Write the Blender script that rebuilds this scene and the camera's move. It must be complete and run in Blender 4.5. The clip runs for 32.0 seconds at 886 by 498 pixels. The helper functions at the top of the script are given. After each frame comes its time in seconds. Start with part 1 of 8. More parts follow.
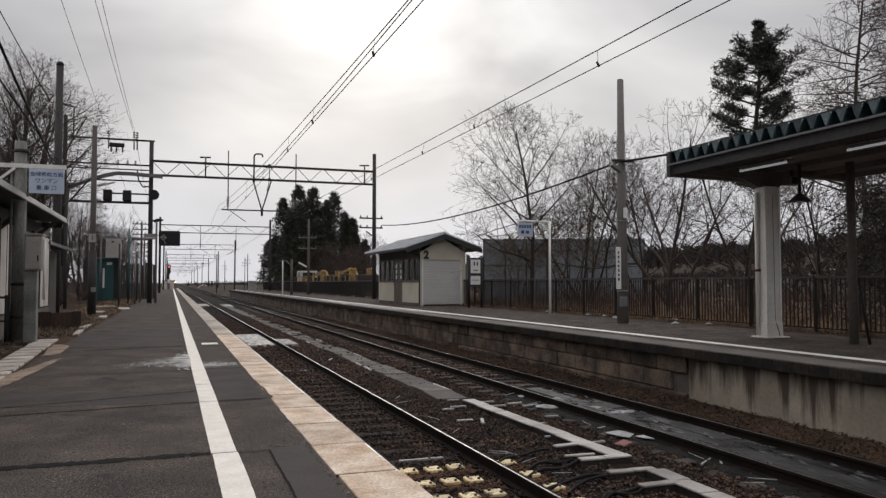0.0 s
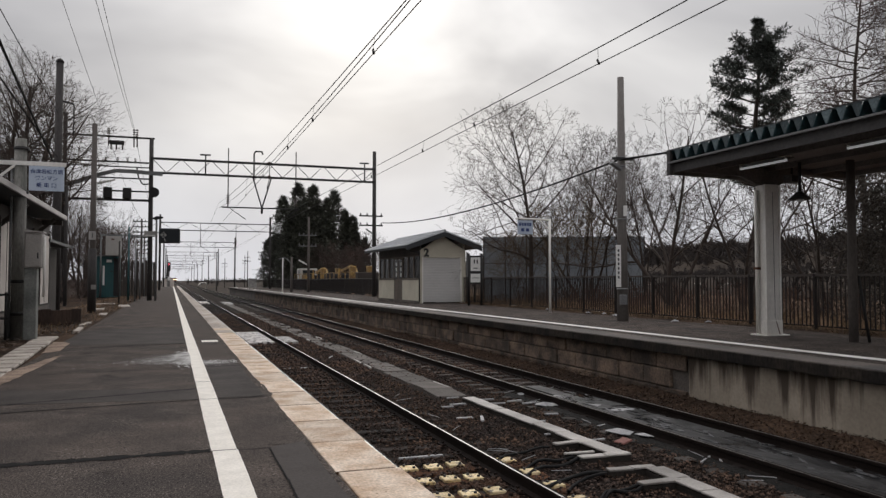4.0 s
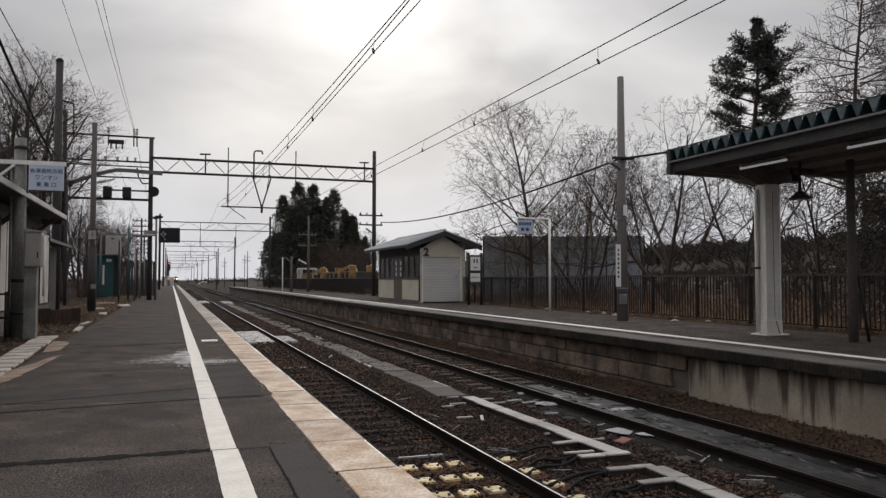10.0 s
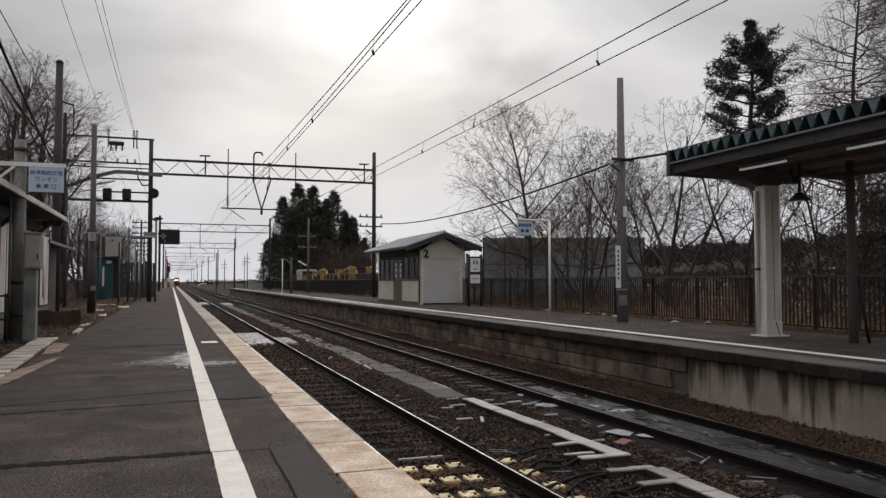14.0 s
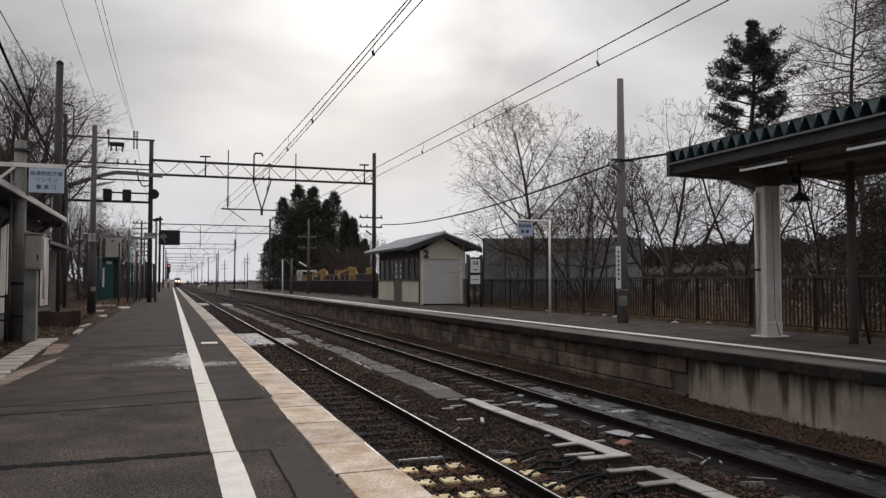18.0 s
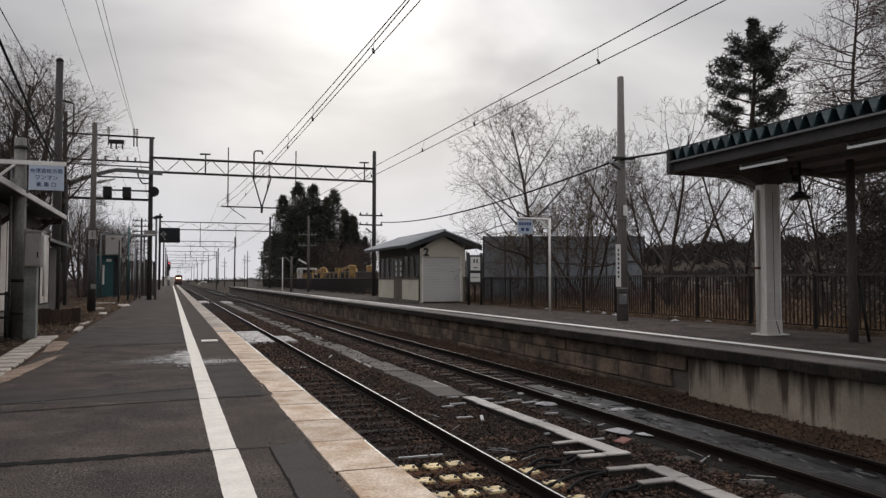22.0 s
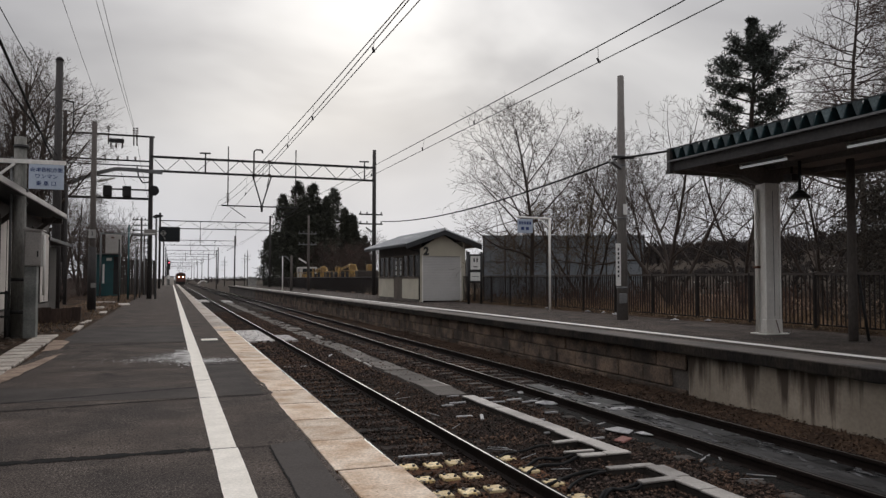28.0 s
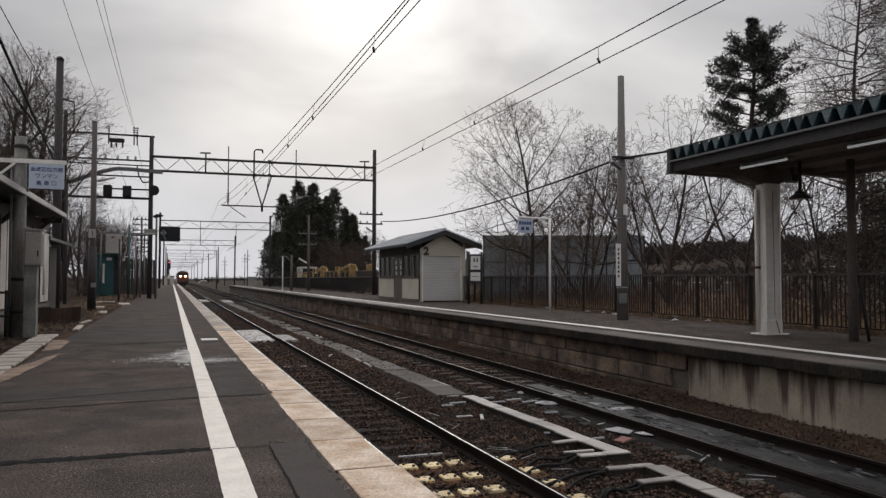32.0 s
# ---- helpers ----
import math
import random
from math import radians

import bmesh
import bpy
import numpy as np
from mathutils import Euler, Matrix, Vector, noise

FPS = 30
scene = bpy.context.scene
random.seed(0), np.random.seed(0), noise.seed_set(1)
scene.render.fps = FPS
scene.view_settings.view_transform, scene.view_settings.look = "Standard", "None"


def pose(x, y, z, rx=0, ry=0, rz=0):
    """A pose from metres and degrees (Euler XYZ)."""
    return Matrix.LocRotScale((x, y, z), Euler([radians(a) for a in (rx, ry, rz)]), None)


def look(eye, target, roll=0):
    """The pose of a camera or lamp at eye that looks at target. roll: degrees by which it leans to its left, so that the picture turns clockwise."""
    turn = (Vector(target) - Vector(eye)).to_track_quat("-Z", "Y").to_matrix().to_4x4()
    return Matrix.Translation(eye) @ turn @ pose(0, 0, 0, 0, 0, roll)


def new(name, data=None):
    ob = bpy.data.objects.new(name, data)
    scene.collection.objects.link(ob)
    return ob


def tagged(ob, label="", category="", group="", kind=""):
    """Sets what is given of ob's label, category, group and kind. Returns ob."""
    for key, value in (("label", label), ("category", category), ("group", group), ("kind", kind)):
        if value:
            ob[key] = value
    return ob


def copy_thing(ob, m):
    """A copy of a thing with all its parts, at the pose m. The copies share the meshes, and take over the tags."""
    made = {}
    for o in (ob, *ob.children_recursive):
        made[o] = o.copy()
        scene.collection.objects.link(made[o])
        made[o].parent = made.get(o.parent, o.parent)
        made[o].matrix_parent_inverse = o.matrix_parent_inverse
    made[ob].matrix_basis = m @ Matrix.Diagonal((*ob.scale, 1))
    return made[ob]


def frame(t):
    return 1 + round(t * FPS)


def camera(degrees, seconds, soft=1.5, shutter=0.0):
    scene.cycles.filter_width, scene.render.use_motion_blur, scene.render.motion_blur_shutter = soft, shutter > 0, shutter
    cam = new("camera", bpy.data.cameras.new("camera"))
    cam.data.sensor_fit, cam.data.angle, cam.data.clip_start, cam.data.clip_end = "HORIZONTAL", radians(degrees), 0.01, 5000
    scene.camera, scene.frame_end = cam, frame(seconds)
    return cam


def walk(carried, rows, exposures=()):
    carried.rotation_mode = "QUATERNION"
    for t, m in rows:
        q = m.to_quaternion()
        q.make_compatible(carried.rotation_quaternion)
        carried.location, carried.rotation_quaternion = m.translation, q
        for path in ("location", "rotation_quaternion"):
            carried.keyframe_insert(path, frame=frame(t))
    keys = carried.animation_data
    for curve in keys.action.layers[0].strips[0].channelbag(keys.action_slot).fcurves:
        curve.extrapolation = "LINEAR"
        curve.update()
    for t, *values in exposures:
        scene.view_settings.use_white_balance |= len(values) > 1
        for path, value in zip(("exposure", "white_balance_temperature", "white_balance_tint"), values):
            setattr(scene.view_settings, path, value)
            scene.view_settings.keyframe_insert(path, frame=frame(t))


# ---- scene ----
# ---- camera: it stands on the platform and sways a little ----
EYE_Z, YAW, TILT = 1.26, 19.73, 2.31
SWAY = ((0, 0.21, -0.01, -0.07), (0.5, 0.22, -0.00, -0.07), (1, 0.16, -0.01, -0.07), (1.5, 0.14, -0.00, -0.04), (2, 0.12, -0.01, -0.04), (2.5, 0.06, 0.00, -0.00), (3, 0.00, -0.00, -0.00), (3.5, 0.06, -0.01, -0.02), (5.5, -0.06, -0.01, -0.00), (6, 0.00, -0.00, 0.00), (6.5, 0.06, 0.02, 0.03), (7, 0.12, -0.01, -0.02), (7.5, 0.10, -0.00, -0.00), (8, 0.00, -0.00, 0.00), (8.5, -0.06, -0.00, 0.01), (9, -0.05, -0.00, 0.03), (9.5, -0.00, 0.00, 0.01), (10, 0.00, 0.00, 0.00), (10.5, 0.00, -0.00, -0.01), (11, 0.00, 0.00, 0.00), (11.5, 0.06, 0.00, 0.02), (12, 0.06, 0.00, -0.00), (12.5, 0.02, -0.00, 0.02), (13, 0.04, -0.00, 0.00), (13.5, -0.00, 0.00, 0.01), (14, 0.11, 0.01, -0.04), (14.5, 0.07, 0.00, -0.02), (16.5, 0.05, 0.00, -0.01), (17, 0.01, -0.00, -0.01), (17.5, 0.08, -0.00, 0.03), (18, 0.16, 0.00, -0.05), (18.5, 0.07, 0.00, -0.00), (19, 0.00, 0.00, -0.01), (19.5, -0.00, 0.01, 0.01), (20, -0.00, 0.01, 0.01), (20.5, -0.00, -0.00, 0.01), (21, 0.02, 0.00, 0.06), (21.5, -0.01, -0.00, 0.03), (22, -0.00, 0.00, 0.01), (22.5, -0.04, -0.00, 0.05), (23, -0.00, 0.00, 0.01), (23.5, 0.02, 0.00, -0.02), (24, -0.00, 0.00, 0.01), (24.5, 0.01, 0.00, 0.00), (25, 0.06, 0.01, 0.01), (25.5, 0.12, 0.00, -0.03), (27.5, -0.03, -0.00, 0.07), (28, -0.07, -0.00, 0.02), (28.5, -0.06, -0.00, 0.00), (29, -0.02, -0.00, 0.05), (29.5, -0.03, -0.02, 0.11), (30, -0.06, -0.01, 0.14), (30.5, -0.10, -0.02, 0.13), (31, -0.13, -0.02, 0.15), (31.5, -0.09, -0.02, 0.10), (32, -0.07, -0.01, 0.08))
cam = camera(60.67, 32.0, soft=1.4)
walk(cam, [(t, pose(0, 0, EYE_Z, 90 + TILT + up, 0, -YAW - turn) @ pose(0, 0, 0, 0, 0, lean)) for t, up, turn, lean in SWAY],
     exposures=[(0.0, 0.16), (6.0, 0.11), (10.0, 0.09), (25.0, 0.10), (28.0, 0.0), (30.0, 0.06), (32.0, 0.06)])

# ---- light: overcast sky, the sun behind thin cloud ----
SUN_AZ, SUN_EL = 13.0, 15.0
SUN_DIR = Vector((math.sin(radians(SUN_AZ)) * math.cos(radians(SUN_EL)), math.cos(radians(SUN_AZ)) * math.cos(radians(SUN_EL)), math.sin(radians(SUN_EL))))


def build_world():
    w = bpy.data.worlds.new("overcast_sky")
    scene.world = w
    w.use_nodes = True
    n, l = w.node_tree.nodes, w.node_tree.links
    n.clear()
    out, bg = n.new("ShaderNodeOutputWorld"), n.new("ShaderNodeBackground")
    co = n.new("ShaderNodeTexCoord")
    sky = n.new("ShaderNodeTexSky")
    sky.sky_type, sky.sun_disc = "NISHITA", False
    sky.sun_elevation, sky.sun_rotation = radians(SUN_EL), radians(SUN_AZ)
    mp = n.new("ShaderNodeMapping")
    mp.inputs["Scale"].default_value = (1.7, 1.7, 3.0)
    mp.inputs["Rotation"].default_value = (0.0, 0.25, 0.3)
    cloud = n.new("ShaderNodeTexNoise")
    cloud.inputs["Scale"].default_value, cloud.inputs["Detail"].default_value = 1.5, 4.5
    cloud.inputs["Roughness"].default_value, cloud.inputs["Distortion"].default_value = 0.5, 0.35
    ramp = n.new("ShaderNodeValToRGB")
    ramp.color_ramp.elements[0].position, ramp.color_ramp.elements[0].color = 0.38, (0.338, 0.334, 0.352, 1)
    ramp.color_ramp.elements[1].position, ramp.color_ramp.elements[1].color = 0.64, (0.505, 0.498, 0.508, 1)
    dot, dot2 = n.new("ShaderNodeVectorMath"), n.new("ShaderNodeVectorMath")
    dot.operation, dot.inputs[1].default_value = "DOT_PRODUCT", SUN_DIR
    dot2.operation, dot2.inputs[1].default_value = "DOT_PRODUCT", Vector((math.sin(radians(29)) * 0.94, math.cos(radians(29)) * 0.94, 0.34))  # thinner cloud beside the sun
    wide, core = n.new("ShaderNodeMath"), n.new("ShaderNodeMath")
    for node, power in ((wide, 9.0), (core, 55.0)):
        node.operation, node.inputs[1].default_value = "POWER", power
        node.use_clamp = True
    soft = n.new("ShaderNodeMath")
    soft.operation, soft.inputs[1].default_value = "MULTIPLY", 0.22
    core2 = n.new("ShaderNodeMath")
    core2.operation = "MULTIPLY_ADD"
    core2.inputs[1].default_value = 0.42
    thin = n.new("ShaderNodeMath")  # the glow comes through thinner cloud
    thin.operation = "MULTIPLY"
    thick = n.new("ShaderNodeMapRange")
    thick.inputs["From Min"].default_value, thick.inputs["From Max"].default_value = 0.3, 0.7
    thick.inputs["To Min"].default_value, thick.inputs["To Max"].default_value = 0.55, 1.3
    glow = n.new("ShaderNodeMixRGB")
    glow.blend_type, glow.inputs[0].default_value = "MULTIPLY", 1.0
    glow.inputs[2].default_value = (1.0, 0.97, 0.90, 1)
    add = n.new("ShaderNodeMixRGB")
    add.blend_type, add.inputs[0].default_value = "ADD", 1.0
    blue = n.new("ShaderNodeMixRGB")
    blue.blend_type, blue.inputs[0].default_value = "ADD", 0.003
    l.new(co.outputs["Generated"], mp.inputs["Vector"])
    l.new(mp.outputs["Vector"], cloud.inputs["Vector"])
    l.new(cloud.outputs["Fac"], ramp.inputs["Fac"])
    l.new(co.outputs["Generated"], dot.inputs[0])
    l.new(co.outputs["Generated"], dot2.inputs[0])
    l.new(dot2.outputs["Value"], wide.inputs[0])
    l.new(dot.outputs["Value"], core.inputs[0])
    l.new(wide.outputs[0], soft.inputs[0])
    l.new(core.outputs[0], core2.inputs[0])
    l.new(soft.outputs[0], core2.inputs[2])
    l.new(cloud.outputs["Fac"], thick.inputs["Value"])
    l.new(core2.outputs[0], thin.inputs[0])
    l.new(thick.outputs[0], thin.inputs[1])
    l.new(thin.outputs[0], glow.inputs[1])
    l.new(ramp.outputs["Color"], add.inputs[1])
    l.new(glow.outputs[0], add.inputs[2])
    l.new(add.outputs[0], blue.inputs[1])
    l.new(sky.outputs["Color"], blue.inputs[2])
    sep, lift = n.new("ShaderNodeSeparateXYZ"), n.new("ShaderNodeMapRange")  # an overcast sky is brighter overhead
    lift.inputs["From Min"].default_value, lift.inputs["From Max"].default_value = 0.28, 1.0
    lift.inputs["To Min"].default_value, lift.inputs["To Max"].default_value = 0.97, 2.75
    l.new(co.outputs["Generated"], sep.inputs[0])
    l.new(sep.outputs["Z"], lift.inputs["Value"])
    dome = n.new("ShaderNodeMixRGB")
    dome.blend_type, dome.inputs[0].default_value = "MULTIPLY", 1.0
    l.new(blue.outputs[0], dome.inputs[1])
    l.new(lift.outputs[0], dome.inputs[2])
    low = n.new("ShaderNodeMapRange")  # clearer, bluer air near the horizon
    low.inputs["From Min"].default_value, low.inputs["From Max"].default_value = 0.02, 0.20
    low.inputs["To Min"].default_value, low.inputs["To Max"].default_value = 0.75, 0.0
    l.new(sep.outputs["Z"], low.inputs["Value"])
    far = n.new("ShaderNodeMixRGB")
    far.inputs[2].default_value = (0.66, 0.675, 0.735, 1)
    l.new(low.outputs[0], far.inputs[0])
    l.new(dome.outputs[0], far.inputs[1])
    l.new(far.outputs[0], bg.inputs["Color"])
    bg.inputs["Strength"].default_value = 1.0
    l.new(bg.outputs[0], out.inputs["Surface"])


build_world()
sun_data = bpy.data.lights.new("sun", "SUN")
sun_data.energy, sun_data.angle, sun_data.color = 0.5, radians(30), (1.0, 0.96, 0.9)
new("sun", sun_data).matrix_world = look(SUN_DIR * 100, (0, 0, 0))


# ---- materials ----
def material(name, col, rough=0.85, metal=0.0, var=0.25, big=1.2, fine=28.0, bump=0.25, rand=0.0, col2=None, wet=0.0, stretch=(1, 1, 1), spec=0.5, dist=0.01, island=0.0):
    """A surface with broad stains (big) and grain (fine), both per metre."""
    m = bpy.data.materials.new(name)
    m.use_nodes = True
    n, l = m.node_tree.nodes, m.node_tree.links
    p = n["Principled BSDF"]
    p.inputs["Metallic"].default_value, p.inputs["Specular IOR Level"].default_value = metal, spec
    geo = n.new("ShaderNodeNewGeometry")
    mp = n.new("ShaderNodeMapping")
    mp.inputs["Scale"].default_value = stretch
    l.new(geo.outputs["Position"], mp.inputs["Vector"])
    a, b = n.new("ShaderNodeTexNoise"), n.new("ShaderNodeTexNoise")
    a.inputs["Scale"].default_value, a.inputs["Detail"].default_value = big, 6
    b.inputs["Scale"].default_value, b.inputs["Detail"].default_value = fine, 4
    for t in (a, b):
        l.new(mp.outputs["Vector"], t.inputs["Vector"])
    ra = n.new("ShaderNodeValToRGB")
    c2 = col2 or tuple(c * (1 - var) for c in col)
    ra.color_ramp.elements[0].position, ra.color_ramp.elements[0].color = 0.36, (*c2, 1)
    ra.color_ramp.elements[1].position, ra.color_ramp.elements[1].color = 0.66, (*col, 1)
    l.new(a.outputs["Fac"], ra.inputs["Fac"])
    fr = n.new("ShaderNodeMapRange")
    fr.inputs["From Min"].default_value, fr.inputs["From Max"].default_value = 0.3, 0.7
    fr.inputs["To Min"].default_value, fr.inputs["To Max"].default_value = 1 - var, 1 + var
    l.new(b.outputs["Fac"], fr.inputs["Value"])
    mul = n.new("ShaderNodeMixRGB")
    mul.blend_type, mul.inputs[0].default_value = "MULTIPLY", 1.0
    l.new(ra.outputs["Color"], mul.inputs[1])
    l.new(fr.outputs[0], mul.inputs[2])
    last = mul.outputs[0]
    if rand or island:
        src = n.new("ShaderNodeObjectInfo").outputs["Random"] if rand else geo.outputs["Random Per Island"]
        k = rand or island
        rr = n.new("ShaderNodeMapRange")
        rr.inputs["To Min"].default_value, rr.inputs["To Max"].default_value = 1 - k, 1 + k
        l.new(src, rr.inputs["Value"])
        m2 = n.new("ShaderNodeMixRGB")
        m2.blend_type, m2.inputs[0].default_value = "MULTIPLY", 1.0
        l.new(last, m2.inputs[1])
        l.new(rr.outputs[0], m2.inputs[2])
        last = m2.outputs[0]
    l.new(last, p.inputs["Base Color"])
    ro = n.new("ShaderNodeMapRange")
    ro.inputs["From Min"].default_value, ro.inputs["From Max"].default_value = 0.35, 0.65
    ro.inputs["To Min"].default_value, ro.inputs["To Max"].default_value = max(0.05, rough - wet), rough
    l.new(a.outputs["Fac"], ro.inputs["Value"])
    l.new(ro.outputs[0], p.inputs["Roughness"])
    if bump:
        bp = n.new("ShaderNodeBump")
        bp.inputs["Strength"].default_value, bp.inputs["Distance"].default_value = bump, dist
        l.new(b.outputs["Fac"], bp.inputs["Height"])
        l.new(bp.outputs["Normal"], p.inputs["Normal"])
    return m


def glowing(name, col, strength):
    m = bpy.data.materials.new(name)
    m.use_nodes = True
    p = m.node_tree.nodes["Principled BSDF"]
    p.inputs["Base Color"].default_value = (*col, 1)
    p.inputs["Emission Color"].default_value, p.inputs["Emission Strength"].default_value = (*col, 1), strength
    return m


def chips(m, col, scale, lo, hi, patch=0.0):
    """Pale stone chips showing in a dark surface."""
    n, l = m.node_tree.nodes, m.node_tree.links
    p = n["Principled BSDF"]
    old = p.inputs["Base Color"].links[0].from_socket
    geo, tx, ra, mix = n.new("ShaderNodeNewGeometry"), n.new("ShaderNodeTexNoise"), n.new("ShaderNodeValToRGB"), n.new("ShaderNodeMixRGB")
    tx.inputs["Scale"].default_value, tx.inputs["Detail"].default_value = scale, 2
    ra.color_ramp.elements[0].position, ra.color_ramp.elements[0].color = lo, (0, 0, 0, 1)
    ra.color_ramp.elements[1].position, ra.color_ramp.elements[1].color = hi, (1, 1, 1, 1)
    mix.inputs[2].default_value = (*col, 1)
    l.new(geo.outputs["Position"], tx.inputs["Vector"])
    l.new(tx.outputs["Fac"], ra.inputs["Fac"])
    if patch:  # the chips show in worn spots only
        t2, mr, mu = n.new("ShaderNodeTexNoise"), n.new("ShaderNodeMapRange"), n.new("ShaderNodeMath")
        t2.inputs["Scale"].default_value, t2.inputs["Detail"].default_value = patch, 3
        mr.inputs["From Min"].default_value, mr.inputs["From Max"].default_value = 0.46, 0.66
        mu.operation = "MULTIPLY"
        l.new(geo.outputs["Position"], t2.inputs["Vector"])
        l.new(t2.outputs["Fac"], mr.inputs["Value"])
        l.new(mr.outputs[0], mu.inputs[0])
        l.new(ra.outputs["Color"], mu.inputs[1])
        l.new(mu.outputs[0], mix.inputs[0])
    else:
        l.new(ra.outputs["Color"], mix.inputs[0])
    l.new(old, mix.inputs[1])
    l.new(mix.outputs[0], p.inputs["Base Color"])


ASPHALT = material("asphalt", (0.087, 0.070, 0.060), 0.95, var=0.55, big=1.1, fine=90, bump=0.6, wet=0.08, col2=(0.046, 0.039, 0.036), spec=0.04)
chips(ASPHALT, (0.018, 0.016, 0.015), 40, 0.56, 0.66)
chips(ASPHALT, (0.145, 0.126, 0.112), 85, 0.53, 0.66)
chips(ASPHALT, (0.28, 0.245, 0.215), 52, 0.58, 0.68, 2.2)
chips(ASPHALT, (0.020, 0.018, 0.017), 1.7, 0.64, 0.80)
ASPHALT_PATCH = material("asphalt_patch", (0.074, 0.065, 0.060), 0.9, var=0.3, big=1.6, fine=60, bump=0.3, spec=0.06, col2=(0.052, 0.046, 0.043))
SMOOTH_PATCH = material("smooth_asphalt_patch", (0.058, 0.050, 0.046), 0.85, var=0.15, big=2.2, fine=70, bump=0.15, spec=0.08, col2=(0.068, 0.060, 0.056))
TAN_MORTAR = material("tan_crumbled_mortar", (0.34, 0.255, 0.195), 0.95, var=0.3, big=3, fine=40, bump=0.5, spec=0.15, col2=(0.20, 0.145, 0.11))
TAR = material("tar_joint", (0.013, 0.012, 0.012), 0.95, var=0.3, big=6, fine=40, spec=0.1)
COPING_GREY = material("grey_coping_stone", (0.46, 0.41, 0.36), 0.85, var=0.25, big=2.6, fine=60, bump=0.3, rand=0.2, col2=(0.27, 0.22, 0.18), spec=0.3)
COPING = material("coping_stone", (0.66, 0.555, 0.45), 0.85, var=0.25, big=3.4, fine=50, bump=0.4, rand=0.14, col2=(0.43, 0.30, 0.20), spec=0.3)
chips(COPING, (0.24, 0.165, 0.11), 30, 0.62, 0.72, 3.0)
BLACK_EDGE = material("black_edge_concrete", (0.036, 0.029, 0.023), 0.95, var=0.4, big=2.5, fine=25, bump=0.5, col2=(0.015, 0.013, 0.012), spec=0.15, stretch=(1, 1, 0.4))
FAR_LINE = material("fresh_white_line_paint", (0.86, 0.84, 0.80), 0.75, var=0.08, big=3, fine=40, bump=0.05, col2=(0.70, 0.67, 0.62))
WORN_COPING = material("pale_worn_coping", (0.46, 0.43, 0.39), 0.85, var=0.35, big=1.6, fine=14, bump=0.2, col2=(0.17, 0.15, 0.135))
LINE_PAINT = material("white_line_paint", (0.82, 0.77, 0.69), 0.8, var=0.10, big=5, fine=60, bump=0.05, col2=(0.72, 0.675, 0.60))
WORN_PAINT = material("worn_white_paint", (0.60, 0.58, 0.56), 0.9, var=0.35, big=5, fine=50, col2=(0.16, 0.15, 0.14), spec=0.2)
CONCRETE = material("weathered_concrete", (0.27, 0.255, 0.235), 0.9, var=0.25, big=1.4, fine=35, bump=0.3, col2=(0.12, 0.11, 0.10), stretch=(1, 1, 0.35))
CONCRETE_DARK = material("dark_wet_concrete", (0.135, 0.112, 0.095), 0.85, var=0.3, big=1.0, fine=30, bump=0.3, col2=(0.06, 0.054, 0.049))
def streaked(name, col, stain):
    """Plain concrete with dark run-off streaks of uneven length, darker towards the top."""
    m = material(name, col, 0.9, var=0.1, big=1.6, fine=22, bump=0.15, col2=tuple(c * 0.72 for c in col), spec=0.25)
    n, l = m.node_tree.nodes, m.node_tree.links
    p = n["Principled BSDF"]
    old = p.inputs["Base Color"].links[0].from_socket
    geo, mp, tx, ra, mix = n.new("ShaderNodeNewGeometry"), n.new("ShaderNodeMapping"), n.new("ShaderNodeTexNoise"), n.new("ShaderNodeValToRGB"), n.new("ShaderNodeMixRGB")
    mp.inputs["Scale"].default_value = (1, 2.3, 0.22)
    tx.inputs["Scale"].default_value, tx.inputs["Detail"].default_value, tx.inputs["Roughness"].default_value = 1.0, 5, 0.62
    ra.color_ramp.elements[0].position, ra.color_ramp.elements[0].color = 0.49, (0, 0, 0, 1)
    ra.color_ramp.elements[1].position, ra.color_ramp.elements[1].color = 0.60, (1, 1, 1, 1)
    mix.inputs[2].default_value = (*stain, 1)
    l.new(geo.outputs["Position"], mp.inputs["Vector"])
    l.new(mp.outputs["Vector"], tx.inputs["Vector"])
    # height shifts the streak mask, so the dark closes up near the top
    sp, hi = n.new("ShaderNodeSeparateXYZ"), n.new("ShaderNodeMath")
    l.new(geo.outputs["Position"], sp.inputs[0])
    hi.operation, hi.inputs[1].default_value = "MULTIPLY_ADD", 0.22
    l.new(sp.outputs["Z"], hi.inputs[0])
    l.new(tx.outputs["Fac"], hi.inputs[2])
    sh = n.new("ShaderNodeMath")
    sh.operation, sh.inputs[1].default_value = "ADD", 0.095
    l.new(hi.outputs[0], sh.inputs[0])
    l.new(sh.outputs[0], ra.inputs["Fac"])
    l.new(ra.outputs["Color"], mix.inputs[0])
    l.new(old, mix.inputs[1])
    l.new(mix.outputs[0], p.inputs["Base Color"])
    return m


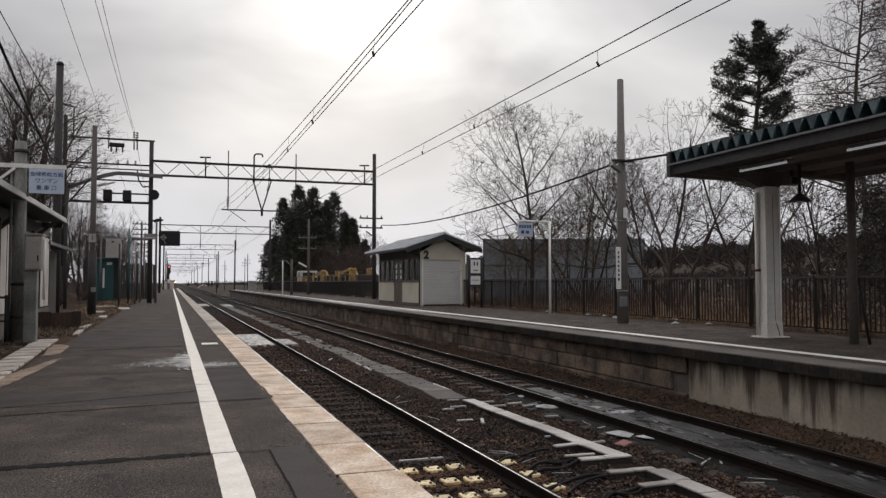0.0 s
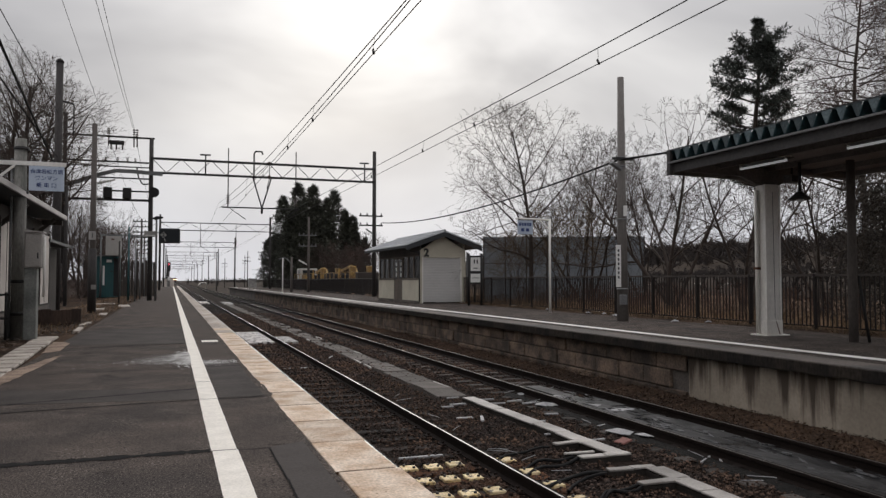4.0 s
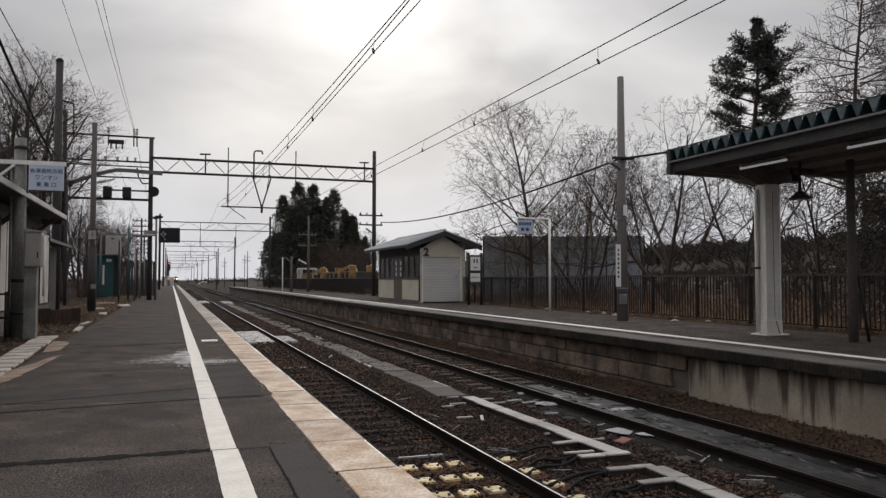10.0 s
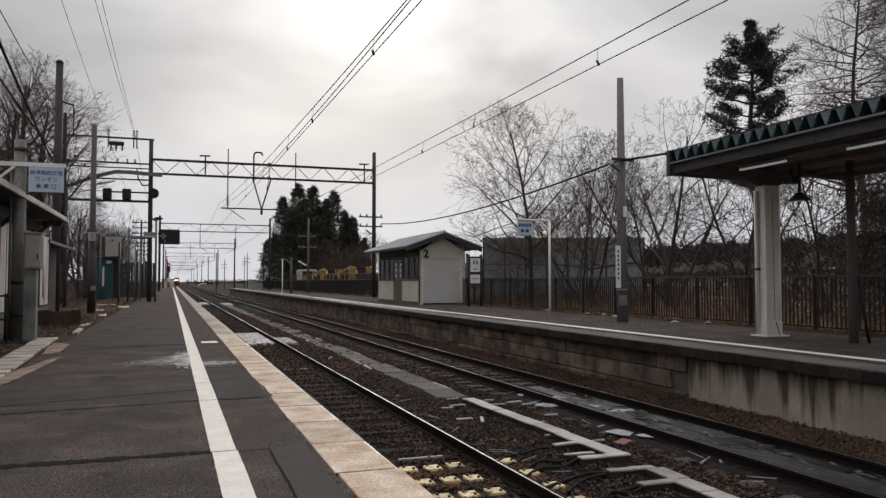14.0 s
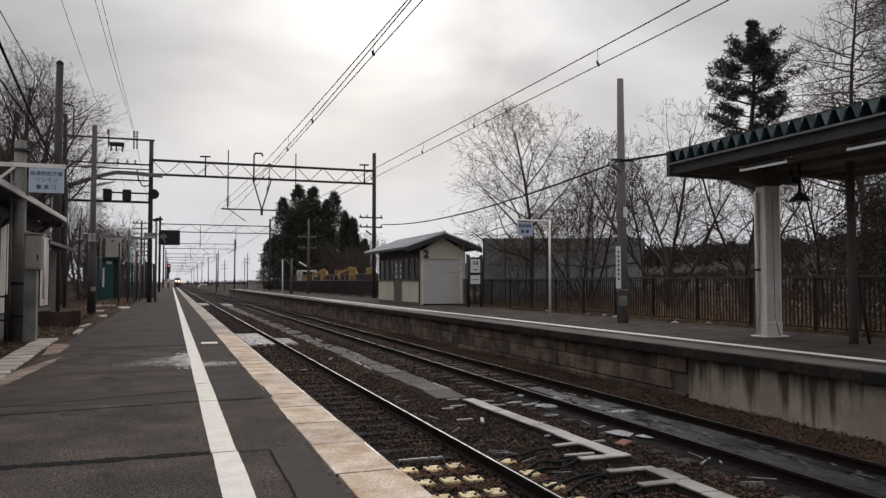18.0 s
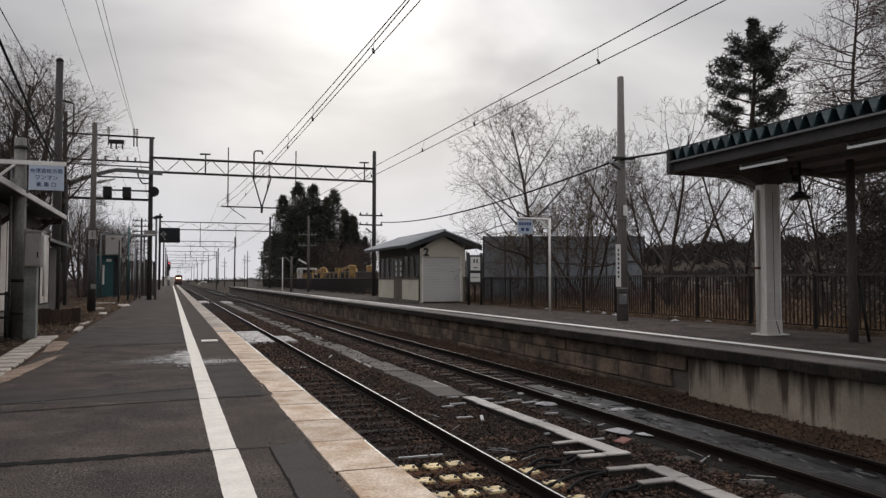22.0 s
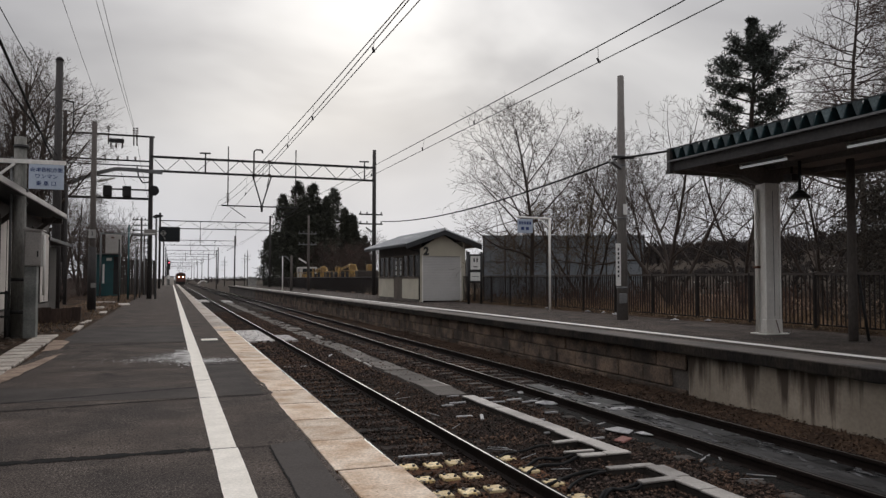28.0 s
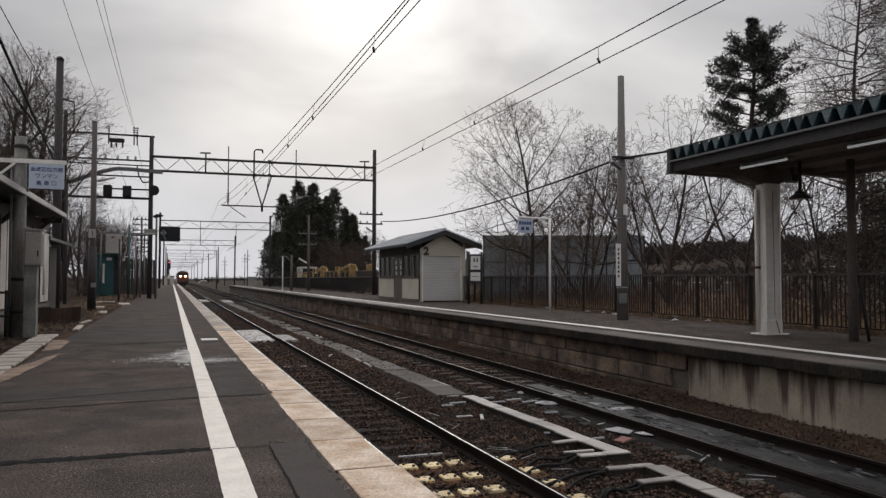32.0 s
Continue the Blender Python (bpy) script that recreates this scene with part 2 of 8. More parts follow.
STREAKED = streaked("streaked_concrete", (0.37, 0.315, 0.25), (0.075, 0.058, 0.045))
BLOCK = material("concrete_block", (0.175, 0.122, 0.087), 0.9, var=0.35, big=2.4, fine=22, bump=0.6, rand=0.42, col2=(0.055, 0.042, 0.033))
TROUGH = material("trough_lid_concrete", (0.46, 0.43, 0.395), 0.6, var=0.2, big=2, fine=40, bump=0.2, rand=0.12, wet=0.2, col2=(0.19, 0.172, 0.155))
# channel sides: shade and soil below the lids put into a near-black colour
TROUGH_SHADE = material("shaded_channel_concrete", (0.035, 0.030, 0.026), 0.7, var=0.3, big=4, fine=40, bump=0.3, spec=0.2)
TROUGH_DIRTY = material("dirty_trough_concrete", (0.135, 0.120, 0.108), 0.85, var=0.3, big=2, fine=40, bump=0.3, rand=0.22, spec=0.2, col2=(0.095, 0.083, 0.074))
BALLAST = material("ballast_bed", (0.032, 0.024, 0.020), 0.9, var=0.5, big=1.2, fine=24, bump=1.0, dist=0.04, col2=(0.018, 0.014, 0.012), spec=0.03)
STONES = material("ballast_stone", (0.090, 0.056, 0.039), 0.9, var=0.4, big=1.3, fine=40, bump=0.2, island=0.92, col2=(0.040, 0.029, 0.025), wet=0.15, spec=0.15)
SLEEPER = material("old_timber_sleeper", (0.030, 0.023, 0.020), 0.85, var=0.4, big=2, fine=30, bump=0.5, rand=0.35, col2=(0.016, 0.013, 0.011), wet=0.1, spec=0.08, stretch=(0.3, 2, 1))
SLEEPER_PALE = material("bleached_timber_sleeper", (0.075, 0.066, 0.059), 0.8, var=0.4, big=2, fine=30, bump=0.5, rand=0.5, col2=(0.030, 0.025, 0.022), wet=0.1, spec=0.1, stretch=(0.3, 2, 1))
RAIL_SIDE = material("rusty_rail_side", (0.017, 0.012, 0.010), 0.85, var=0.3, big=3, fine=50, bump=0.2, spec=0.12)
RAIL_TOP = material("polished_rail_head", (0.42, 0.41, 0.40), 0.30, metal=1.0, var=0.1, big=2, fine=60, bump=0.05)
DULL_TOP = material("dull_rail_head", (0.30, 0.28, 0.26), 0.4, metal=1.0, var=0.2, big=1.2, fine=60, bump=0.08)
YELLOW_PLATE = material("yellow_painted_steel", (0.78, 0.64, 0.38), 0.6, var=0.3, big=9, fine=60, bump=0.2, rand=0.2, col2=(0.58, 0.42, 0.19))
chips(YELLOW_PLATE, (0.10, 0.07, 0.045), 16, 0.55, 0.66)
BOLT = material("dark_bolt_steel", (0.05, 0.045, 0.042), 0.6, metal=0.6, var=0.2)
WET_SLAB = material("wet_grey_slab", (0.030, 0.029, 0.029), 0.66, spec=0.35, var=0.5, big=3.4, fine=22, bump=0.6, wet=0.40, rand=0.5, col2=(0.014, 0.0135, 0.0135), stretch=(1, 0.35, 1))
WET_FLAKE = material("wet_slate_flake", (0.11, 0.11, 0.115), 0.45, var=0.4, big=6, fine=30, bump=0.3, wet=0.25, col2=(0.03, 0.03, 0.03), rand=0.5)
BLACK_STRIP = material("black_strip_surface", (0.009, 0.008, 0.007), 0.8, var=0.5, big=4, fine=30, bump=0.8, dist=0.03, spec=0.12)
RUSTY_BED = material("rust_brown_dirt", (0.105, 0.052, 0.030), 0.9, var=0.5, big=5, fine=40, bump=0.5, rand=0.4, spec=0.05)
WHITE_SCRAP = material("pale_sheet_scrap", (0.38, 0.37, 0.365), 0.6, var=0.25, big=6, fine=40, rand=0.2, col2=(0.25, 0.25, 0.26))
STEEL_DARK = material("dark_painted_steel", (0.024, 0.0225, 0.0225), 0.65, metal=0.2, var=0.3, big=2, fine=30, bump=0.1)
STEEL_GREY = material("galvanised_steel", (0.17, 0.17, 0.17), 0.55, metal=0.35, var=0.2, big=2, fine=30, bump=0.1)
POLE_CONCRETE = material("pole_concrete", (0.105, 0.090, 0.081), 0.9, var=0.2, big=1.5, fine=40, bump=0.2, stretch=(1, 1, 0.3))
POLE_GREY = material("grey_spun_concrete", (0.17, 0.155, 0.143), 0.9, var=0.15, big=1.5, fine=40, bump=0.2, stretch=(1, 1, 0.3))
POLE_GREEN = material("lichen_grey_pole", (0.23, 0.22, 0.20), 0.9, var=0.25, big=2.5, fine=30, bump=0.3, stretch=(1, 1, 0.3), col2=(0.12, 0.118, 0.105))
POLE_DARK = material("dark_tarred_pole", (0.045, 0.040, 0.038), 0.85, var=0.3, big=1.5, fine=30, bump=0.3, stretch=(1, 1, 0.2))
CABLE = material("black_cable", (0.014, 0.0135, 0.0135), 0.85, var=0.1, bump=0, spec=0.15)
WIRE = material("grey_overhead_wire", (0.055, 0.053, 0.055), 0.6, metal=0.4, var=0.1, bump=0)
PORCELAIN = material("brown_porcelain", (0.06, 0.04, 0.033), 0.35, var=0.2)
SOIL = material("leaf_litter_soil", (0.082, 0.053, 0.036), 0.95, var=0.45, big=0.7, fine=16, bump=0.8, dist=0.03, col2=(0.030, 0.022, 0.017), spec=0.03)
DRY_GRASS = material("dry_grass_ground", (0.185, 0.124, 0.082), 0.95, var=0.45, big=0.9, fine=14, bump=0.8, dist=0.04, col2=(0.09, 0.062, 0.042), spec=0.03)
FIELD = material("dry_winter_field", (0.058, 0.045, 0.035), 0.95, var=0.35, big=0.05, fine=1.5, bump=0.6, dist=0.2, col2=(0.036, 0.029, 0.024), spec=0.03)
FENCE_PAINT = material("dark_brown_fence_paint", (0.019, 0.0145, 0.0125), 0.55, var=0.25, big=3, fine=40, bump=0.1, spec=0.25)
# paler than the pickets: the top rail's highlight is put into its colour
RAIL_CAP = material("highlit_fence_rail", (0.060, 0.046, 0.038), 0.5, var=0.3, big=3, fine=40, bump=0.1, spec=0.5)
BARK = material("grey_brown_bark", (0.059, 0.044, 0.036), 0.9, var=0.3, big=3, fine=30, bump=0.4, rand=0.2)
TWIG_RUST = material("rust_brown_shoot", (0.105, 0.060, 0.042), 0.9, var=0.3, big=1, fine=20, bump=0)
TWIG_TAN = material("tan_brown_twig", (0.16, 0.115, 0.07), 0.9, var=0.3, big=1, fine=20, bump=0, rand=0.2)
TWIG = material("thin_bare_twig", (0.067, 0.048, 0.037), 0.9, var=0.25, big=1, fine=20, bump=0, rand=0.25)
TWIG_RED = material("reddish_brown_twig", (0.070, 0.045, 0.037), 0.9, var=0.3, big=1, fine=20, bump=0, rand=0.2)
CEDAR = material("dark_conifer_needle", (0.052, 0.054, 0.038), 0.85, var=0.4, big=0.5, fine=5, bump=0, island=0.4)
YOUNG = material("brown_winter_needle", (0.050, 0.040, 0.030), 0.85, var=0.35, big=0.9, fine=6, bump=0, island=0.5)
PINE = material("pine_needle", (0.046, 0.054, 0.044), 0.85, var=0.35, big=0.7, fine=6, bump=0, island=0.4)
HUT_CREAM = material("cream_painted_board", (0.56, 0.52, 0.42), 0.75, var=0.1, big=1.2, fine=30, bump=0.1, col2=(0.47, 0.43, 0.34))
SHUTTER = material("grey_roller_shutter", (0.52, 0.505, 0.485), 0.6, metal=0.1, var=0.08, big=1.5, fine=30, bump=0.05)
ROOF_GREY = material("grey_sheet_roof", (0.52, 0.53, 0.54), 0.5, metal=0.2, var=0.12, big=0.8, fine=12, bump=0.1)
FASCIA = material("dark_roof_fascia", (0.026, 0.028, 0.030), 0.6, var=0.2)
GLASS_DARK = material("dark_window_glass", (0.02, 0.022, 0.024), 0.3, var=0.1, bump=0, spec=0.15)
HUT_GLASS = material("hut_window_glass", (0.020, 0.018, 0.016), 0.25, var=0.1, bump=0, spec=0.1)
HUT_FRAME = material("brown_window_timber", (0.125, 0.100, 0.080), 0.8, var=0.25, big=2, fine=25, bump=0.2, stretch=(1, 1, 0.2))
VALLEY_CAP = material("weathered_closing_plate", (0.105, 0.135, 0.14), 0.7, metal=0.1, var=0.3, big=4, fine=30, bump=0.1, rand=0.45, col2=(0.05, 0.075, 0.085))
ROOF_GREEN = material("green_corrugated_steel", (0.034, 0.076, 0.086), 0.7, metal=0.1, var=0.3, big=1.5, fine=20, bump=0.1, rand=0.2, col2=(0.020, 0.048, 0.055))
CANOPY_STEEL = material("grey_canopy_steel", (0.18, 0.167, 0.16), 0.6, metal=0.1, var=0.25, big=1.5, fine=20, bump=0.1)
BEAM_DARK = material("dark_canopy_beam", (0.048, 0.044, 0.042), 0.7, var=0.3, big=1.5, fine=20, bump=0.1)
UNDERSIDE = material("grey_roof_lining", (0.24, 0.215, 0.205), 0.8, var=0.2, big=1.5, fine=20, bump=0.1)
WHITE_STEEL = material("white_painted_steel", (0.78, 0.76, 0.72), 0.6, var=0.08, big=2, fine=30, bump=0.05, col2=(0.64, 0.61, 0.56), stretch=(1, 1, 0.4))
RUST = material("rust", (0.12, 0.05, 0.025), 0.9, var=0.4, big=8, fine=40)
WORN_WHITE = material("scuffed_white_boards", (0.66, 0.63, 0.60), 0.85, var=0.15, big=3, fine=40, bump=0.1, col2=(0.42, 0.39, 0.37), spec=0.2)
chips(WORN_WHITE, (0.05, 0.042, 0.038), 7, 0.54, 0.60)
TUBE = material("unlit_tube_white", (0.75, 0.75, 0.74), 0.4, var=0.04, bump=0)
SIGN_WHITE = material("pale_blue_sign_board", (0.43, 0.49, 0.58), 0.5, var=0.05, bump=0)
SIGN_PAPER = material("white_sign_board", (0.72, 0.71, 0.68), 0.5, var=0.06, bump=0)
SIGN_BLUE = material("blue_lettering", (0.018, 0.04, 0.16), 0.6, var=0.1, bump=0)
SIGN_BLACK = material("black_lettering", (0.02, 0.02, 0.02), 0.6, var=0.1, bump=0)
CABINET_PALE = material("pale_cabinet_paint", (0.37, 0.345, 0.32), 0.55, var=0.12, big=1.5, fine=30, bump=0.1, col2=(0.27, 0.25, 0.232))
PEDESTAL = material("green_grey_pedestal", (0.20, 0.205, 0.19), 0.7, var=0.2, big=2, fine=30, bump=0.15, col2=(0.09, 0.095, 0.087))
DOOR_PALE = material("pale_painted_door", (0.62, 0.565, 0.51), 0.7, var=0.12, big=1.5, fine=25, bump=0.1, col2=(0.48, 0.43, 0.385))
CABINET = material("grey_cabinet_paint", (0.30, 0.285, 0.265), 0.6, var=0.15, big=1.5, fine=30, bump=0.1, col2=(0.16, 0.155, 0.145))
TEAL = material("teal_painted_steel", (0.018, 0.080, 0.086), 0.6, var=0.2, big=1, fine=25, bump=0.1)
BROWN_PLANK = material("red_brown_plank", (0.070, 0.044, 0.033), 0.85, var=0.3, big=2.5, fine=25, bump=0.3, rand=0.3, stretch=(1, 1, 0.2))
DARK_WOOD = material("dark_weathered_board", (0.05, 0.04, 0.034), 0.85, var=0.3, big=1.5, fine=25, bump=0.3, stretch=(1, 1, 0.2))
PALE_BOARD = material("pale_weatherboard", (0.42, 0.40, 0.37), 0.8, var=0.15, big=1.5, fine=25, bump=0.2)
BARRIER = material("slate_blue_sheet_barrier", (0.185, 0.208, 0.228), 0.7, var=0.15, big=0.8, fine=20, bump=0.1, rand=0.08)
YELLOW_MACHINE = material("yellow_machine_paint", (0.36, 0.225, 0.05), 0.6, var=0.35, big=1.8, fine=12, bump=0.1, rand=0.3, col2=(0.16, 0.09, 0.035))
RED_LOCO = material("red_locomotive_paint", (0.11, 0.036, 0.026), 0.5, var=0.2, big=0.8, fine=12, bump=0.05)
RUBBER = material("black_rubber", (0.02, 0.02, 0.02), 0.7, var=0.2)
HEADLAMP = glowing("warm_headlamp", (1.0, 0.50, 0.22), 30.0)
RED_LAMP = glowing("red_signal_lamp", (1.0, 0.12, 0.18), 3.0)
# weak emission added so the tubes stay white beneath the dark roof
TUBE_GLOW = glowing("white_tube_added_glow", (0.95, 0.97, 1.0), 0.16)
WOODS = material("far_bare_woods", (0.042, 0.035, 0.032), 0.95, var=0.4, big=0.15, fine=1.2, bump=0, island=0.35)
PALE_GROUND = material("pale_concrete_slab", (0.50, 0.45, 0.39), 0.85, var=0.2, big=2.5, fine=40, bump=0.3, rand=0.15, col2=(0.34, 0.29, 0.245))


# ---- building helpers ----
def box(bm, x0, x1, y0, y1, z0, z1):
    v = [bm.verts.new(c) for c in ((x0, y0, z0), (x1, y0, z0), (x1, y1, z0), (x0, y1, z0), (x0, y0, z1), (x1, y0, z1), (x1, y1, z1), (x0, y1, z1))]
    for f in ((3, 2, 1, 0), (4, 5, 6, 7), (0, 1, 5, 4), (1, 2, 6, 5), (2, 3, 7, 6), (3, 0, 4, 7)):
        bm.faces.new([v[i] for i in f])
    return bm


def rod(bm, a, b, r0, r1=None, seg=8, caps=True):
    """A round bar from a to b."""
    a, b = Vector(a), Vector(b)
    r1 = r0 if r1 is None else r1
    d = (b - a).normalized()
    u = d.orthogonal().normalized()
    w = d.cross(u)
    rings = []
    for p, r in ((a, r0), (b, r1)):
        rings.append([bm.verts.new(p + r * (math.cos(2 * math.pi * i / seg) * u + math.sin(2 * math.pi * i / seg) * w)) for i in range(seg)])
    for i in range(seg):
        f = bm.faces.new((rings[0][i], rings[0][(i + 1) % seg], rings[1][(i + 1) % seg], rings[1][i]))
        f.smooth = True
    if caps:
        bm.faces.new(rings[0][::-1])
        bm.faces.new(rings[1])
    return bm


def beam(bm, a, b, w, h):
    """A rectangular bar from a to b, w across, h high."""
    a, b = Vector(a), Vector(b)
    d = (b - a).normalized()
    side = d.cross(Vector((0, 0, 1)))
    side = side.normalized() if side.length > 1e-4 else Vector((1, 0, 0))
    up = side.cross(d)
    ring = [[bm.verts.new(p + sx * w / 2 * side + sy * h / 2 * up) for sx, sy in ((-1, -1), (1, -1), (1, 1), (-1, 1))] for p in (a, b)]
    for i in range(4):
        bm.faces.new((ring[0][i], ring[0][(i + 1) % 4], ring[1][(i + 1) % 4], ring[1][i]))
    bm.faces.new(ring[0][::-1])
    bm.faces.new(ring[1])
    return bm


def prism(bm, outline, y0, y1, axis="y"):
    """A flat outline of (x, z), carried from y0 to y1 (or of (y, z) along x)."""
    put = (lambda p, q: (p[0], q, p[1])) if axis == "y" else (lambda p, q: (q, p[0], p[1])) if axis == "x" else (lambda p, q: (p[0], p[1], q))
    ring = [[bm.verts.new(put(p, q)) for p in outline] for q in (y0, y1)]
    k = len(outline)
    for i in range(k):
        bm.faces.new((ring[0][i], ring[0][(i + 1) % k], ring[1][(i + 1) % k], ring[1][i]))
    bm.faces.new(ring[0][::-1])
    bm.faces.new(ring[1])
    bmesh.ops.recalc_face_normals(bm, faces=bm.faces)
    return bm


def bevelled(bm, w=0.01, seg=1):
    bmesh.ops.bevel(bm, geom=bm.edges[:], offset=w, segments=seg, affect="EDGES", profile=0.6)
    return bm


def mesh_of(name, bm, mat):
    me = bpy.data.meshes.new(name)
    bm.to_mesh(me)
    bm.free()
    me.materials.append(mat)
    return me


def raw_mesh(name, verts, faces, mat, smooth=False):
    me = bpy.data.meshes.new(name)
    me.from_pydata(verts, [], faces)
    me.materials.append(mat)
    if smooth:
        me.shade_smooth()
    return me


def part(name, bm, mat, parent=None, label=""):
    """Links a bmesh (or a mesh) as one object under its thing or part."""
    me = bm if isinstance(bm, bpy.types.Mesh) else mesh_of(name, bm, mat)
    ob = new(name, me)
    if parent is not None:
        ob.parent = parent
    return tagged(ob, label)


def thing(name, x, y, z, label, category, group="", kind="", rz=0):
    ob = new(name)
    ob.empty_display_size = 0.2
    ob.matrix_basis = pose(x, y, z, 0, 0, rz)
    return tagged(ob, label, category, group, kind)


def B():
    return bmesh.new()


P2 = 0.14            # top of the far platform
RAIL = -0.74         # top of the rails
BED = -0.912         # top of the ballast
T1, T2 = 2.875, 6.78  # middles of the two tracks


# ---- ground, one sheet to the horizon ----
def smooth01(a, b, x):
    t = min(1.0, max(0.0, (x - a) / (b - a)))
    return t * t * (3 - 2 * t)


def ground_z(x, y):
    z = -1.12
    if x < -1.0:
        z += smooth01(-1.2, -1.9, x) * 1.09 * (1 - smooth01(75, 110, y))
    if x > 9.0:
        z += smooth01(9.4, 13.0, x) * 1.1 * (1 - smooth01(120, 170, y))
        z += smooth01(30, 420, x) * 24 * (1 - 0.75 * smooth01(100, 900, y)) + smooth01(16, 60, x) * 1.5 * (1 - smooth01(60, 160, y))
    if abs(x) > 6:
        z += 0.12 * noise.noise((x * 0.25, y * 0.25, 0)) * smooth01(13.6, 18, abs(x))
    return z


def build_ground():
    xs = [-2500, -900, -400, -200, -120, -80, -55, -40, -30, -24, -18, -14, -11, -8, -6, -4.5, -3.2, -2.4, -1.9, -1.5, -1.2, 0, 3, 6, 9, 9.4, 10.2, 11, 12, 13, 14, 15, 16.5, 18, 20, 23, 26, 30, 35, 42, 52, 65, 80, 100, 130, 170, 220, 290, 380, 500, 800, 1500, 2500]
    ys = [-2500, -700, -200, -80, -40, -20, -10, -4, 0, 3, 6, 9, 12, 15, 18, 21, 24, 28, 32, 37, 42, 48, 55, 62, 70, 80, 92, 105, 120, 140, 170, 210, 270, 350, 480, 700, 1100, 2500]
    verts = [(x, y, ground_z(x, y)) for y in ys for x in xs]
    w = len(xs)
    faces = [(j * w + i, j * w + i + 1, (j + 1) * w + i + 1, (j + 1) * w + i) for j in range(len(ys) - 1) for i in range(w - 1)]
    me = raw_mesh("ground", verts, faces, SOIL, True)
    me.materials.append(FIELD)
    me.materials.append(DRY_GRASS)
    for p in me.polygons:
        c = p.center
        p.material_index = 2 if 13.4 < c.x < 30 and -40 < c.y < 110 else 1 if abs(c.x) > 29 or c.y > 130 or c.y < -60 else 0
    tagged(new("ground", me), "brown leaf-littered soil and dry winter fields", "ground", kind="structure")


build_ground()
# ---- the near platform ----
def platform_near():
    deck = tagged(new("platform_near"), "dark asphalt platform with pale stone coping", "platform", kind="structure")
    part("asphalt_deck", box(B(), -2.05, 1.02, -14, 180, -1.2, 0.0), ASPHALT, deck)
    part("platform_wall", box(B(), 1.024, 1.36, -14, 180, -1.2, -0.134), CONCRETE_DARK, deck, "dark damp concrete platform wall")
    line = tagged(new("white_line"), "worn white safety line painted along the platform", "road marking", kind="structure")
    for y0, y1, dx in ((-14, 5.86, 0.008), (5.88, 8.42, 0.0), (8.44, 9.86, 0.003), (9.88, 13.3, 0.0), (13.3, 40, 0.0), (40, 180, 0.0)):
        bm = B()
        n = max(2, int((y1 - y0) / 0.07)) if y1 < 41 else 12
        rnd = random.Random(int(y0 * 10) + 7)
        rows = []
        for i in range(n + 1):
            y = y0 + (y1 - y0) * i / n
            rows.append([bm.verts.new((x + rnd.uniform(-0.0018, 0.0018) + 0.002 * noise.noise((y * 1.1, x * 9, 0)), y, 0.005)) for x in (0.292 + dx, 0.476 + dx)])
        for a, b in zip(rows, rows[1:]):
            bm.faces.new((a[0], a[1], b[1], b[0]))
        part("line_stretch", bm, LINE_PAINT, line)
    for name, x0, x1, y, skew, w, label in (("tar_joint", -2.05, 0.285, 5.89, 0.0, 0.12, "dark sunken tar joint"), ("tar_joint", -2.05, 0.285, 8.44, -0.14, 0.05, ""), ("tar_joint", 0.48, 1.0, 8.42, 0.0, 0.05, ""),
                                            ("tar_joint", -2.05, 0.285, 9.28, -0.30, 0.06, ""), ("tar_joint", -2.05, 0.285, 15.9, -0.20, 0.10, ""), ("tar_joint", 0.5, 1.0, 11.6, 0.0, 0.06, ""), ("tar_joint", -1.6, 0.285, 11.5, -0.10, 0.035, ""),
                                            ("seam", 0.485, 0.72, 5.84, 0.0, 0.016, "thin dark seam"), ("seam", 0.715, 1.03, 5.90, 0.2, 0.014, "")):
        bm = B()
        rnd = random.Random(int(y * 7))
        n = 60
        rows = []
        for i in range(n + 1):
            x = x0 + (x1 - x0) * i / n
            yy = y + skew * (x1 - x) + 0.02 * noise.noise((x * 1.7, y, 0)) + rnd.uniform(-0.006, 0.006)
            ww = w * rnd.uniform(0.2, 0.65)
            rows.append((bm.verts.new((x, yy - ww, 0.004)), bm.verts.new((x, yy + ww, 0.004))))
        for a, b in zip(rows, rows[1:]):
            bm.faces.new((a[0], b[0], b[1], a[1]))
        part(name, bm, TAR, deck, label)
    part("asphalt_patch", prism(B(), ((0.71, 3.2), (1.015, 3.2), (1.015, 5.92), (0.98, 5.98), (0.72, 5.86), (0.715, 5.6), (0.705, 5.0)), 0.0, 0.006, "z"), SMOOTH_PATCH, deck, "smooth darker asphalt repair patch")
    part("asphalt_patch", prism(B(), ((-2.05, 8.79), (0.28, 8.47), (0.28, 9.25), (-2.05, 9.95)), 0.0, 0.003, "z"), ASPHALT_PATCH, deck)
    part("asphalt_patch", prism(B(), ((0.50, 8.5), (1.0, 8.5), (0.96, 9.6), (0.98, 12.1), (0.50, 12.15)), 0.0, 0.0035, "z"), ASPHALT_PATCH, deck)
    part("asphalt_patch", prism(B(), ((-2.05, 16.42), (0.285, 15.96), (0.285, 21.0), (-1.2, 21.2), (-2.05, 20.8)), 0.0, 0.0032, "z"), ASPHALT_PATCH, deck)
    bm = B()
    prev = None
    rnd = random.Random(91)
    for i in range(90):
        y = 3.0 + i * 0.0315
        x = 0.706 + 0.008 * noise.noise((y * 3, 8, 0)) + rnd.uniform(-0.003, 0.003)
        cur = (bm.verts.new((x - rnd.uniform(0.003, 0.010), y, 0.0075)), bm.verts.new((x + 0.006, y, 0.0075)))
        if prev:
            bm.faces.new((prev[0], prev[1], cur[1], cur[0]))
        prev = cur
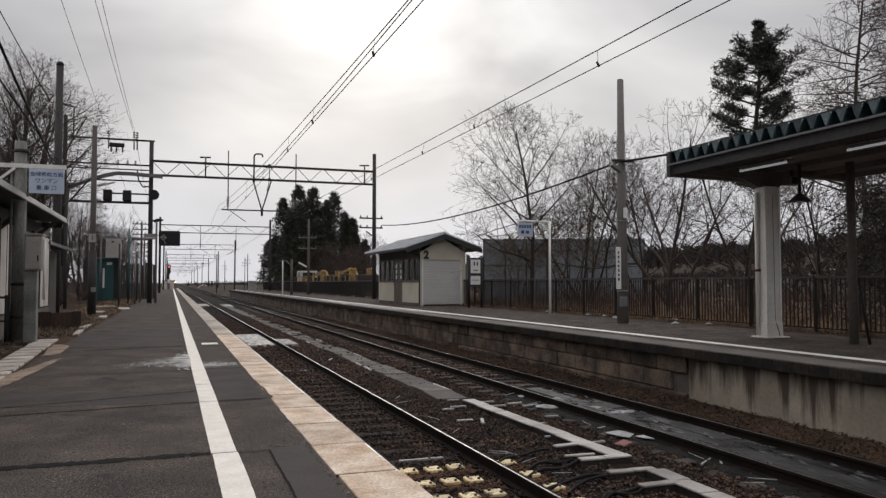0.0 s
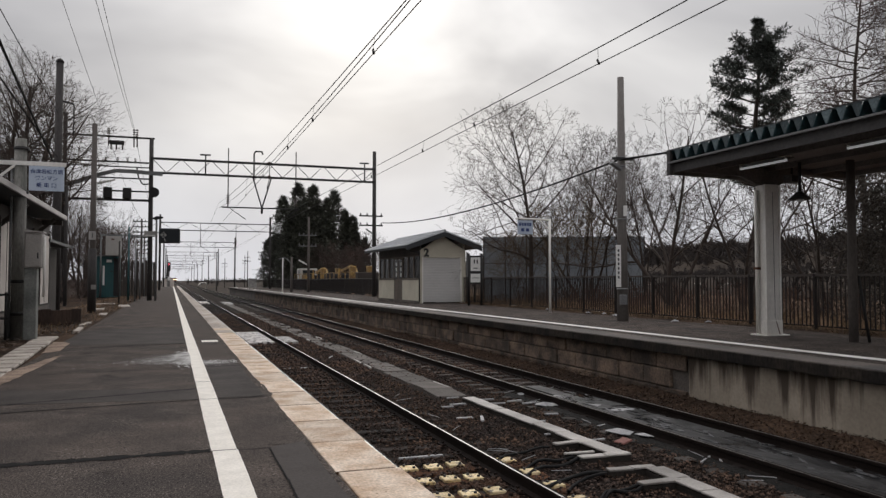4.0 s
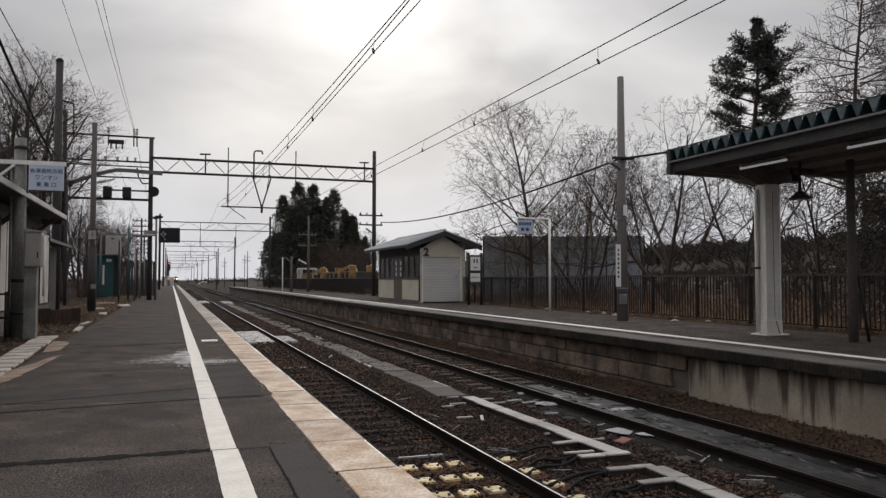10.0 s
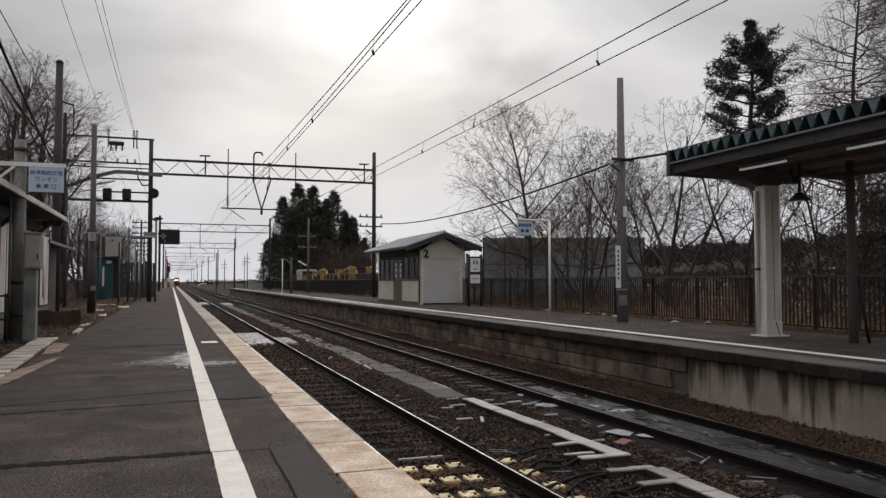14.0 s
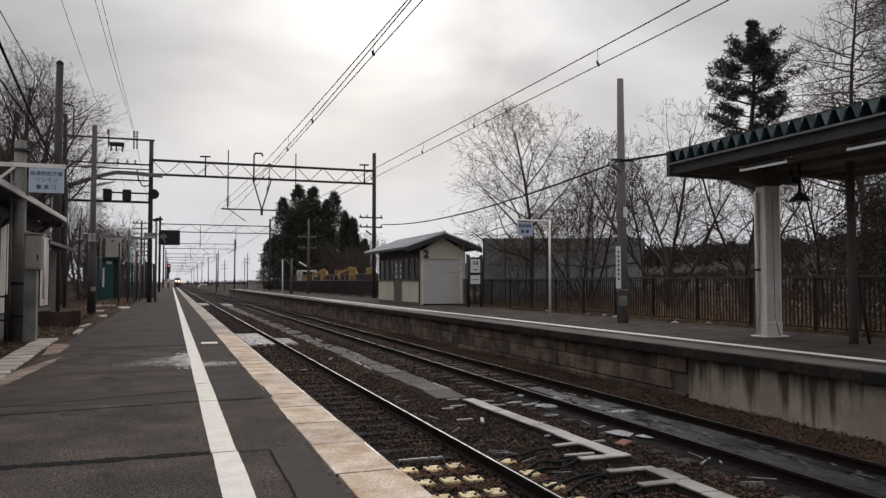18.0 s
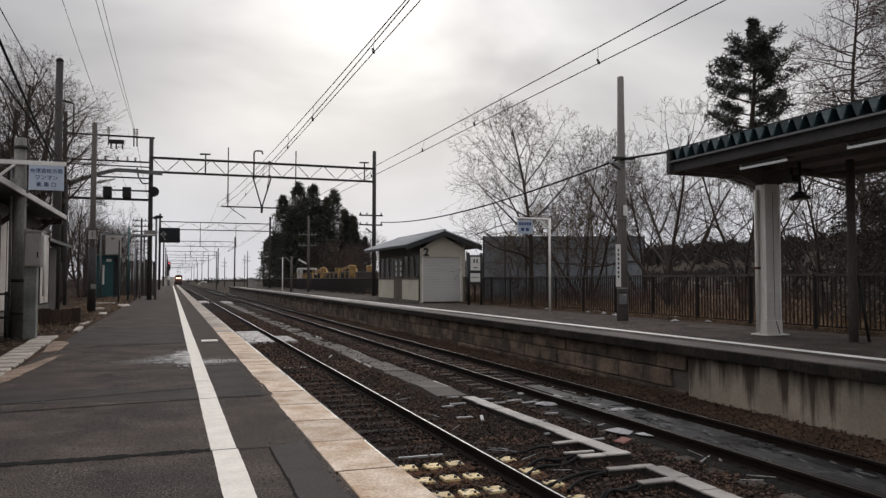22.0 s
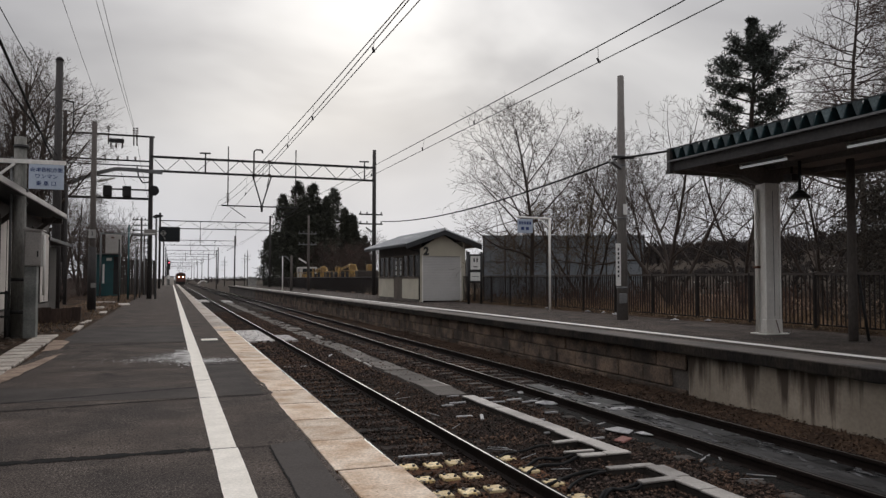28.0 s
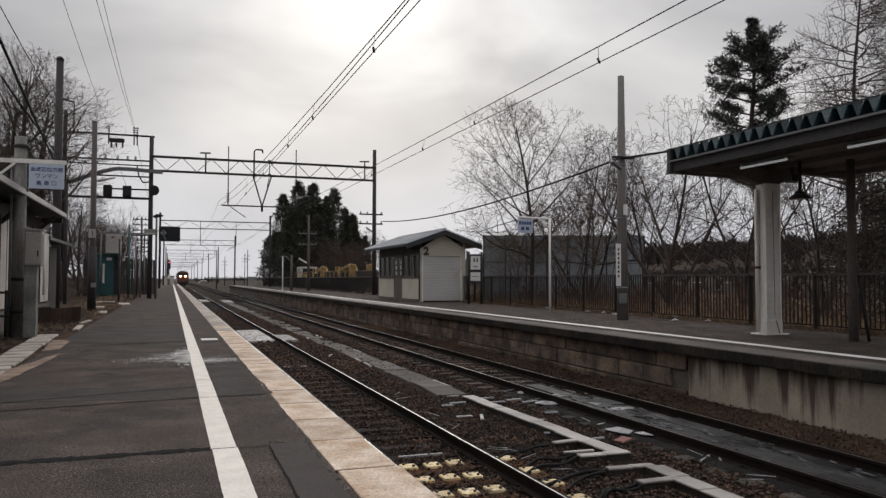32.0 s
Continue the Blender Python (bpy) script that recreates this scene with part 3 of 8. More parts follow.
    part("seam", bm, TAR, deck, "thin dark seam beside the repair patch")
    # remains of floor paint: many small chips
    rnd = random.Random(77)
    for side, n in ((-1, 5200), (1, 1900)):
        bm = B()
        for i in range(n):
            far = rnd.expovariate(4.6 if side < 0 else 4.2)
            x = 0.288 - far if side < 0 else 0.482 + far
            y = rnd.gauss(13.05, 0.46 - 0.25 * min(1.0, far)) - 0.5 * far if side < 0 else rnd.gauss(12.2, 0.17)
            if x > 0.98 or x < -1.4:
                continue
            r, k = rnd.uniform(0.005, 0.026) * (1.3 if far < 0.2 and side < 0 else 0.55), rnd.randint(4, 6)
            z = 0.003 + 0.004 * rnd.random()
            bm.faces.new([bm.verts.new((x + r * rnd.uniform(0.5, 1.2) * math.cos(6.283 * q / k), y + 1.8 * r * rnd.uniform(0.5, 1.2) * math.sin(6.283 * q / k), z)) for q in range(k)])
        part("worn_marking", bm, WORN_PAINT, deck, "faded scuffed white floor marking")
    part("short_marking", box(B(), 0.60, 0.92, 16.2, 16.62, 0.0, 0.006), LINE_PAINT, deck, "short white stop mark")
    # tactile slabs and bare concrete beside the station building
    path = tagged(new("slab_path"), "row of pale worn paving slabs beside the station building", "pavement", kind="structure")
    slab = mesh_of("paving_slab", bevelled(box(B(), -0.21, 0.21, -0.215, 0.215, -0.03, 0.016), 0.012), PALE_GROUND)
    rnd = random.Random(4)
    for i in range(22):
        ob = part("paving_slab", slab, None, path)
        ob.matrix_basis = pose(min(-2.28, -2.085 - 0.0217 * i) + rnd.uniform(-0.012, 0.012), 6.0 + i * 0.595, 0.006, rnd.uniform(-0.5, 0.5), 0, 2 + rnd.uniform(-1.5, 1.5))
    for corners in (((-2.07, 14.6), (-2.24, 17.05), (-1.87, 16.7), (-1.84, 14.95)), ((-2.06, 9.4), (-2.08, 10.75), (-2.10, 11.8), (-1.97, 12.5), (-1.80, 13.9), (-1.70, 14.1), (-1.78, 12.3), (-1.84, 11.1), (-1.95, 9.8))):
        bm = B()
        ring = []
        for p, q in zip(corners, corners[1:] + corners[:1]):
            for i in range(6):
                u = i / 6
                ring.append(bm.verts.new((p[0] + (q[0] - p[0]) * u + rnd.uniform(-0.018, 0.018), p[1] + (q[1] - p[1]) * u + rnd.uniform(-0.06, 0.06), 0.022 if p[0] < -2.2 else 0.009)))
        bm.faces.new(ring)
        part("mortar_bed", bm, TAN_MORTAR, path, "crumbled tan mortar edge")


platform_near()


# ---- the far platform: masonry wall, overhanging edge, white line ----
def platform_far():
    deck = tagged(new("platform_far"), "island side platform with asphalt deck and concrete edge", "platform", kind="structure")
    part("asphalt_deck", box(B(), 8.9, 13.7, -14, 122, -1.2, P2), ASPHALT, deck)
    part("edge_slab", bevelled(box(B(), 8.3, 8.9, -14, 122, P2 - 0.15, P2 + 0.002), 0.02), CONCRETE_DARK, deck, "grey overhanging concrete platform edge")
    # near-black strip with ragged borders over the edge slab's front
    bm = B()
    prev = None
    for i in range(700):
        y = -14 + 136 * (i / 699) ** 1.6
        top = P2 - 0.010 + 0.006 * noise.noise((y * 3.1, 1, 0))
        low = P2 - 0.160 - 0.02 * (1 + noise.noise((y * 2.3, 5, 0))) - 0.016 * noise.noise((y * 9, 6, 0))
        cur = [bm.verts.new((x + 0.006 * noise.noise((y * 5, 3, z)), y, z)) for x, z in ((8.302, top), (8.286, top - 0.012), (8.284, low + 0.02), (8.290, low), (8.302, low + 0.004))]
        if prev:
            for q in range(4):
                bm.faces.new((prev[q], prev[q + 1], cur[q + 1], cur[q]))
        prev = cur
    part("edge_face", bm, BLACK_EDGE, deck, "black ragged face of the platform edge")
    part("platform_wall", box(B(), 8.52, 8.895, 11.0, 122, -1.2, P2 - 0.152), CONCRETE_DARK, deck)
    part("plain_wall", box(B(), 8.44, 8.895, -14, 10.95, -1.2, P2 - 0.152), STREAKED, deck, "pale plain concrete wall with dark run-off streaks, darker towards the top")
    for y in (6.6,):
        part("wall_joint", box(B(), 8.436, 8.441, y, y + 0.008, -1.1, P2 - 0.16), TAR, deck)
    line = tagged(new("white_line_far"), "thin white safety line on the far platform", "road marking", kind="structure")
    bm = B()
    prev = None
    for i in range(120):
        y = -14 + i * 136 / 119
        j = 0.012 * noise.noise((y * 0.6, 3, 0))
        cur = (bm.verts.new((9.25 + j, y, P2 + 0.005)), bm.verts.new((9.50 + j, y, P2 + 0.005)))
        if prev:
            bm.faces.new((prev[0], prev[1], cur[1], cur[0]))
        prev = cur
    part("line_stretch", bm, FAR_LINE, line)
    # the coping is worn pale beside the hut
    bm = B()
    prev = None
    for i in range(110):
        y = 24.0 + i * 0.26
        fade = min(1.0, i / 25, (109 - i) / 35)
        inner = 9.24 - 0.03 * (1 + noise.noise((y * 0.9, 2, 0)))
        outer = inner - fade * (0.62 + 0.22 * noise.noise((y * 0.7, 9, 0)) + 0.08 * noise.noise((y * 4, 4, 0))) - 0.02
        cur = (bm.verts.new((max(8.32, outer), y, P2 + 0.006)), bm.verts.new((inner, y, P2 + 0.006)))
        if prev:
            bm.faces.new((prev[0], prev[1], cur[1], cur[0]))
        prev = cur
    part("worn_coping", bm, WORN_COPING, deck, "pale worn and flaking concrete coping")
    return deck


FAR_DECK = platform_far()


def fence_dirt():
    """Soil washed along the foot of the fence, with straw and scraps in it."""
    bm = B()
    prev = None
    for i in range(230):
        y = 3.0 + i * 0.22
        x = 13.02 + 0.22 * noise.noise((y * 0.5, 2, 0)) + 0.10 * noise.noise((y * 2.4, 3, 0))
        row = ((x, P2 + 0.002), (x + 0.15, P2 + 0.02 + 0.012 * noise.noise((y * 3, 4, 0))), (13.72, P2 + 0.04))
        cur = [bm.verts.new((a, y, z)) for a, z in row]
        if prev:
            for q in range(2):
                bm.faces.new((prev[q], prev[q + 1], cur[q + 1], cur[q]))
        prev = cur
    tagged(part("dirt_strip", bm, SOIL), "brown dirt washed along the fence foot", "soil", kind="structure")
    rng = np.random.default_rng(29)
    n = 5200
    y = 3.5 + 45 * rng.random(n) ** 1.3
    x = 13.5 - np.abs(rng.normal(0, 0.22, n))
    h, a, w = rng.uniform(0.03, 0.16, n), rng.uniform(0, 6.283, n), rng.uniform(0.006, 0.016, n)
    lx, ly, z = rng.normal(0, 0.7, n) * h, rng.normal(0, 0.7, n) * h, np.full(n, P2 + 0.01)
    v = np.stack((np.stack((x - w * np.cos(a), y - w * np.sin(a), z), -1), np.stack((x + w * np.cos(a), y + w * np.sin(a), z), -1), np.stack((x + lx, y + ly, z + h), -1)), 1).reshape(-1, 3)
    tuft = material("straw_tuft", (0.17, 0.12, 0.078), 0.9, var=0.3, big=2, fine=20, bump=0, island=0.6, spec=0.1)
    tagged(new("grass_tufts", raw_mesh("grass_tufts", v.tolist(), np.arange(n * 3).reshape(-1, 3).tolist(), tuft)), "dead grass tufts along the fence foot", "grass", kind="stuff")
    stone = mesh_of("rubble_stone", bevelled(box(B(), -0.14, 0.14, -0.1, 0.1, -0.06, 0.10), 0.05), PALE_GROUND)
    rnd = random.Random(38)
    for x, y in ((13.95, 17.6), (14.2, 19.0), (14.5, 19.6), (14.0, 21.6), (14.3, 22.3), (14.6, 24.0), (14.1, 25.0), (14.4, 27.5), (14.9, 23.0), (14.2, 30.5)):
        ob = tagged(part("rubble_stone", stone, None), "pale broken stone lying in dead grass", "stone", "rubble behind the fence")
        ob.matrix_basis = pose(x, y, ground_z(x, y) + 0.05, rnd.uniform(-20, 20), rnd.uniform(-20, 20), rnd.uniform(0, 180)) @ Matrix.Diagonal((rnd.uniform(0.7, 1.6), rnd.uniform(0.7, 1.5), rnd.uniform(0.6, 1.3), 1))
    rnd = random.Random(33)
    for i, (x, y) in enumerate(((13.1, 16.2), (12.95, 20.3), (13.2, 21.4), (12.6, 16.9), (13.15, 25.2), (13.1, 22.2))):
        bm = B()
        ring = [bm.verts.new((rnd.uniform(0.06, 0.14) * math.cos(k * 1.047), rnd.uniform(0.06, 0.14) * math.sin(k * 1.047), rnd.uniform(0.0, 0.04))) for k in range(6)]
        top = bm.verts.new((0, 0, 0.07))
        for k in range(6):
            bm.faces.new((ring[k], ring[(k + 1) % 6], top))
        ob = tagged(part("paper_scrap", bm, WHITE_SCRAP), "crumpled pale paper scrap by the fence", "scrap", "platform scraps")
        ob.modifiers.new("thick", "SOLIDIFY").thickness = 0.006
        ob.matrix_basis = pose(x, y, P2 + 0.008, 0, 0, rnd.uniform(0, 360))


fence_dirt()


# ---- tracks ----
def rail_mesh(name, y0, y1, top):
    prof = ((-0.062, -0.15), (0.062, -0.15), (0.062, -0.138), (0.012, -0.118), (0.010, -0.045), (0.032, -0.036), (0.032, -0.008), (0.024, 0.0), (-0.003, 0.0004), (-0.005, 0.001), (-0.025, 0.001), (-0.032, -0.008), (-0.032, -0.036), (-0.010, -0.045), (-0.012, -0.118), (-0.062, -0.138))
    me = mesh_of(name, prism(B(), prof, y0, y1), RAIL_SIDE)
    me.materials.append(top)
    for p in me.polygons:
        if p.normal.z > 0.9 and p.center.z > 0.0008:
            p.material_index = 1
    return me


SLEEPER_ME = mesh_of("sleeper", bevelled(box(B(), -1.05, 1.05, -0.10, 0.10, -0.12, 0.0), 0.012), SLEEPER)


def track(x, label, top, seed, sleeper_me):
    tr = tagged(new("railway_track"), label, "railway track", "station tracks")
    tr.matrix_basis = pose(x, 0, RAIL)
    me = rail_mesh("rail", -14, 700, top)
    for s in (-1, 1):
        ob = part("rail", me, None, tr, "worn steel rail")
        ob.location = (s * 0.566, 0, 0)
    rnd = random.Random(seed)
    for i in range(120):
        ob = part("sleeper", sleeper_me, None, tr)
        ob.matrix_basis = pose(rnd.uniform(-0.03, 0.03), 3.13 + i * 0.57, -0.148 + rnd.uniform(-0.008, 0.006), 0, 0, rnd.uniform(-1.2, 1.2))
    bm = B()
    for i in range(160):
        box(bm, -1.05, 1.05, 71.6 + i * 0.57, 71.8 + i * 0.57, -0.27, -0.15)
    for i in range(30):
        box(bm, -1.05, 1.05, -14.0 + i * 0.57, -13.8 + i * 0.57, -0.27, -0.15)
    tagged(part("sleeper_run", bm, SLEEPER, tr), kind="stuff")
    # rail chairs and spikes beside the nearest sleepers
    chair = mesh_of("rail_chair", box(box(B(), -0.13, 0.13, -0.07, 0.07, 0.0, 0.02), -0.09, -0.066, -0.02, 0.02, 0.02, 0.045), RAIL_SIDE)
    for i in range(28):
        for s in (-1, 1):
            ob = part("rail_chair", chair, None, tr)
            ob.matrix_basis = pose(s * 0.566, 3.13 + i * 0.57, -0.149, 0, 0, 0 if s > 0 else 180)
    return tr


TRACK_NEAR = track(T1, "near railway track with polished rail and dark sleepers", RAIL_TOP, 1, SLEEPER_ME)
TRACK_FAR = track(T2, "far railway track with dull rails and wet grey boards", DULL_TOP, 2, mesh_of("sleeper", bevelled(box(B(), -1.05, 1.05, -0.10, 0.10, -0.12, 0.0), 0.012), SLEEPER_PALE))


def ballast():
    bm = B()
    box(bm, 1.36, 8.52, -14, 700, -1.3, BED)
    tagged(part("ballast_bed", bm, BALLAST), "dark brown crushed stone ballast bed", "ballast", kind="structure")
    rng = np.random.default_rng(5)
    octa = np.array([(1, 0, 0), (-1, 0, 0), (0, 1, 0), (0, -1, 0), (0, 0, 1), (0, 0, -1)], float)
    tri = np.array([(0, 2, 4), (2, 1, 4), (1, 3, 4), (3, 0, 4), (2, 0, 5), (1, 2, 5), (3, 1, 5), (0, 3, 5)])
    n = 84000
    y = 4.2 + 46 * rng.random(n) ** 2.0
    x = 1.40 + 7.1 * rng.random(n)
    keep = np.ones(n, bool)
    for r in (T1 - 0.566, T1 + 0.566, T2 - 0.566, T2 + 0.566):
        keep &= np.abs(x - r) > 0.075
    keep &= ~((x > 4.88) & (x < 5.22) & (y < 12.7))
    keep &= ~((x > 4.55) & (x < 5.35) & (y > 13) & (rng.random(n) > 0.10))
    keep &= ~((x > 6.38) & (x < 7.2) & (y < 11.5))
    phase = np.abs(((y - 3.13) / 0.57 + 0.5) % 1 - 0.5) * 0.57
    in_track = (np.abs(x - T1) < 1.05) | (np.abs(x - T2) < 1.05)
    keep &= ~(in_track & (phase < 0.105) & (rng.random(n) > np.where(x < 4.5, 0.62, 0.34)))
    x, y = x[keep], y[keep]
    n = len(x)
    size = rng.uniform(0.011, 0.029, n) * (1 + 0.5 * (y > 16))
    z = BED + size * 0.4 + 0.02 * rng.random(n) + np.where(np.abs(x - T1) < 1.05, 0.014, 0.0)
    v = octa[None] * (size[:, None, None] * rng.uniform(0.6, 1.25, (n, 6, 1)))
    a = rng.uniform(0, 6.283, n)
    c, s = np.cos(a), np.sin(a)
    t = rng.uniform(-0.9, 0.9, n)
    ct, st = np.cos(t), np.sin(t)
    vx, vy, vz = v[..., 0], v[..., 1], v[..., 2]
    vy, vz = vy * ct[:, None] - vz * st[:, None], vy * st[:, None] + vz * ct[:, None]
    px = vx * c[:, None] - vy * s[:, None] + x[:, None]
    py = vx * s[:, None] + vy * c[:, None] + y[:, None]
    verts = np.stack((px, py, vz * 0.8 + z[:, None]), -1).reshape(-1, 3)
    faces = (tri[None] + (np.arange(n) * 6)[:, None, None]).reshape(-1, 3)
    me = raw_mesh("ballast_stones", verts.tolist(), faces.tolist(), STONES)
    tagged(new("ballast_stones", me), "loose dark crushed stones between the sleepers", "ballast", kind="stuff")


ballast()


# ---- cable troughs and clutter between the tracks ----
def wire(name, pts, r, mat, label, category, group):
    pts = [Vector(p) for p in pts]
    seg, verts, faces = 5, [], []
    for i, p in enumerate(pts):
        d = (pts[min(i + 1, len(pts) - 1)] - pts[max(i - 1, 0)]).normalized()
        u = d.cross(Vector((0, 0, 1))).normalized()
        w = u.cross(d)
        verts += [tuple(p + r * (math.cos(6.2832 * k / seg) * u + math.sin(6.2832 * k / seg) * w)) for k in range(seg)]
    for i in range(len(pts) - 1):
        faces += [(i * seg + k, i * seg + (k + 1) % seg, (i + 1) * seg + (k + 1) % seg, (i + 1) * seg + k) for k in range(seg)]
    return tagged(part(name, raw_mesh(name, verts, faces, mat, True), mat), label, category, group)


def troughs():
    rnd = random.Random(3)

    def run(owner, a, b, n, w=0.23):
        """A dark channel under a row of flat lids, from a to b in the owner's space."""
        a, b = Vector(a), Vector(b)
        rz = math.degrees(math.atan2(b.y - a.y, b.x - a.x)) - 90
        ln = (b - a).length
        ch = part("channel", box(box(box(B(), -w / 2 + 0.01, -w / 2 + 0.045, 0, ln, -0.06, 0.062), w / 2 - 0.045, w / 2 - 0.01, 0, ln, -0.06, 0.062), -w / 2 + 0.02, w / 2 - 0.02, 0, ln, -0.06, 0.02), TROUGH_SHADE, owner, "concrete channel coloured dark for shade and soil")
        ch.matrix_basis = pose(a.x, a.y, 0, 0, 0, rz)
        lid = mesh_of("lid", bevelled(box(B(), -w / 2, w / 2, 0.006, ln / n - 0.006, 0.064, 0.088), 0.006), TROUGH)
        for i in range(n):
            q = a.lerp(b, i / n)
            part("lid", lid, None, owner).matrix_basis = pose(q.x + rnd.uniform(-0.012, 0.012), q.y, rnd.uniform(-0.003, 0.006), rnd.uniform(-0.3, 0.3), rnd.uniform(-0.8, 0.8), rz + rnd.uniform(-0.7, 0.7))

    clean = thing("cable_trough", 5.0, 8.0, BED, "pale concrete cable trough with flat lids and a jog", "cable trough")
    run(clean, (0.13, 0.02, 0), (0.0, 4.65, 0), 7)
    run(clean, (0.24, -0.04, 0), (-0.44, -0.02, 0), 2, 0.13)
    run(clean, (0.0, 0.77, 0), (-0.37, 0.72, 0), 1, 0.10)
    run(clean, (-0.12, 0.16, 0), (-0.53, 0.17, 0), 1, 0.06)
    near = thing("cable_trough", 5.0, 7.3, BED, "pale concrete cable trough with flat lids and a jog", "cable trough")
    run(near, (0.15, 0.0, 0), (-0.44, 0.05, 0), 2, 0.12)
    run(near, (0.06, -0.55, 0), (-0.43, -0.57, 0), 1, 0.12)
    run(near, (0.07, -1.5, 0), (0.09, -0.06, 0), 3)
    run(near, (0.12, -5.4, 0), (0.07, -1.52, 0), 6)
    far = thing("cable_trough", 4.93, 13.2, BED, "dirty grey concrete cable trough half buried in ballast", "cable trough")
    wide = mesh_of("lid", bevelled(box(B(), -0.29, 0.29, -0.49, 0.49, -0.03, 0.02), 0.01), TROUGH_DIRTY)
    half = mesh_of("lid", bevelled(box(B(), -0.29, 0.05, -0.46, 0.46, -0.03, 0.02), 0.01), TROUGH_DIRTY)
    for i in range(66):
        sunk = noise.noise((i * 0.45, 7, 0)) * (0.012 if i < 11 else 0.035) + rnd.uniform(-0.006, 0.012) + (0.012 if i < 11 else -0.006)
        part("lid", half if rnd.random() < 0.3 and i > 10 else wide, None, far).matrix_basis = pose(0.06 - 0.004 * min(i, 40) + rnd.uniform(-0.05, 0.05), 0.5 + i * 1.0, sunk, rnd.uniform(-1.2, 1.2), rnd.uniform(-1.5, 1.5), rnd.uniform(-3, 3))
    edge = mesh_of("edge_strip", bevelled(box(B(), -0.02, 0.02, -0.45, 0.45, -0.03, 0.035), 0.006), TROUGH)
    for y, x in ((1.6, 0.33), (5.4, -0.27), (6.5, -0.26), (9.0, 0.3), (14.2, -0.28), (15.1, 0.28), (19.0, -0.25), (24.5, 0.2)):
        part("edge_strip", edge, None, far).matrix_basis = pose(x, y, 0.0, 0, 0, rnd.uniform(-4, 4))
    for y0, y1, ex in ((7.42, 7.02, 3.62), (7.36, 6.8, 3.75), (6.72, 6.45, 3.9), (6.8, 6.3, 3.7), (8.15, 7.72, 3.62), (8.72, 8.3, 3.66), (7.98, 7.42, 3.55)):  # black cables from the open trough ends to the near rail
        pts = []
        for k in range(8):
            u = k / 7
            pts.append((4.56 + (ex - 4.56) * u, y0 + (y1 - y0) * u ** 1.4 + 0.05 * math.sin(u * 7 + y0 * 9) + rnd.uniform(-0.015, 0.015), BED + 0.05 + 0.02 * math.sin(u * 9 + y0 * 5)))
        r = rnd.uniform(0.016, 0.028)
        wire("cable", pts, r, CABLE, "black rubber cable lying on the ballast", "cable", "track cables")
    # pale steel strips and scraps on the ballast
    for x, y, w, d, r in ((2.87, 8.80, 0.56, 0.05, 0), (4.42, 12.1, 0.22, 0.05, 4), (5.0, 9.5, 0.20, 0.045, 3), (4.32, 11.05, 0.26, 0.05, -4), (4.85, 13.0, 0.24, 0.05, 8), (3.05, 18.6, 0.2, 0.06, 0), (2.65, 18.6, 0.2, 0.06, 0), (6.0, 9.8, 0.2, 0.04, 25),
                            (5.92, 12.0, 0.34, 0.05, 10), (5.75, 10.9, 0.22, 0.05, -6), (6.35, 8.1, 0.36, 0.03, 30), (6.05, 7.55, 0.4, 0.025, 35), (6.2, 7.5, 0.3, 0.025, 60), (4.2, 21.0, 0.5, 0.04, 70), (5.28, 12.6, 0.42, 0.05, 3), (5.32, 12.15, 0.38, 0.04, -3), (5.75, 12.3, 0.3, 0.05, 12), (4.68, 12.3, 0.3, 0.04, 4), (4.55, 10.9, 0.4, 0.05, 70), (5.42, 8.95, 0.2, 0.04, 5), (5.3, 10.4, 0.16, 0.05, 8)):
        ob = tagged(part("steel_strip", bevelled(box(B(), -w / 2, w / 2, -d / 2, d / 2, 0, 0.025), 0.004), WHITE_SCRAP), "pale metal strip lying on the ballast", "scrap", "track scraps")
        ob.matrix_basis = pose(x, y, BED + 0.02, 0, 0, r)
    rnd = random.Random(9)
    for x, y, s in ((6.02, 11.7, 0.20), (6.75, 11.2, 0.24), (6.9, 10.7, 0.18), (6.3, 12.9, 0.2), (5.95, 9.3, 0.18), (6.1, 8.9, 0.14), (6.6, 12.2, 0.22)):
        bm = B()
        ring = [bm.verts.new((s * rnd.uniform(0.5, 1.1) * math.cos(a), 1.3 * s * rnd.uniform(0.5, 1.1) * math.sin(a), rnd.uniform(0.0, 0.05))) for a in [i * 0.785 for i in range(8)]]
        mid = bm.verts.new((0, 0, 0.06))
        for i in range(8):
            bm.faces.new((ring[i], ring[(i + 1) % 8], mid))
        ob = tagged(part("crumpled_sheet", bm, WHITE_SCRAP), "crumpled pale wet sheet on the track", "scrap", "track scraps")
        ob.modifiers.new("thick", "SOLIDIFY").thickness = 0.01
        ob.matrix_basis = pose(x, y, BED + 0.03, 0, 0, rnd.uniform(0, 360))
    rag = tagged(part("plastic_scrap", bevelled(box(B(), -0.11, 0.11, -0.08, 0.08, 0, 0.03), 0.012), material("faded_red_plastic", (0.27, 0.11, 0.09), 0.7, var=0.3)), "faded red plastic scrap beside the trough", "scrap")
    rag.matrix_basis = pose(5.68, 8.75, BED + 0.02, 4, -6, 25)
    rnd = random.Random(15)
    for i in range(26):  # thin pale sticks
        ob = tagged(part("stick", rod(B(), (-0.10 - 0.08 * rnd.random(), 0, 0.008), (0.12, 0, 0.012 + 0.03 * rnd.random()), 0.006, 0.004, 5), WHITE_SCRAP), "thin pale stick lying on the track", "scrap", "track scraps")
        ob.matrix_basis = pose(rnd.choice((rnd.uniform(5.7, 6.1), rnd.uniform(6.4, 7.2), rnd.uniform(3.7, 4.4))), rnd.uniform(6.2, 14), BED + 0.045, 0, 0, rnd.uniform(0, 180))
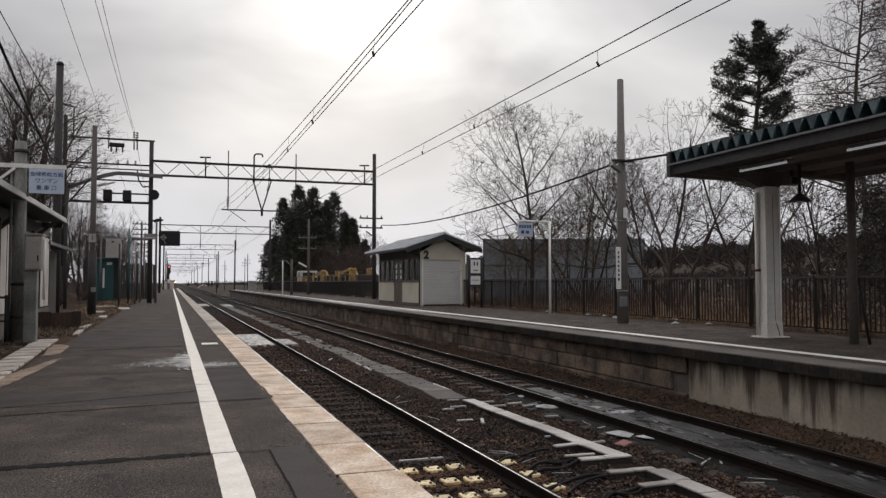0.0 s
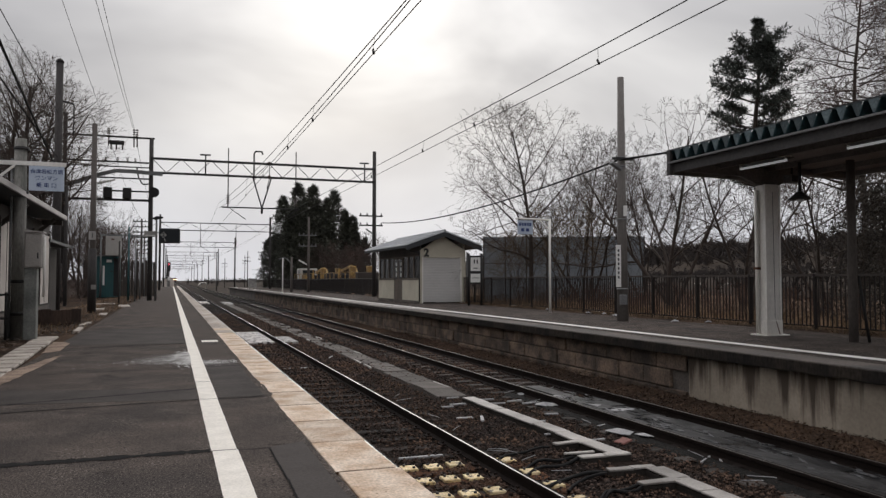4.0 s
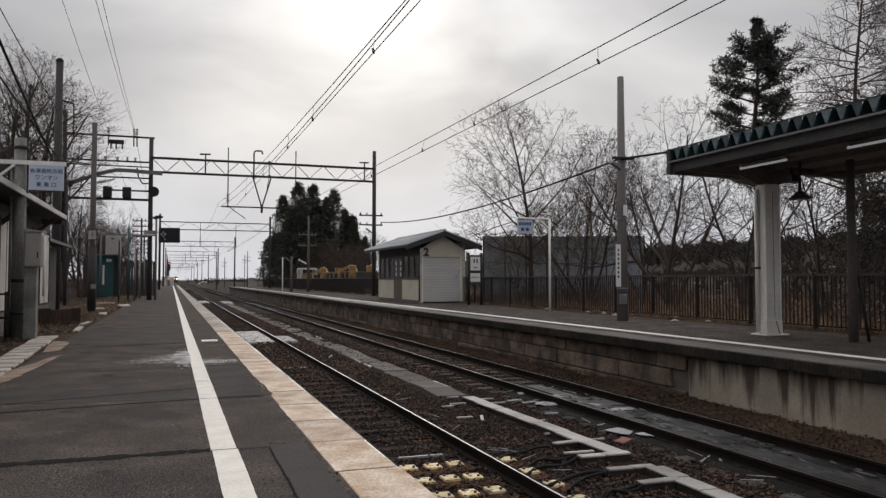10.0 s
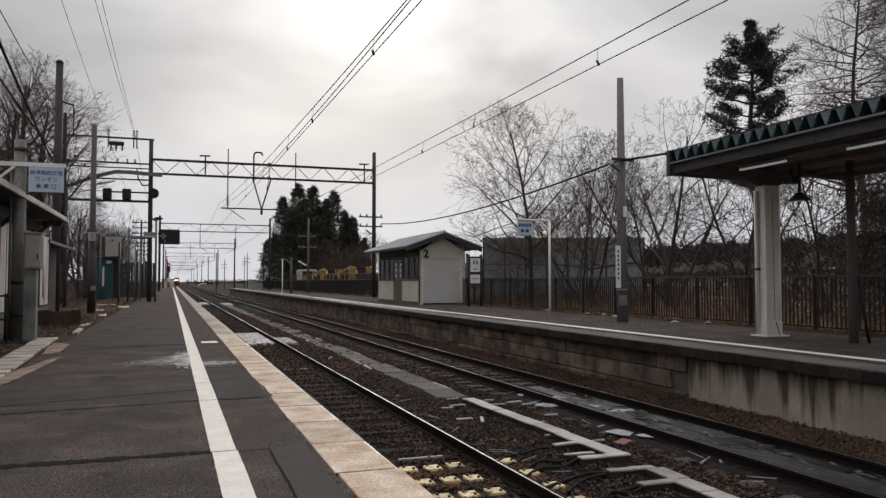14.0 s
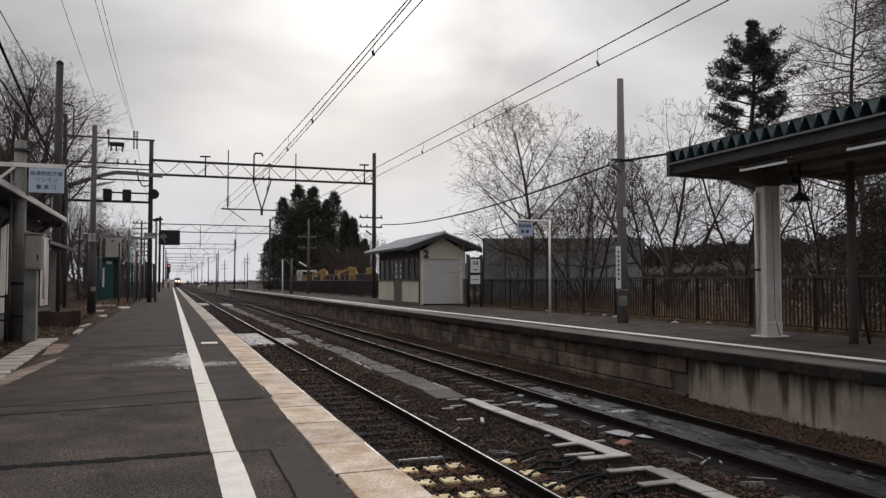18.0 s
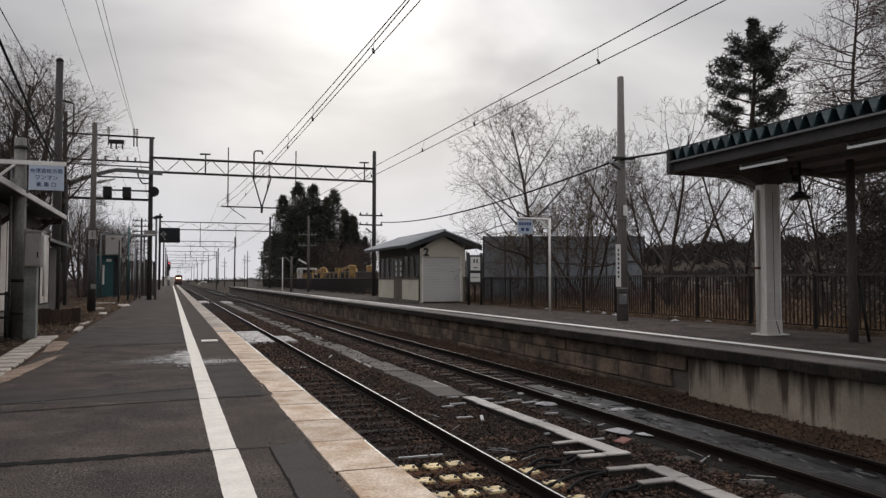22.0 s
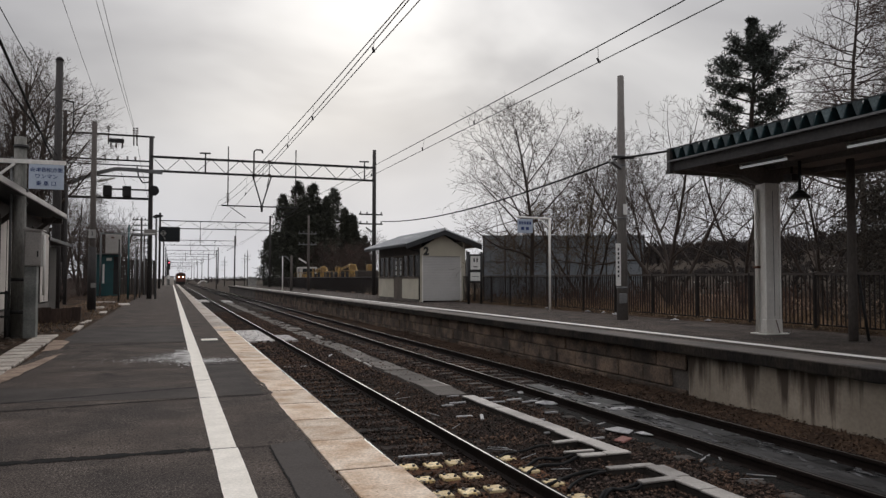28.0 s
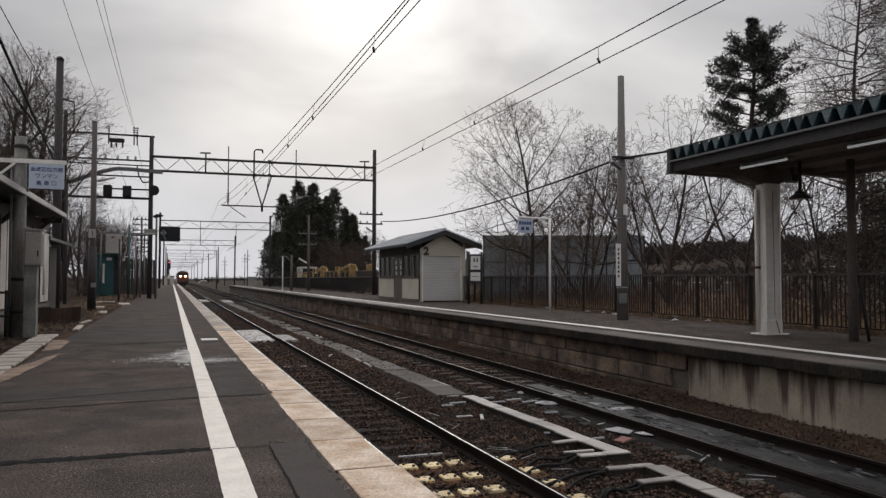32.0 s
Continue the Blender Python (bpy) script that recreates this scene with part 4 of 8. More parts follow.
    # wet boards in the four-foot of the far track, sunk in mud
    rnd = random.Random(21)
    for k in range(3):
        y = 2.0
        while y < 12.4 - 0.5 * abs(k - 1):
            ln = rnd.uniform(0.5, 1.6)
            ob = part("wet_board", bevelled(box(B(), -0.15, 0.15, 0, ln - 0.01, -0.03, 0.012), 0.006), WET_SLAB, TRACK_FAR, "wet grey board")
            ob.matrix_basis = pose(-0.29 + k * 0.29 + rnd.uniform(-0.015, 0.015), y, BED - RAIL + 0.055 + rnd.uniform(-0.008, 0.008), rnd.uniform(-0.5, 0.5), rnd.uniform(-1.6, 1.6), rnd.uniform(-1.5, 1.5))
            y += ln
    flake = mesh_of("slate_flake", prism(B(), ((-0.09, -0.02), (0.0, -0.05), (0.10, -0.01), (0.04, 0.045), (-0.05, 0.04)), 0.0, 0.012, "z"), WET_FLAKE)
    for i in range(120):
        ob = part("slate_flake", flake, None, TRACK_FAR, "dark wet flake")
        ob.matrix_basis = pose(rnd.uniform(-0.42, 0.42), rnd.uniform(3, 12.6), BED - RAIL + 0.066 + rnd.uniform(0, 0.006), rnd.uniform(-3, 3), rnd.uniform(-3, 3), rnd.uniform(60, 120)) @ Matrix.Diagonal((rnd.uniform(0.5, 2.4), rnd.uniform(0.25, 0.8), 0.6, 1))
    # black uneven strip beside the rail
    bm = B()
    prev = None
    for i in range(90):
        y = 2.0 + i * 0.125
        k = noise.noise((y * 1.6, 9, 0))
        row = [(5.86 + 0.12 * k, BED - 0.005), (5.96 + 0.05 * k, BED + 0.035 + 0.012 * noise.noise((y * 6, 1, 0))), (6.08, BED + 0.045 + 0.01 * noise.noise((y * 7, 2, 0))), (6.15, BED + 0.03)]
        cur = [bm.verts.new((x, y, z)) for x, z in row]
        if prev:
            for q in range(3):
                bm.faces.new((prev[q], prev[q + 1], cur[q + 1], cur[q]))
        prev = cur
    tagged(part("rail_strip", bm, BLACK_STRIP), "black uneven strip along the rail", "mud", kind="structure")
    # yellow plates on three sleepers
    plate = mesh_of("tie_plate", bevelled(box(B(), -0.09, 0.09, -0.095, 0.095, 0.0, 0.035), 0.006), YELLOW_PLATE)
    rust_bed = mesh_of("rust_bed", prism(B(), ((-0.16, -0.12), (0.02, -0.2), (0.17, -0.10), (0.14, 0.12), (-0.02, 0.17), (-0.15, 0.1)), -0.02, 0.008, "z"), RUSTY_BED)
    bolt = mesh_of("bolt", rod(B(), (0, 0, 0.02), (0, 0, 0.055), 0.016, seg=6), BOLT)
    for row, y in enumerate((8.26, 7.69, 7.12, 6.55)):
        for x in (-0.62, -0.34, -0.05, 0.24, 0.90):
            p = part("tie_plate", plate, None, TRACK_NEAR, "yellow painted bolted plate")
            p.matrix_basis = pose(x + rnd.uniform(-0.02, 0.02), y + rnd.uniform(-0.02, 0.02), -0.148, 0, 0, rnd.uniform(-3, 3))
            part("rust_bed", rust_bed, None, TRACK_NEAR).matrix_basis = pose(x + rnd.uniform(-0.03, 0.03), y - 0.1 + rnd.uniform(-0.05, 0.05), -0.150, 0, 0, rnd.uniform(-20, 20))
            for bx, by in ((-0.045, 0.05), (0.045, -0.05)):
                part("bolt", bolt, None, p).location = (bx, by, 0)
    # white painted crossing panels
    for x0, x1, y0, y1 in ((2.45, 3.32, 26.0, 31.5), (2.5, 3.3, 72, 78), (4.5, 5.25, 70, 75), (3.55, 4.1, 26, 28.5)):
        pan = thing("track_crossing", (x0 + x1) / 2, (y0 + y1) / 2, BED, "worn white painted boards of a staff track crossing", "track crossing", "track crossings")
        n = 5
        w = (y1 - y0) / n
        for i in range(n):
            ob = part("board", bevelled(box(B(), (x0 - x1) / 2, (x1 - x0) / 2, -w / 2 + 0.03, w / 2 - 0.03, -0.05, 0.09), 0.01), WORN_PAINT if x0 > 3.4 else WORN_WHITE, pan)
            ob.location = (0, (i - 2) * w, 0)


troughs()


# ---- overhead line gantries ----
def gantry(x0, x1, y, z_top, z_hi, z_lo, detail):
    g = thing("overhead_gantry", x0, y, 0, "dark steel lattice gantry spanning both tracks", "gantry", "overhead gantries")
    w = x1 - x0
    for x in (0, w):
        part("mast", rod(B(), (x, 0, -0.2), (x, 0, z_top), 0.15, 0.125, 10), POLE_DARK, g)
    for s in (-0.22, 0.22):
        for z in (z_hi, z_lo):
            part("chord", beam(B(), (0, s, z), (w, s, z), 0.07, 0.08), STEEL_DARK, g)
    n = 16 if detail else 8
    for s in (-0.22,):
        for i in range(n):
            za, zb = (z_lo, z_hi) if i % 2 else (z_hi, z_lo)
            part("brace", beam(B(), (w * i / n, s, za), (w * (i + 1) / n, s, zb), 0.035, 0.035), STEEL_DARK, g)
    for i in (0, 4, 8, 12, 16):
        part("tie", beam(B(), (w * i / 16, -0.22, z_hi), (w * i / 16, 0.22, z_hi), 0.05, 0.05), STEEL_DARK, g)
    # hanging frame with the arms that hold the wires over both tracks
    m = 5.5 - x0
    zb = 5.95 if detail else 5.55
    for dx in (-0.60, 0.60) if detail else ():
        part("hanger", rod(B(), (m + dx, 0, z_lo), (m, 0, zb), 0.045, seg=6), STEEL_DARK, g)
    if detail:
        part("arm_bar", rod(B(), (T1 + 0.1 - x0, 0, zb), (T2 + 1.15 - x0, 0, zb), 0.045, seg=6), STEEL_DARK, g)
    for x in (T1 + 0.5, T2 + 0.95):
        part("drop_rod", rod(B(), (x - x0, 0.25, zb - 0.05), (x - x0, 0.25, z_hi + (0.95 if detail else 0.1)), 0.035, seg=6), STEEL_DARK, g)
        bm = B()
        for k in range(5):
            rod(bm, (x - x0, 0.25, zb + 0.25 + k * 0.13), (x - x0, 0.25, zb + 0.31 + k * 0.13), 0.13, 0.06, 8)
        part("insulator", bm, PORCELAIN, g, "brown ribbed porcelain insulator")
        part("steady_arm", rod(B(), (x - x0 + 0.1, 0, zb - 0.05), (x - x0 + 1.1 * (1 if x < 5 else -1), 0, zb - 0.75), 0.025, seg=6), STEEL_DARK, g)
    if detail:
        bm = B()
        pts = [(m - 0.55, -0.25, z_lo - 0.3), (m - 0.55, -0.25, z_hi + 0.6), (m - 0.45, -0.25, z_hi + 0.75), (m - 0.05, -0.25, z_hi + 0.75), (m, -0.25, z_hi + 0.55)]
        for a, b in zip(pts, pts[1:]):
            rod(bm, a, b, 0.05, seg=6)
        part("hook_pipe", bm, STEEL_DARK, g)
        for z in (z_hi, z_lo):
            bm = rod(B(), (m + 0.42, -0.33, z - 0.11), (m + 0.42, -0.33, z), 0.06, 0.15, 10)
            rod(bm, (m + 0.42, -0.33, z), (m + 0.42, -0.33, z + 0.11), 0.15, 0.06, 10)
            part("disc_insulator", bm, PORCELAIN, g, "dark round insulator clamped to the chord")
        part("jumper", rod(B(), (m + 0.42, -0.33, z_lo + 0.11), (m + 0.42, -0.33, z_hi - 0.11), 0.025, seg=6), STEEL_DARK, g)
        part("jumper", rod(B(), (m + 0.42, -0.33, z_lo - 0.11), (m + 0.30, -0.1, z_lo - 0.75), 0.025, seg=6), STEEL_DARK, g)
        part("apex_clamp", rod(B(), (m, 0, zb - 0.35), (m, 0, zb + 0.12), 0.07, 0.09, 8), STEEL_DARK, g)
        for x in (1.95 - x0, 12.3 - x0):
            bm = rod(B(), (x, -0.25, z_lo - 0.1), (x, -0.25, z_hi + 0.3), 0.045, seg=6)
            rod(bm, (x - 0.35, -0.25, z_hi + 0.34), (x + 0.3, -0.25, z_hi + 0.36), 0.05, seg=6)
            part("bracket_post", bm, STEEL_DARK, g)
        for z in (5.65, 5.0):
            bm = beam(B(), (w - 1.05, 0, z), (w + 0.6, 0, z), 0.08, 0.09)
            for dx in (-0.95, -0.5, 0.5):
                rod(bm, (w + dx, 0, z + 0.05), (w + dx, 0, z + 0.2), 0.05, 0.03, 6)
            part("cross_arm", bm, STEEL_DARK, g)
        part("stay_lamp", beam(B(), (w - 0.6, -0.1, 4.75), (w - 0.1, -0.1, 4.4), 0.14, 0.08), STEEL_GREY, g)
    return g


gantry(-1.28, 13.05, 50.4, 10.1, 8.87, 7.98, True)
gantry(-1.4, 12.0, 100, 9.4, 8.45, 7.5, False)
G2 = gantry(-1.4, 11.4, 150, 9.4, 8.45, 7.5, False)
for y in (205, 260, 315, 370, 425, 480):
    copy_thing(G2, pose(-1.4, y, 0))


# ---- wires ----
def sag(a, b, drop, n=14):
    a, b = Vector(a), Vector(b)
    return [a.lerp(b, i / n) - Vector((0, 0, 4 * drop * (i / n) * (1 - i / n))) for i in range(n + 1)]


SPANS = (-14, 50.4, 100, 150, 205, 260, 315, 370, 425, 480)


def catenary(xa, xb, xc, mx, z0, z1, power, clamps):
    """Contact wire and carrier wire; xa, xb: where the contact wire runs behind and at the first gantry, xc: further on."""
    wire("contact_wire", [(xa, SPANS[0], 4.62), (xb, SPANS[1], 4.62)], 0.008, WIRE, "taut dark contact wire above the track", "overhead wire", "overhead wires")
    wire("contact_wire", [(xc + (0.15 * (-1) ** i if i else xb - xc), y, 4.62) for i, y in enumerate(SPANS[1:])], 0.007, WIRE, "taut dark contact wire above the track", "overhead wire", "overhead wires")
    n = 16
    pts = [Vector((mx, -14 + 64.4 * i / n, z0 + (z1 - z0) * (i / n) ** power)) for i in range(n + 1)]
    for a, b in zip(SPANS[1:], SPANS[2:]):
        pts += sag((mx if a < 60 else xc, a, z1), (xc, b, z1), 0.7, 8)[1:]
    m = wire("messenger_wire", pts[:n + 1], 0.009, WIRE, "dark carrier wire above the track", "overhead wire", "overhead wires")
    wire("messenger_wire", pts[n:], 0.007, WIRE, "dark carrier wire above the track", "overhead wire", "overhead wires")
    for y in clamps:
        u = (y + 14) / 64.4
        x, zm = xa + (xb - xa) * u, z0 + (z1 - z0) * u ** power
        part("clamp", rod(B(), (x, y - 0.03, 4.61), (x, y + 0.03, 4.69), 0.02, seg=6), STEEL_DARK, m)
        part("dropper", rod(B(), (x, y, 4.63), (mx, y, zm), 0.004, seg=4), WIRE, m)


catenary(2.81, 2.72, 2.845, 2.79, 4.77, 6.2, 2.8, (5.4, 10.8, 15.9, 19.5, 25.0, 31.0))
catenary(6.36, 5.95, 6.33, 6.2, 4.82, 5.25, 2.2, (5.2, 10.15, 15.2, 18.75, 24.0, 30.0))
wire("messenger_wire", sag((2.82, -14, 5.66), (2.79, 50.4, 5.9), 1.01), 0.009, WIRE, "dark carrier wire above the track", "overhead wire", "overhead wires")
for xa, xb in ((-3.7, -2.5), (-2.22, -2.35), (-2.17, -1.95)):
    wire("feeder_wire", sag((xa, 50.4, 10.2), (xb, -14, 10.1), 0.45), 0.009, WIRE, "thin grey feeder wire overhead", "overhead wire", "overhead wires")
for x in (-3.75, -2.2):
    wire("feeder_wire", sag((x, 50.4, 10.2), (x, 110, 9.4), 0.9), 0.013, WIRE, "thin grey feeder wire overhead", "overhead wire", "overhead wires")
wire("lighting_cable", sag((13.6, 50.4, 5.2), (11.5, 17.8, 4.55), 0.5), 0.03, CABLE, "thick black lighting cable slung between poles", "cable", "station cables")
wire("lighting_cable", sag((11.5, 17.8, 4.55), (11.2, 4.0, 3.98), 0.12), 0.03, CABLE, "thick black lighting cable slung between poles", "cable", "station cables")


# ---- the platform canopy ----
def canopy():
    c = thing("platform_canopy", 11.44, 12.4, P2, "canopy with green folded steel roof on white columns", "canopy")
    # local: x from the column, y along, z above the platform
    pitch, n = 0.271, 68
    x0, x1, z0, z1 = -2.3, 2.3, 3.445, 3.66
    for i in range(n):
        y = -0.02 - i * pitch
        prof = ((y, 0.0), (y - 0.02, 0.0), (y - 0.10, 0.195), (y - 0.17, 0.195), (y - 0.25, 0.0), (y - pitch, 0.0))
        bm = B()
        ring = []
        for x, z in ((x0, z0), (x1, z1)):
            ring.append([bm.verts.new((x, p, z + q)) for p, q in prof] + [bm.verts.new((x, p, z + q - 0.008)) for p, q in reversed(prof)])
        k = len(ring[0])
        for j in range(k):
            bm.faces.new((ring[0][j], ring[0][(j + 1) % k], ring[1][(j + 1) % k], ring[1][j]))
        for side, s in ((ring[0], 1), (ring[1], -1)):
            for j in range(5):
                q = (side[j], side[j + 1], side[k - 2 - j], side[k - 1 - j])
                bm.faces.new(q if s > 0 else q[::-1])
        bmesh.ops.recalc_face_normals(bm, faces=bm.faces)
        fold = part("roof_fold", bm, ROOF_GREEN, c)
        cap = prism(B(), ((y - 0.178, z0 + 0.193), (y - 0.255, z0 + 0.004), (y - pitch - 0.015, z0 + 0.004), (y - pitch - 0.092, z0 + 0.193)), x0 - 0.014, x0 - 0.004, "x")
        part("valley_cap", cap, VALLEY_CAP, fold, "weathered grey-green closing plate")
    part("top_lip", box(B(), x0 - 0.02, x0 + 0.012, -0.02 - n * pitch, -0.02, z0 + 0.196, z0 + 0.212), FASCIA, c, "thin dark lip along the roof edge")
    part("edge_beam", box(B(), -2.26, -2.18, -18.4, 0.0, 3.21, 3.44), BEAM_DARK, c, "grey steel edge beam")
    part("gutter", box(B(), -2.35, -2.27, -18.4, 0.0, 3.385, 3.42), STEEL_GREY, c, "pale grey gutter lip")
    part("end_beam", prism(B(), ((-2.27, 3.17), (-2.27, 3.44), (2.25, 3.64), (2.25, 3.27), (0.97, 3.30), (0.42, 3.16), (0.2, 3.06), (-0.27, 3.05), (-0.65, 3.15)), -0.10, -0.02), CANOPY_STEEL, c)
    part("end_plate", box(B(), -2.34, -2.275, -0.10, 0.0, 3.17, 3.66), BEAM_DARK, c, "dark steel corner plate")
    for x in (-1.2, 0.0, 1.2, 2.2):
        part("purlin", box(B(), x - 0.04, x + 0.04, -18.4, -0.03, 3.33, 3.435), CANOPY_STEEL, c)
    part("roof_lining", box(B(), -2.17, 2.2, -18.4, -0.03, 3.436, 3.442), UNDERSIDE, c)
    for y in (-0.14, -5.6, -11.0, -16.4):
        col = part("column", bevelled(box(B(), -0.175, 0.175, y - 0.10, y + 0.10, 0, 3.06), 0.012), WHITE_STEEL, c, "white painted steel column")
        part("flange", box(B(), -0.19, -0.15, y - 0.13, y + 0.13, 0, 3.04), WHITE_STEEL, col)
        part("flange", box(B(), 0.15, 0.19, y - 0.13, y + 0.13, 0, 3.04), WHITE_STEEL, col)
        part("base_plate", bevelled(box(B(), -0.30, 0.30, y - 0.22, y + 0.22, 0, 0.025), 0.006), WHITE_STEEL, col)
        part("downpipe", rod(B(), (-0.235, y + 0.07, 0.05), (-0.235, y + 0.07, 2.95), 0.04, seg=8), WHITE_STEEL, col)
        part("conduit", rod(B(), (0.03, y - 0.112, 0.36), (0.015, y - 0.112, 2.9), 0.004, seg=5), STEEL_DARK, col, "thin dark conduit")
        part("base_collar", bevelled(box(B(), -0.205, 0.205, y - 0.135, y + 0.135, 0.026, 0.30), 0.01), WHITE_STEEL, col)
        part("rust_run", rod(B(), (0.03, y - 0.14, 0.29), (0.12, y - 0.14, 0.03), 0.008, seg=5), RUST, col)
        part("pipe_clip", box(B(), -0.285, -0.192, y + 0.02, y + 0.12, 1.33, 1.38), RUST, col)
        part("rafter", prism(B(), ((-2.17, 3.25), (-2.17, 3.37), (2.2, 3.37), (2.2, 3.28), (0.9, 3.30), (0.2, 3.045), (-0.27, 3.045), (-0.7, 3.20)), y - 0.05, y + 0.05), CANOPY_STEEL, c)
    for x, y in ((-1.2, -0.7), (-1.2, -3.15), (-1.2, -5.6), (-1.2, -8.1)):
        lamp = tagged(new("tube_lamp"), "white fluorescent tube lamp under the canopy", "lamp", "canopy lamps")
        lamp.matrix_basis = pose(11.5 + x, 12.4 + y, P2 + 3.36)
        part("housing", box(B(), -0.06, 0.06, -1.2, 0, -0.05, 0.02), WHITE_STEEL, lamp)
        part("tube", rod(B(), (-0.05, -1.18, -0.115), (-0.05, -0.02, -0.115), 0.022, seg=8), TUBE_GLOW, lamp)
        # dark strip whose colour stands in for the shaded slot over the tube
        part("slot_strip", prism(B(), ((-0.13, -0.066), (0.13, -0.066), (0.06, -0.052), (-0.06, -0.052)), -1.2, 0), BEAM_DARK, lamp, "dark strip painted for the shaded slot above the tube")
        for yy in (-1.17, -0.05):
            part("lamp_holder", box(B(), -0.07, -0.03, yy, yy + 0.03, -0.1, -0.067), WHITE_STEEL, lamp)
    horn = thing("loudspeaker", 11.72, 11.9, P2 + 3.19, "small grey box loudspeaker hung under the canopy", "loudspeaker")
    part("case", bevelled(box(B(), -0.13, 0.15, -0.1, 0.1, -0.13, 0.04), 0.02), STEEL_GREY, horn)
    part("grille", box(B(), -0.10, 0.12, -0.108, -0.1005, -0.11, 0.02), STEEL_DARK, horn)
    part("bracket", beam(B(), (0, 0, 0.04), (0, 0, 0.24), 0.03, 0.03), STEEL_DARK, horn)
    bell = thing("bell_lamp", 11.02, 11.0, P2 + 2.66, "dark enamel bell lamp hung on a rod under the canopy", "lamp")
    bm = rod(B(), (0, 0, -0.04), (0, 0, 0.05), 0.21, 0.12, 18)
    rod(bm, (0, 0, 0.05), (0, 0, 0.12), 0.12, 0.04, 14)
    part("shade", bm, STEEL_DARK, bell)
    part("rod", rod(B(), (0, 0, 0.12), (0, 0, 0.66), 0.03, seg=8), STEEL_DARK, bell)
    part("bulb", rod(B(), (0, 0, -0.07), (0, 0, -0.041), 0.05, 0.07, 10), TUBE, bell)
    post = thing("lamp_post", 11.6, 10.4, P2, "thin dark steel post with a stay under the canopy", "post")
    part("post", rod(B(), (0, 0, 0), (0, 0, 3.3), 0.085, 0.075, 10), POLE_CONCRETE, post)
    part("stay", rod(B(), (0.08, -0.05, 1.2), (0.2, -0.15, 0.0), 0.03, seg=6), STEEL_DARK, post)


canopy()


# ---- the waiting hut ----
def text_mesh(name, body, size, mat, bold=0.0):
    cu = bpy.data.curves.new(name, "FONT")
    cu.body, cu.size, cu.extrude, cu.align_x, cu.align_y, cu.offset = body, size, 0.004, "CENTER", "CENTER", bold
    ob = bpy.data.objects.new(name, cu)
    scene.collection.objects.link(ob)
    bpy.context.view_layer.update()
    me = bpy.data.meshes.new_from_object(ob.evaluated_get(bpy.context.evaluated_depsgraph_get()))
    bpy.data.objects.remove(ob)
    me.name = name
    me.materials.clear()
    me.materials.append(mat)
    return me


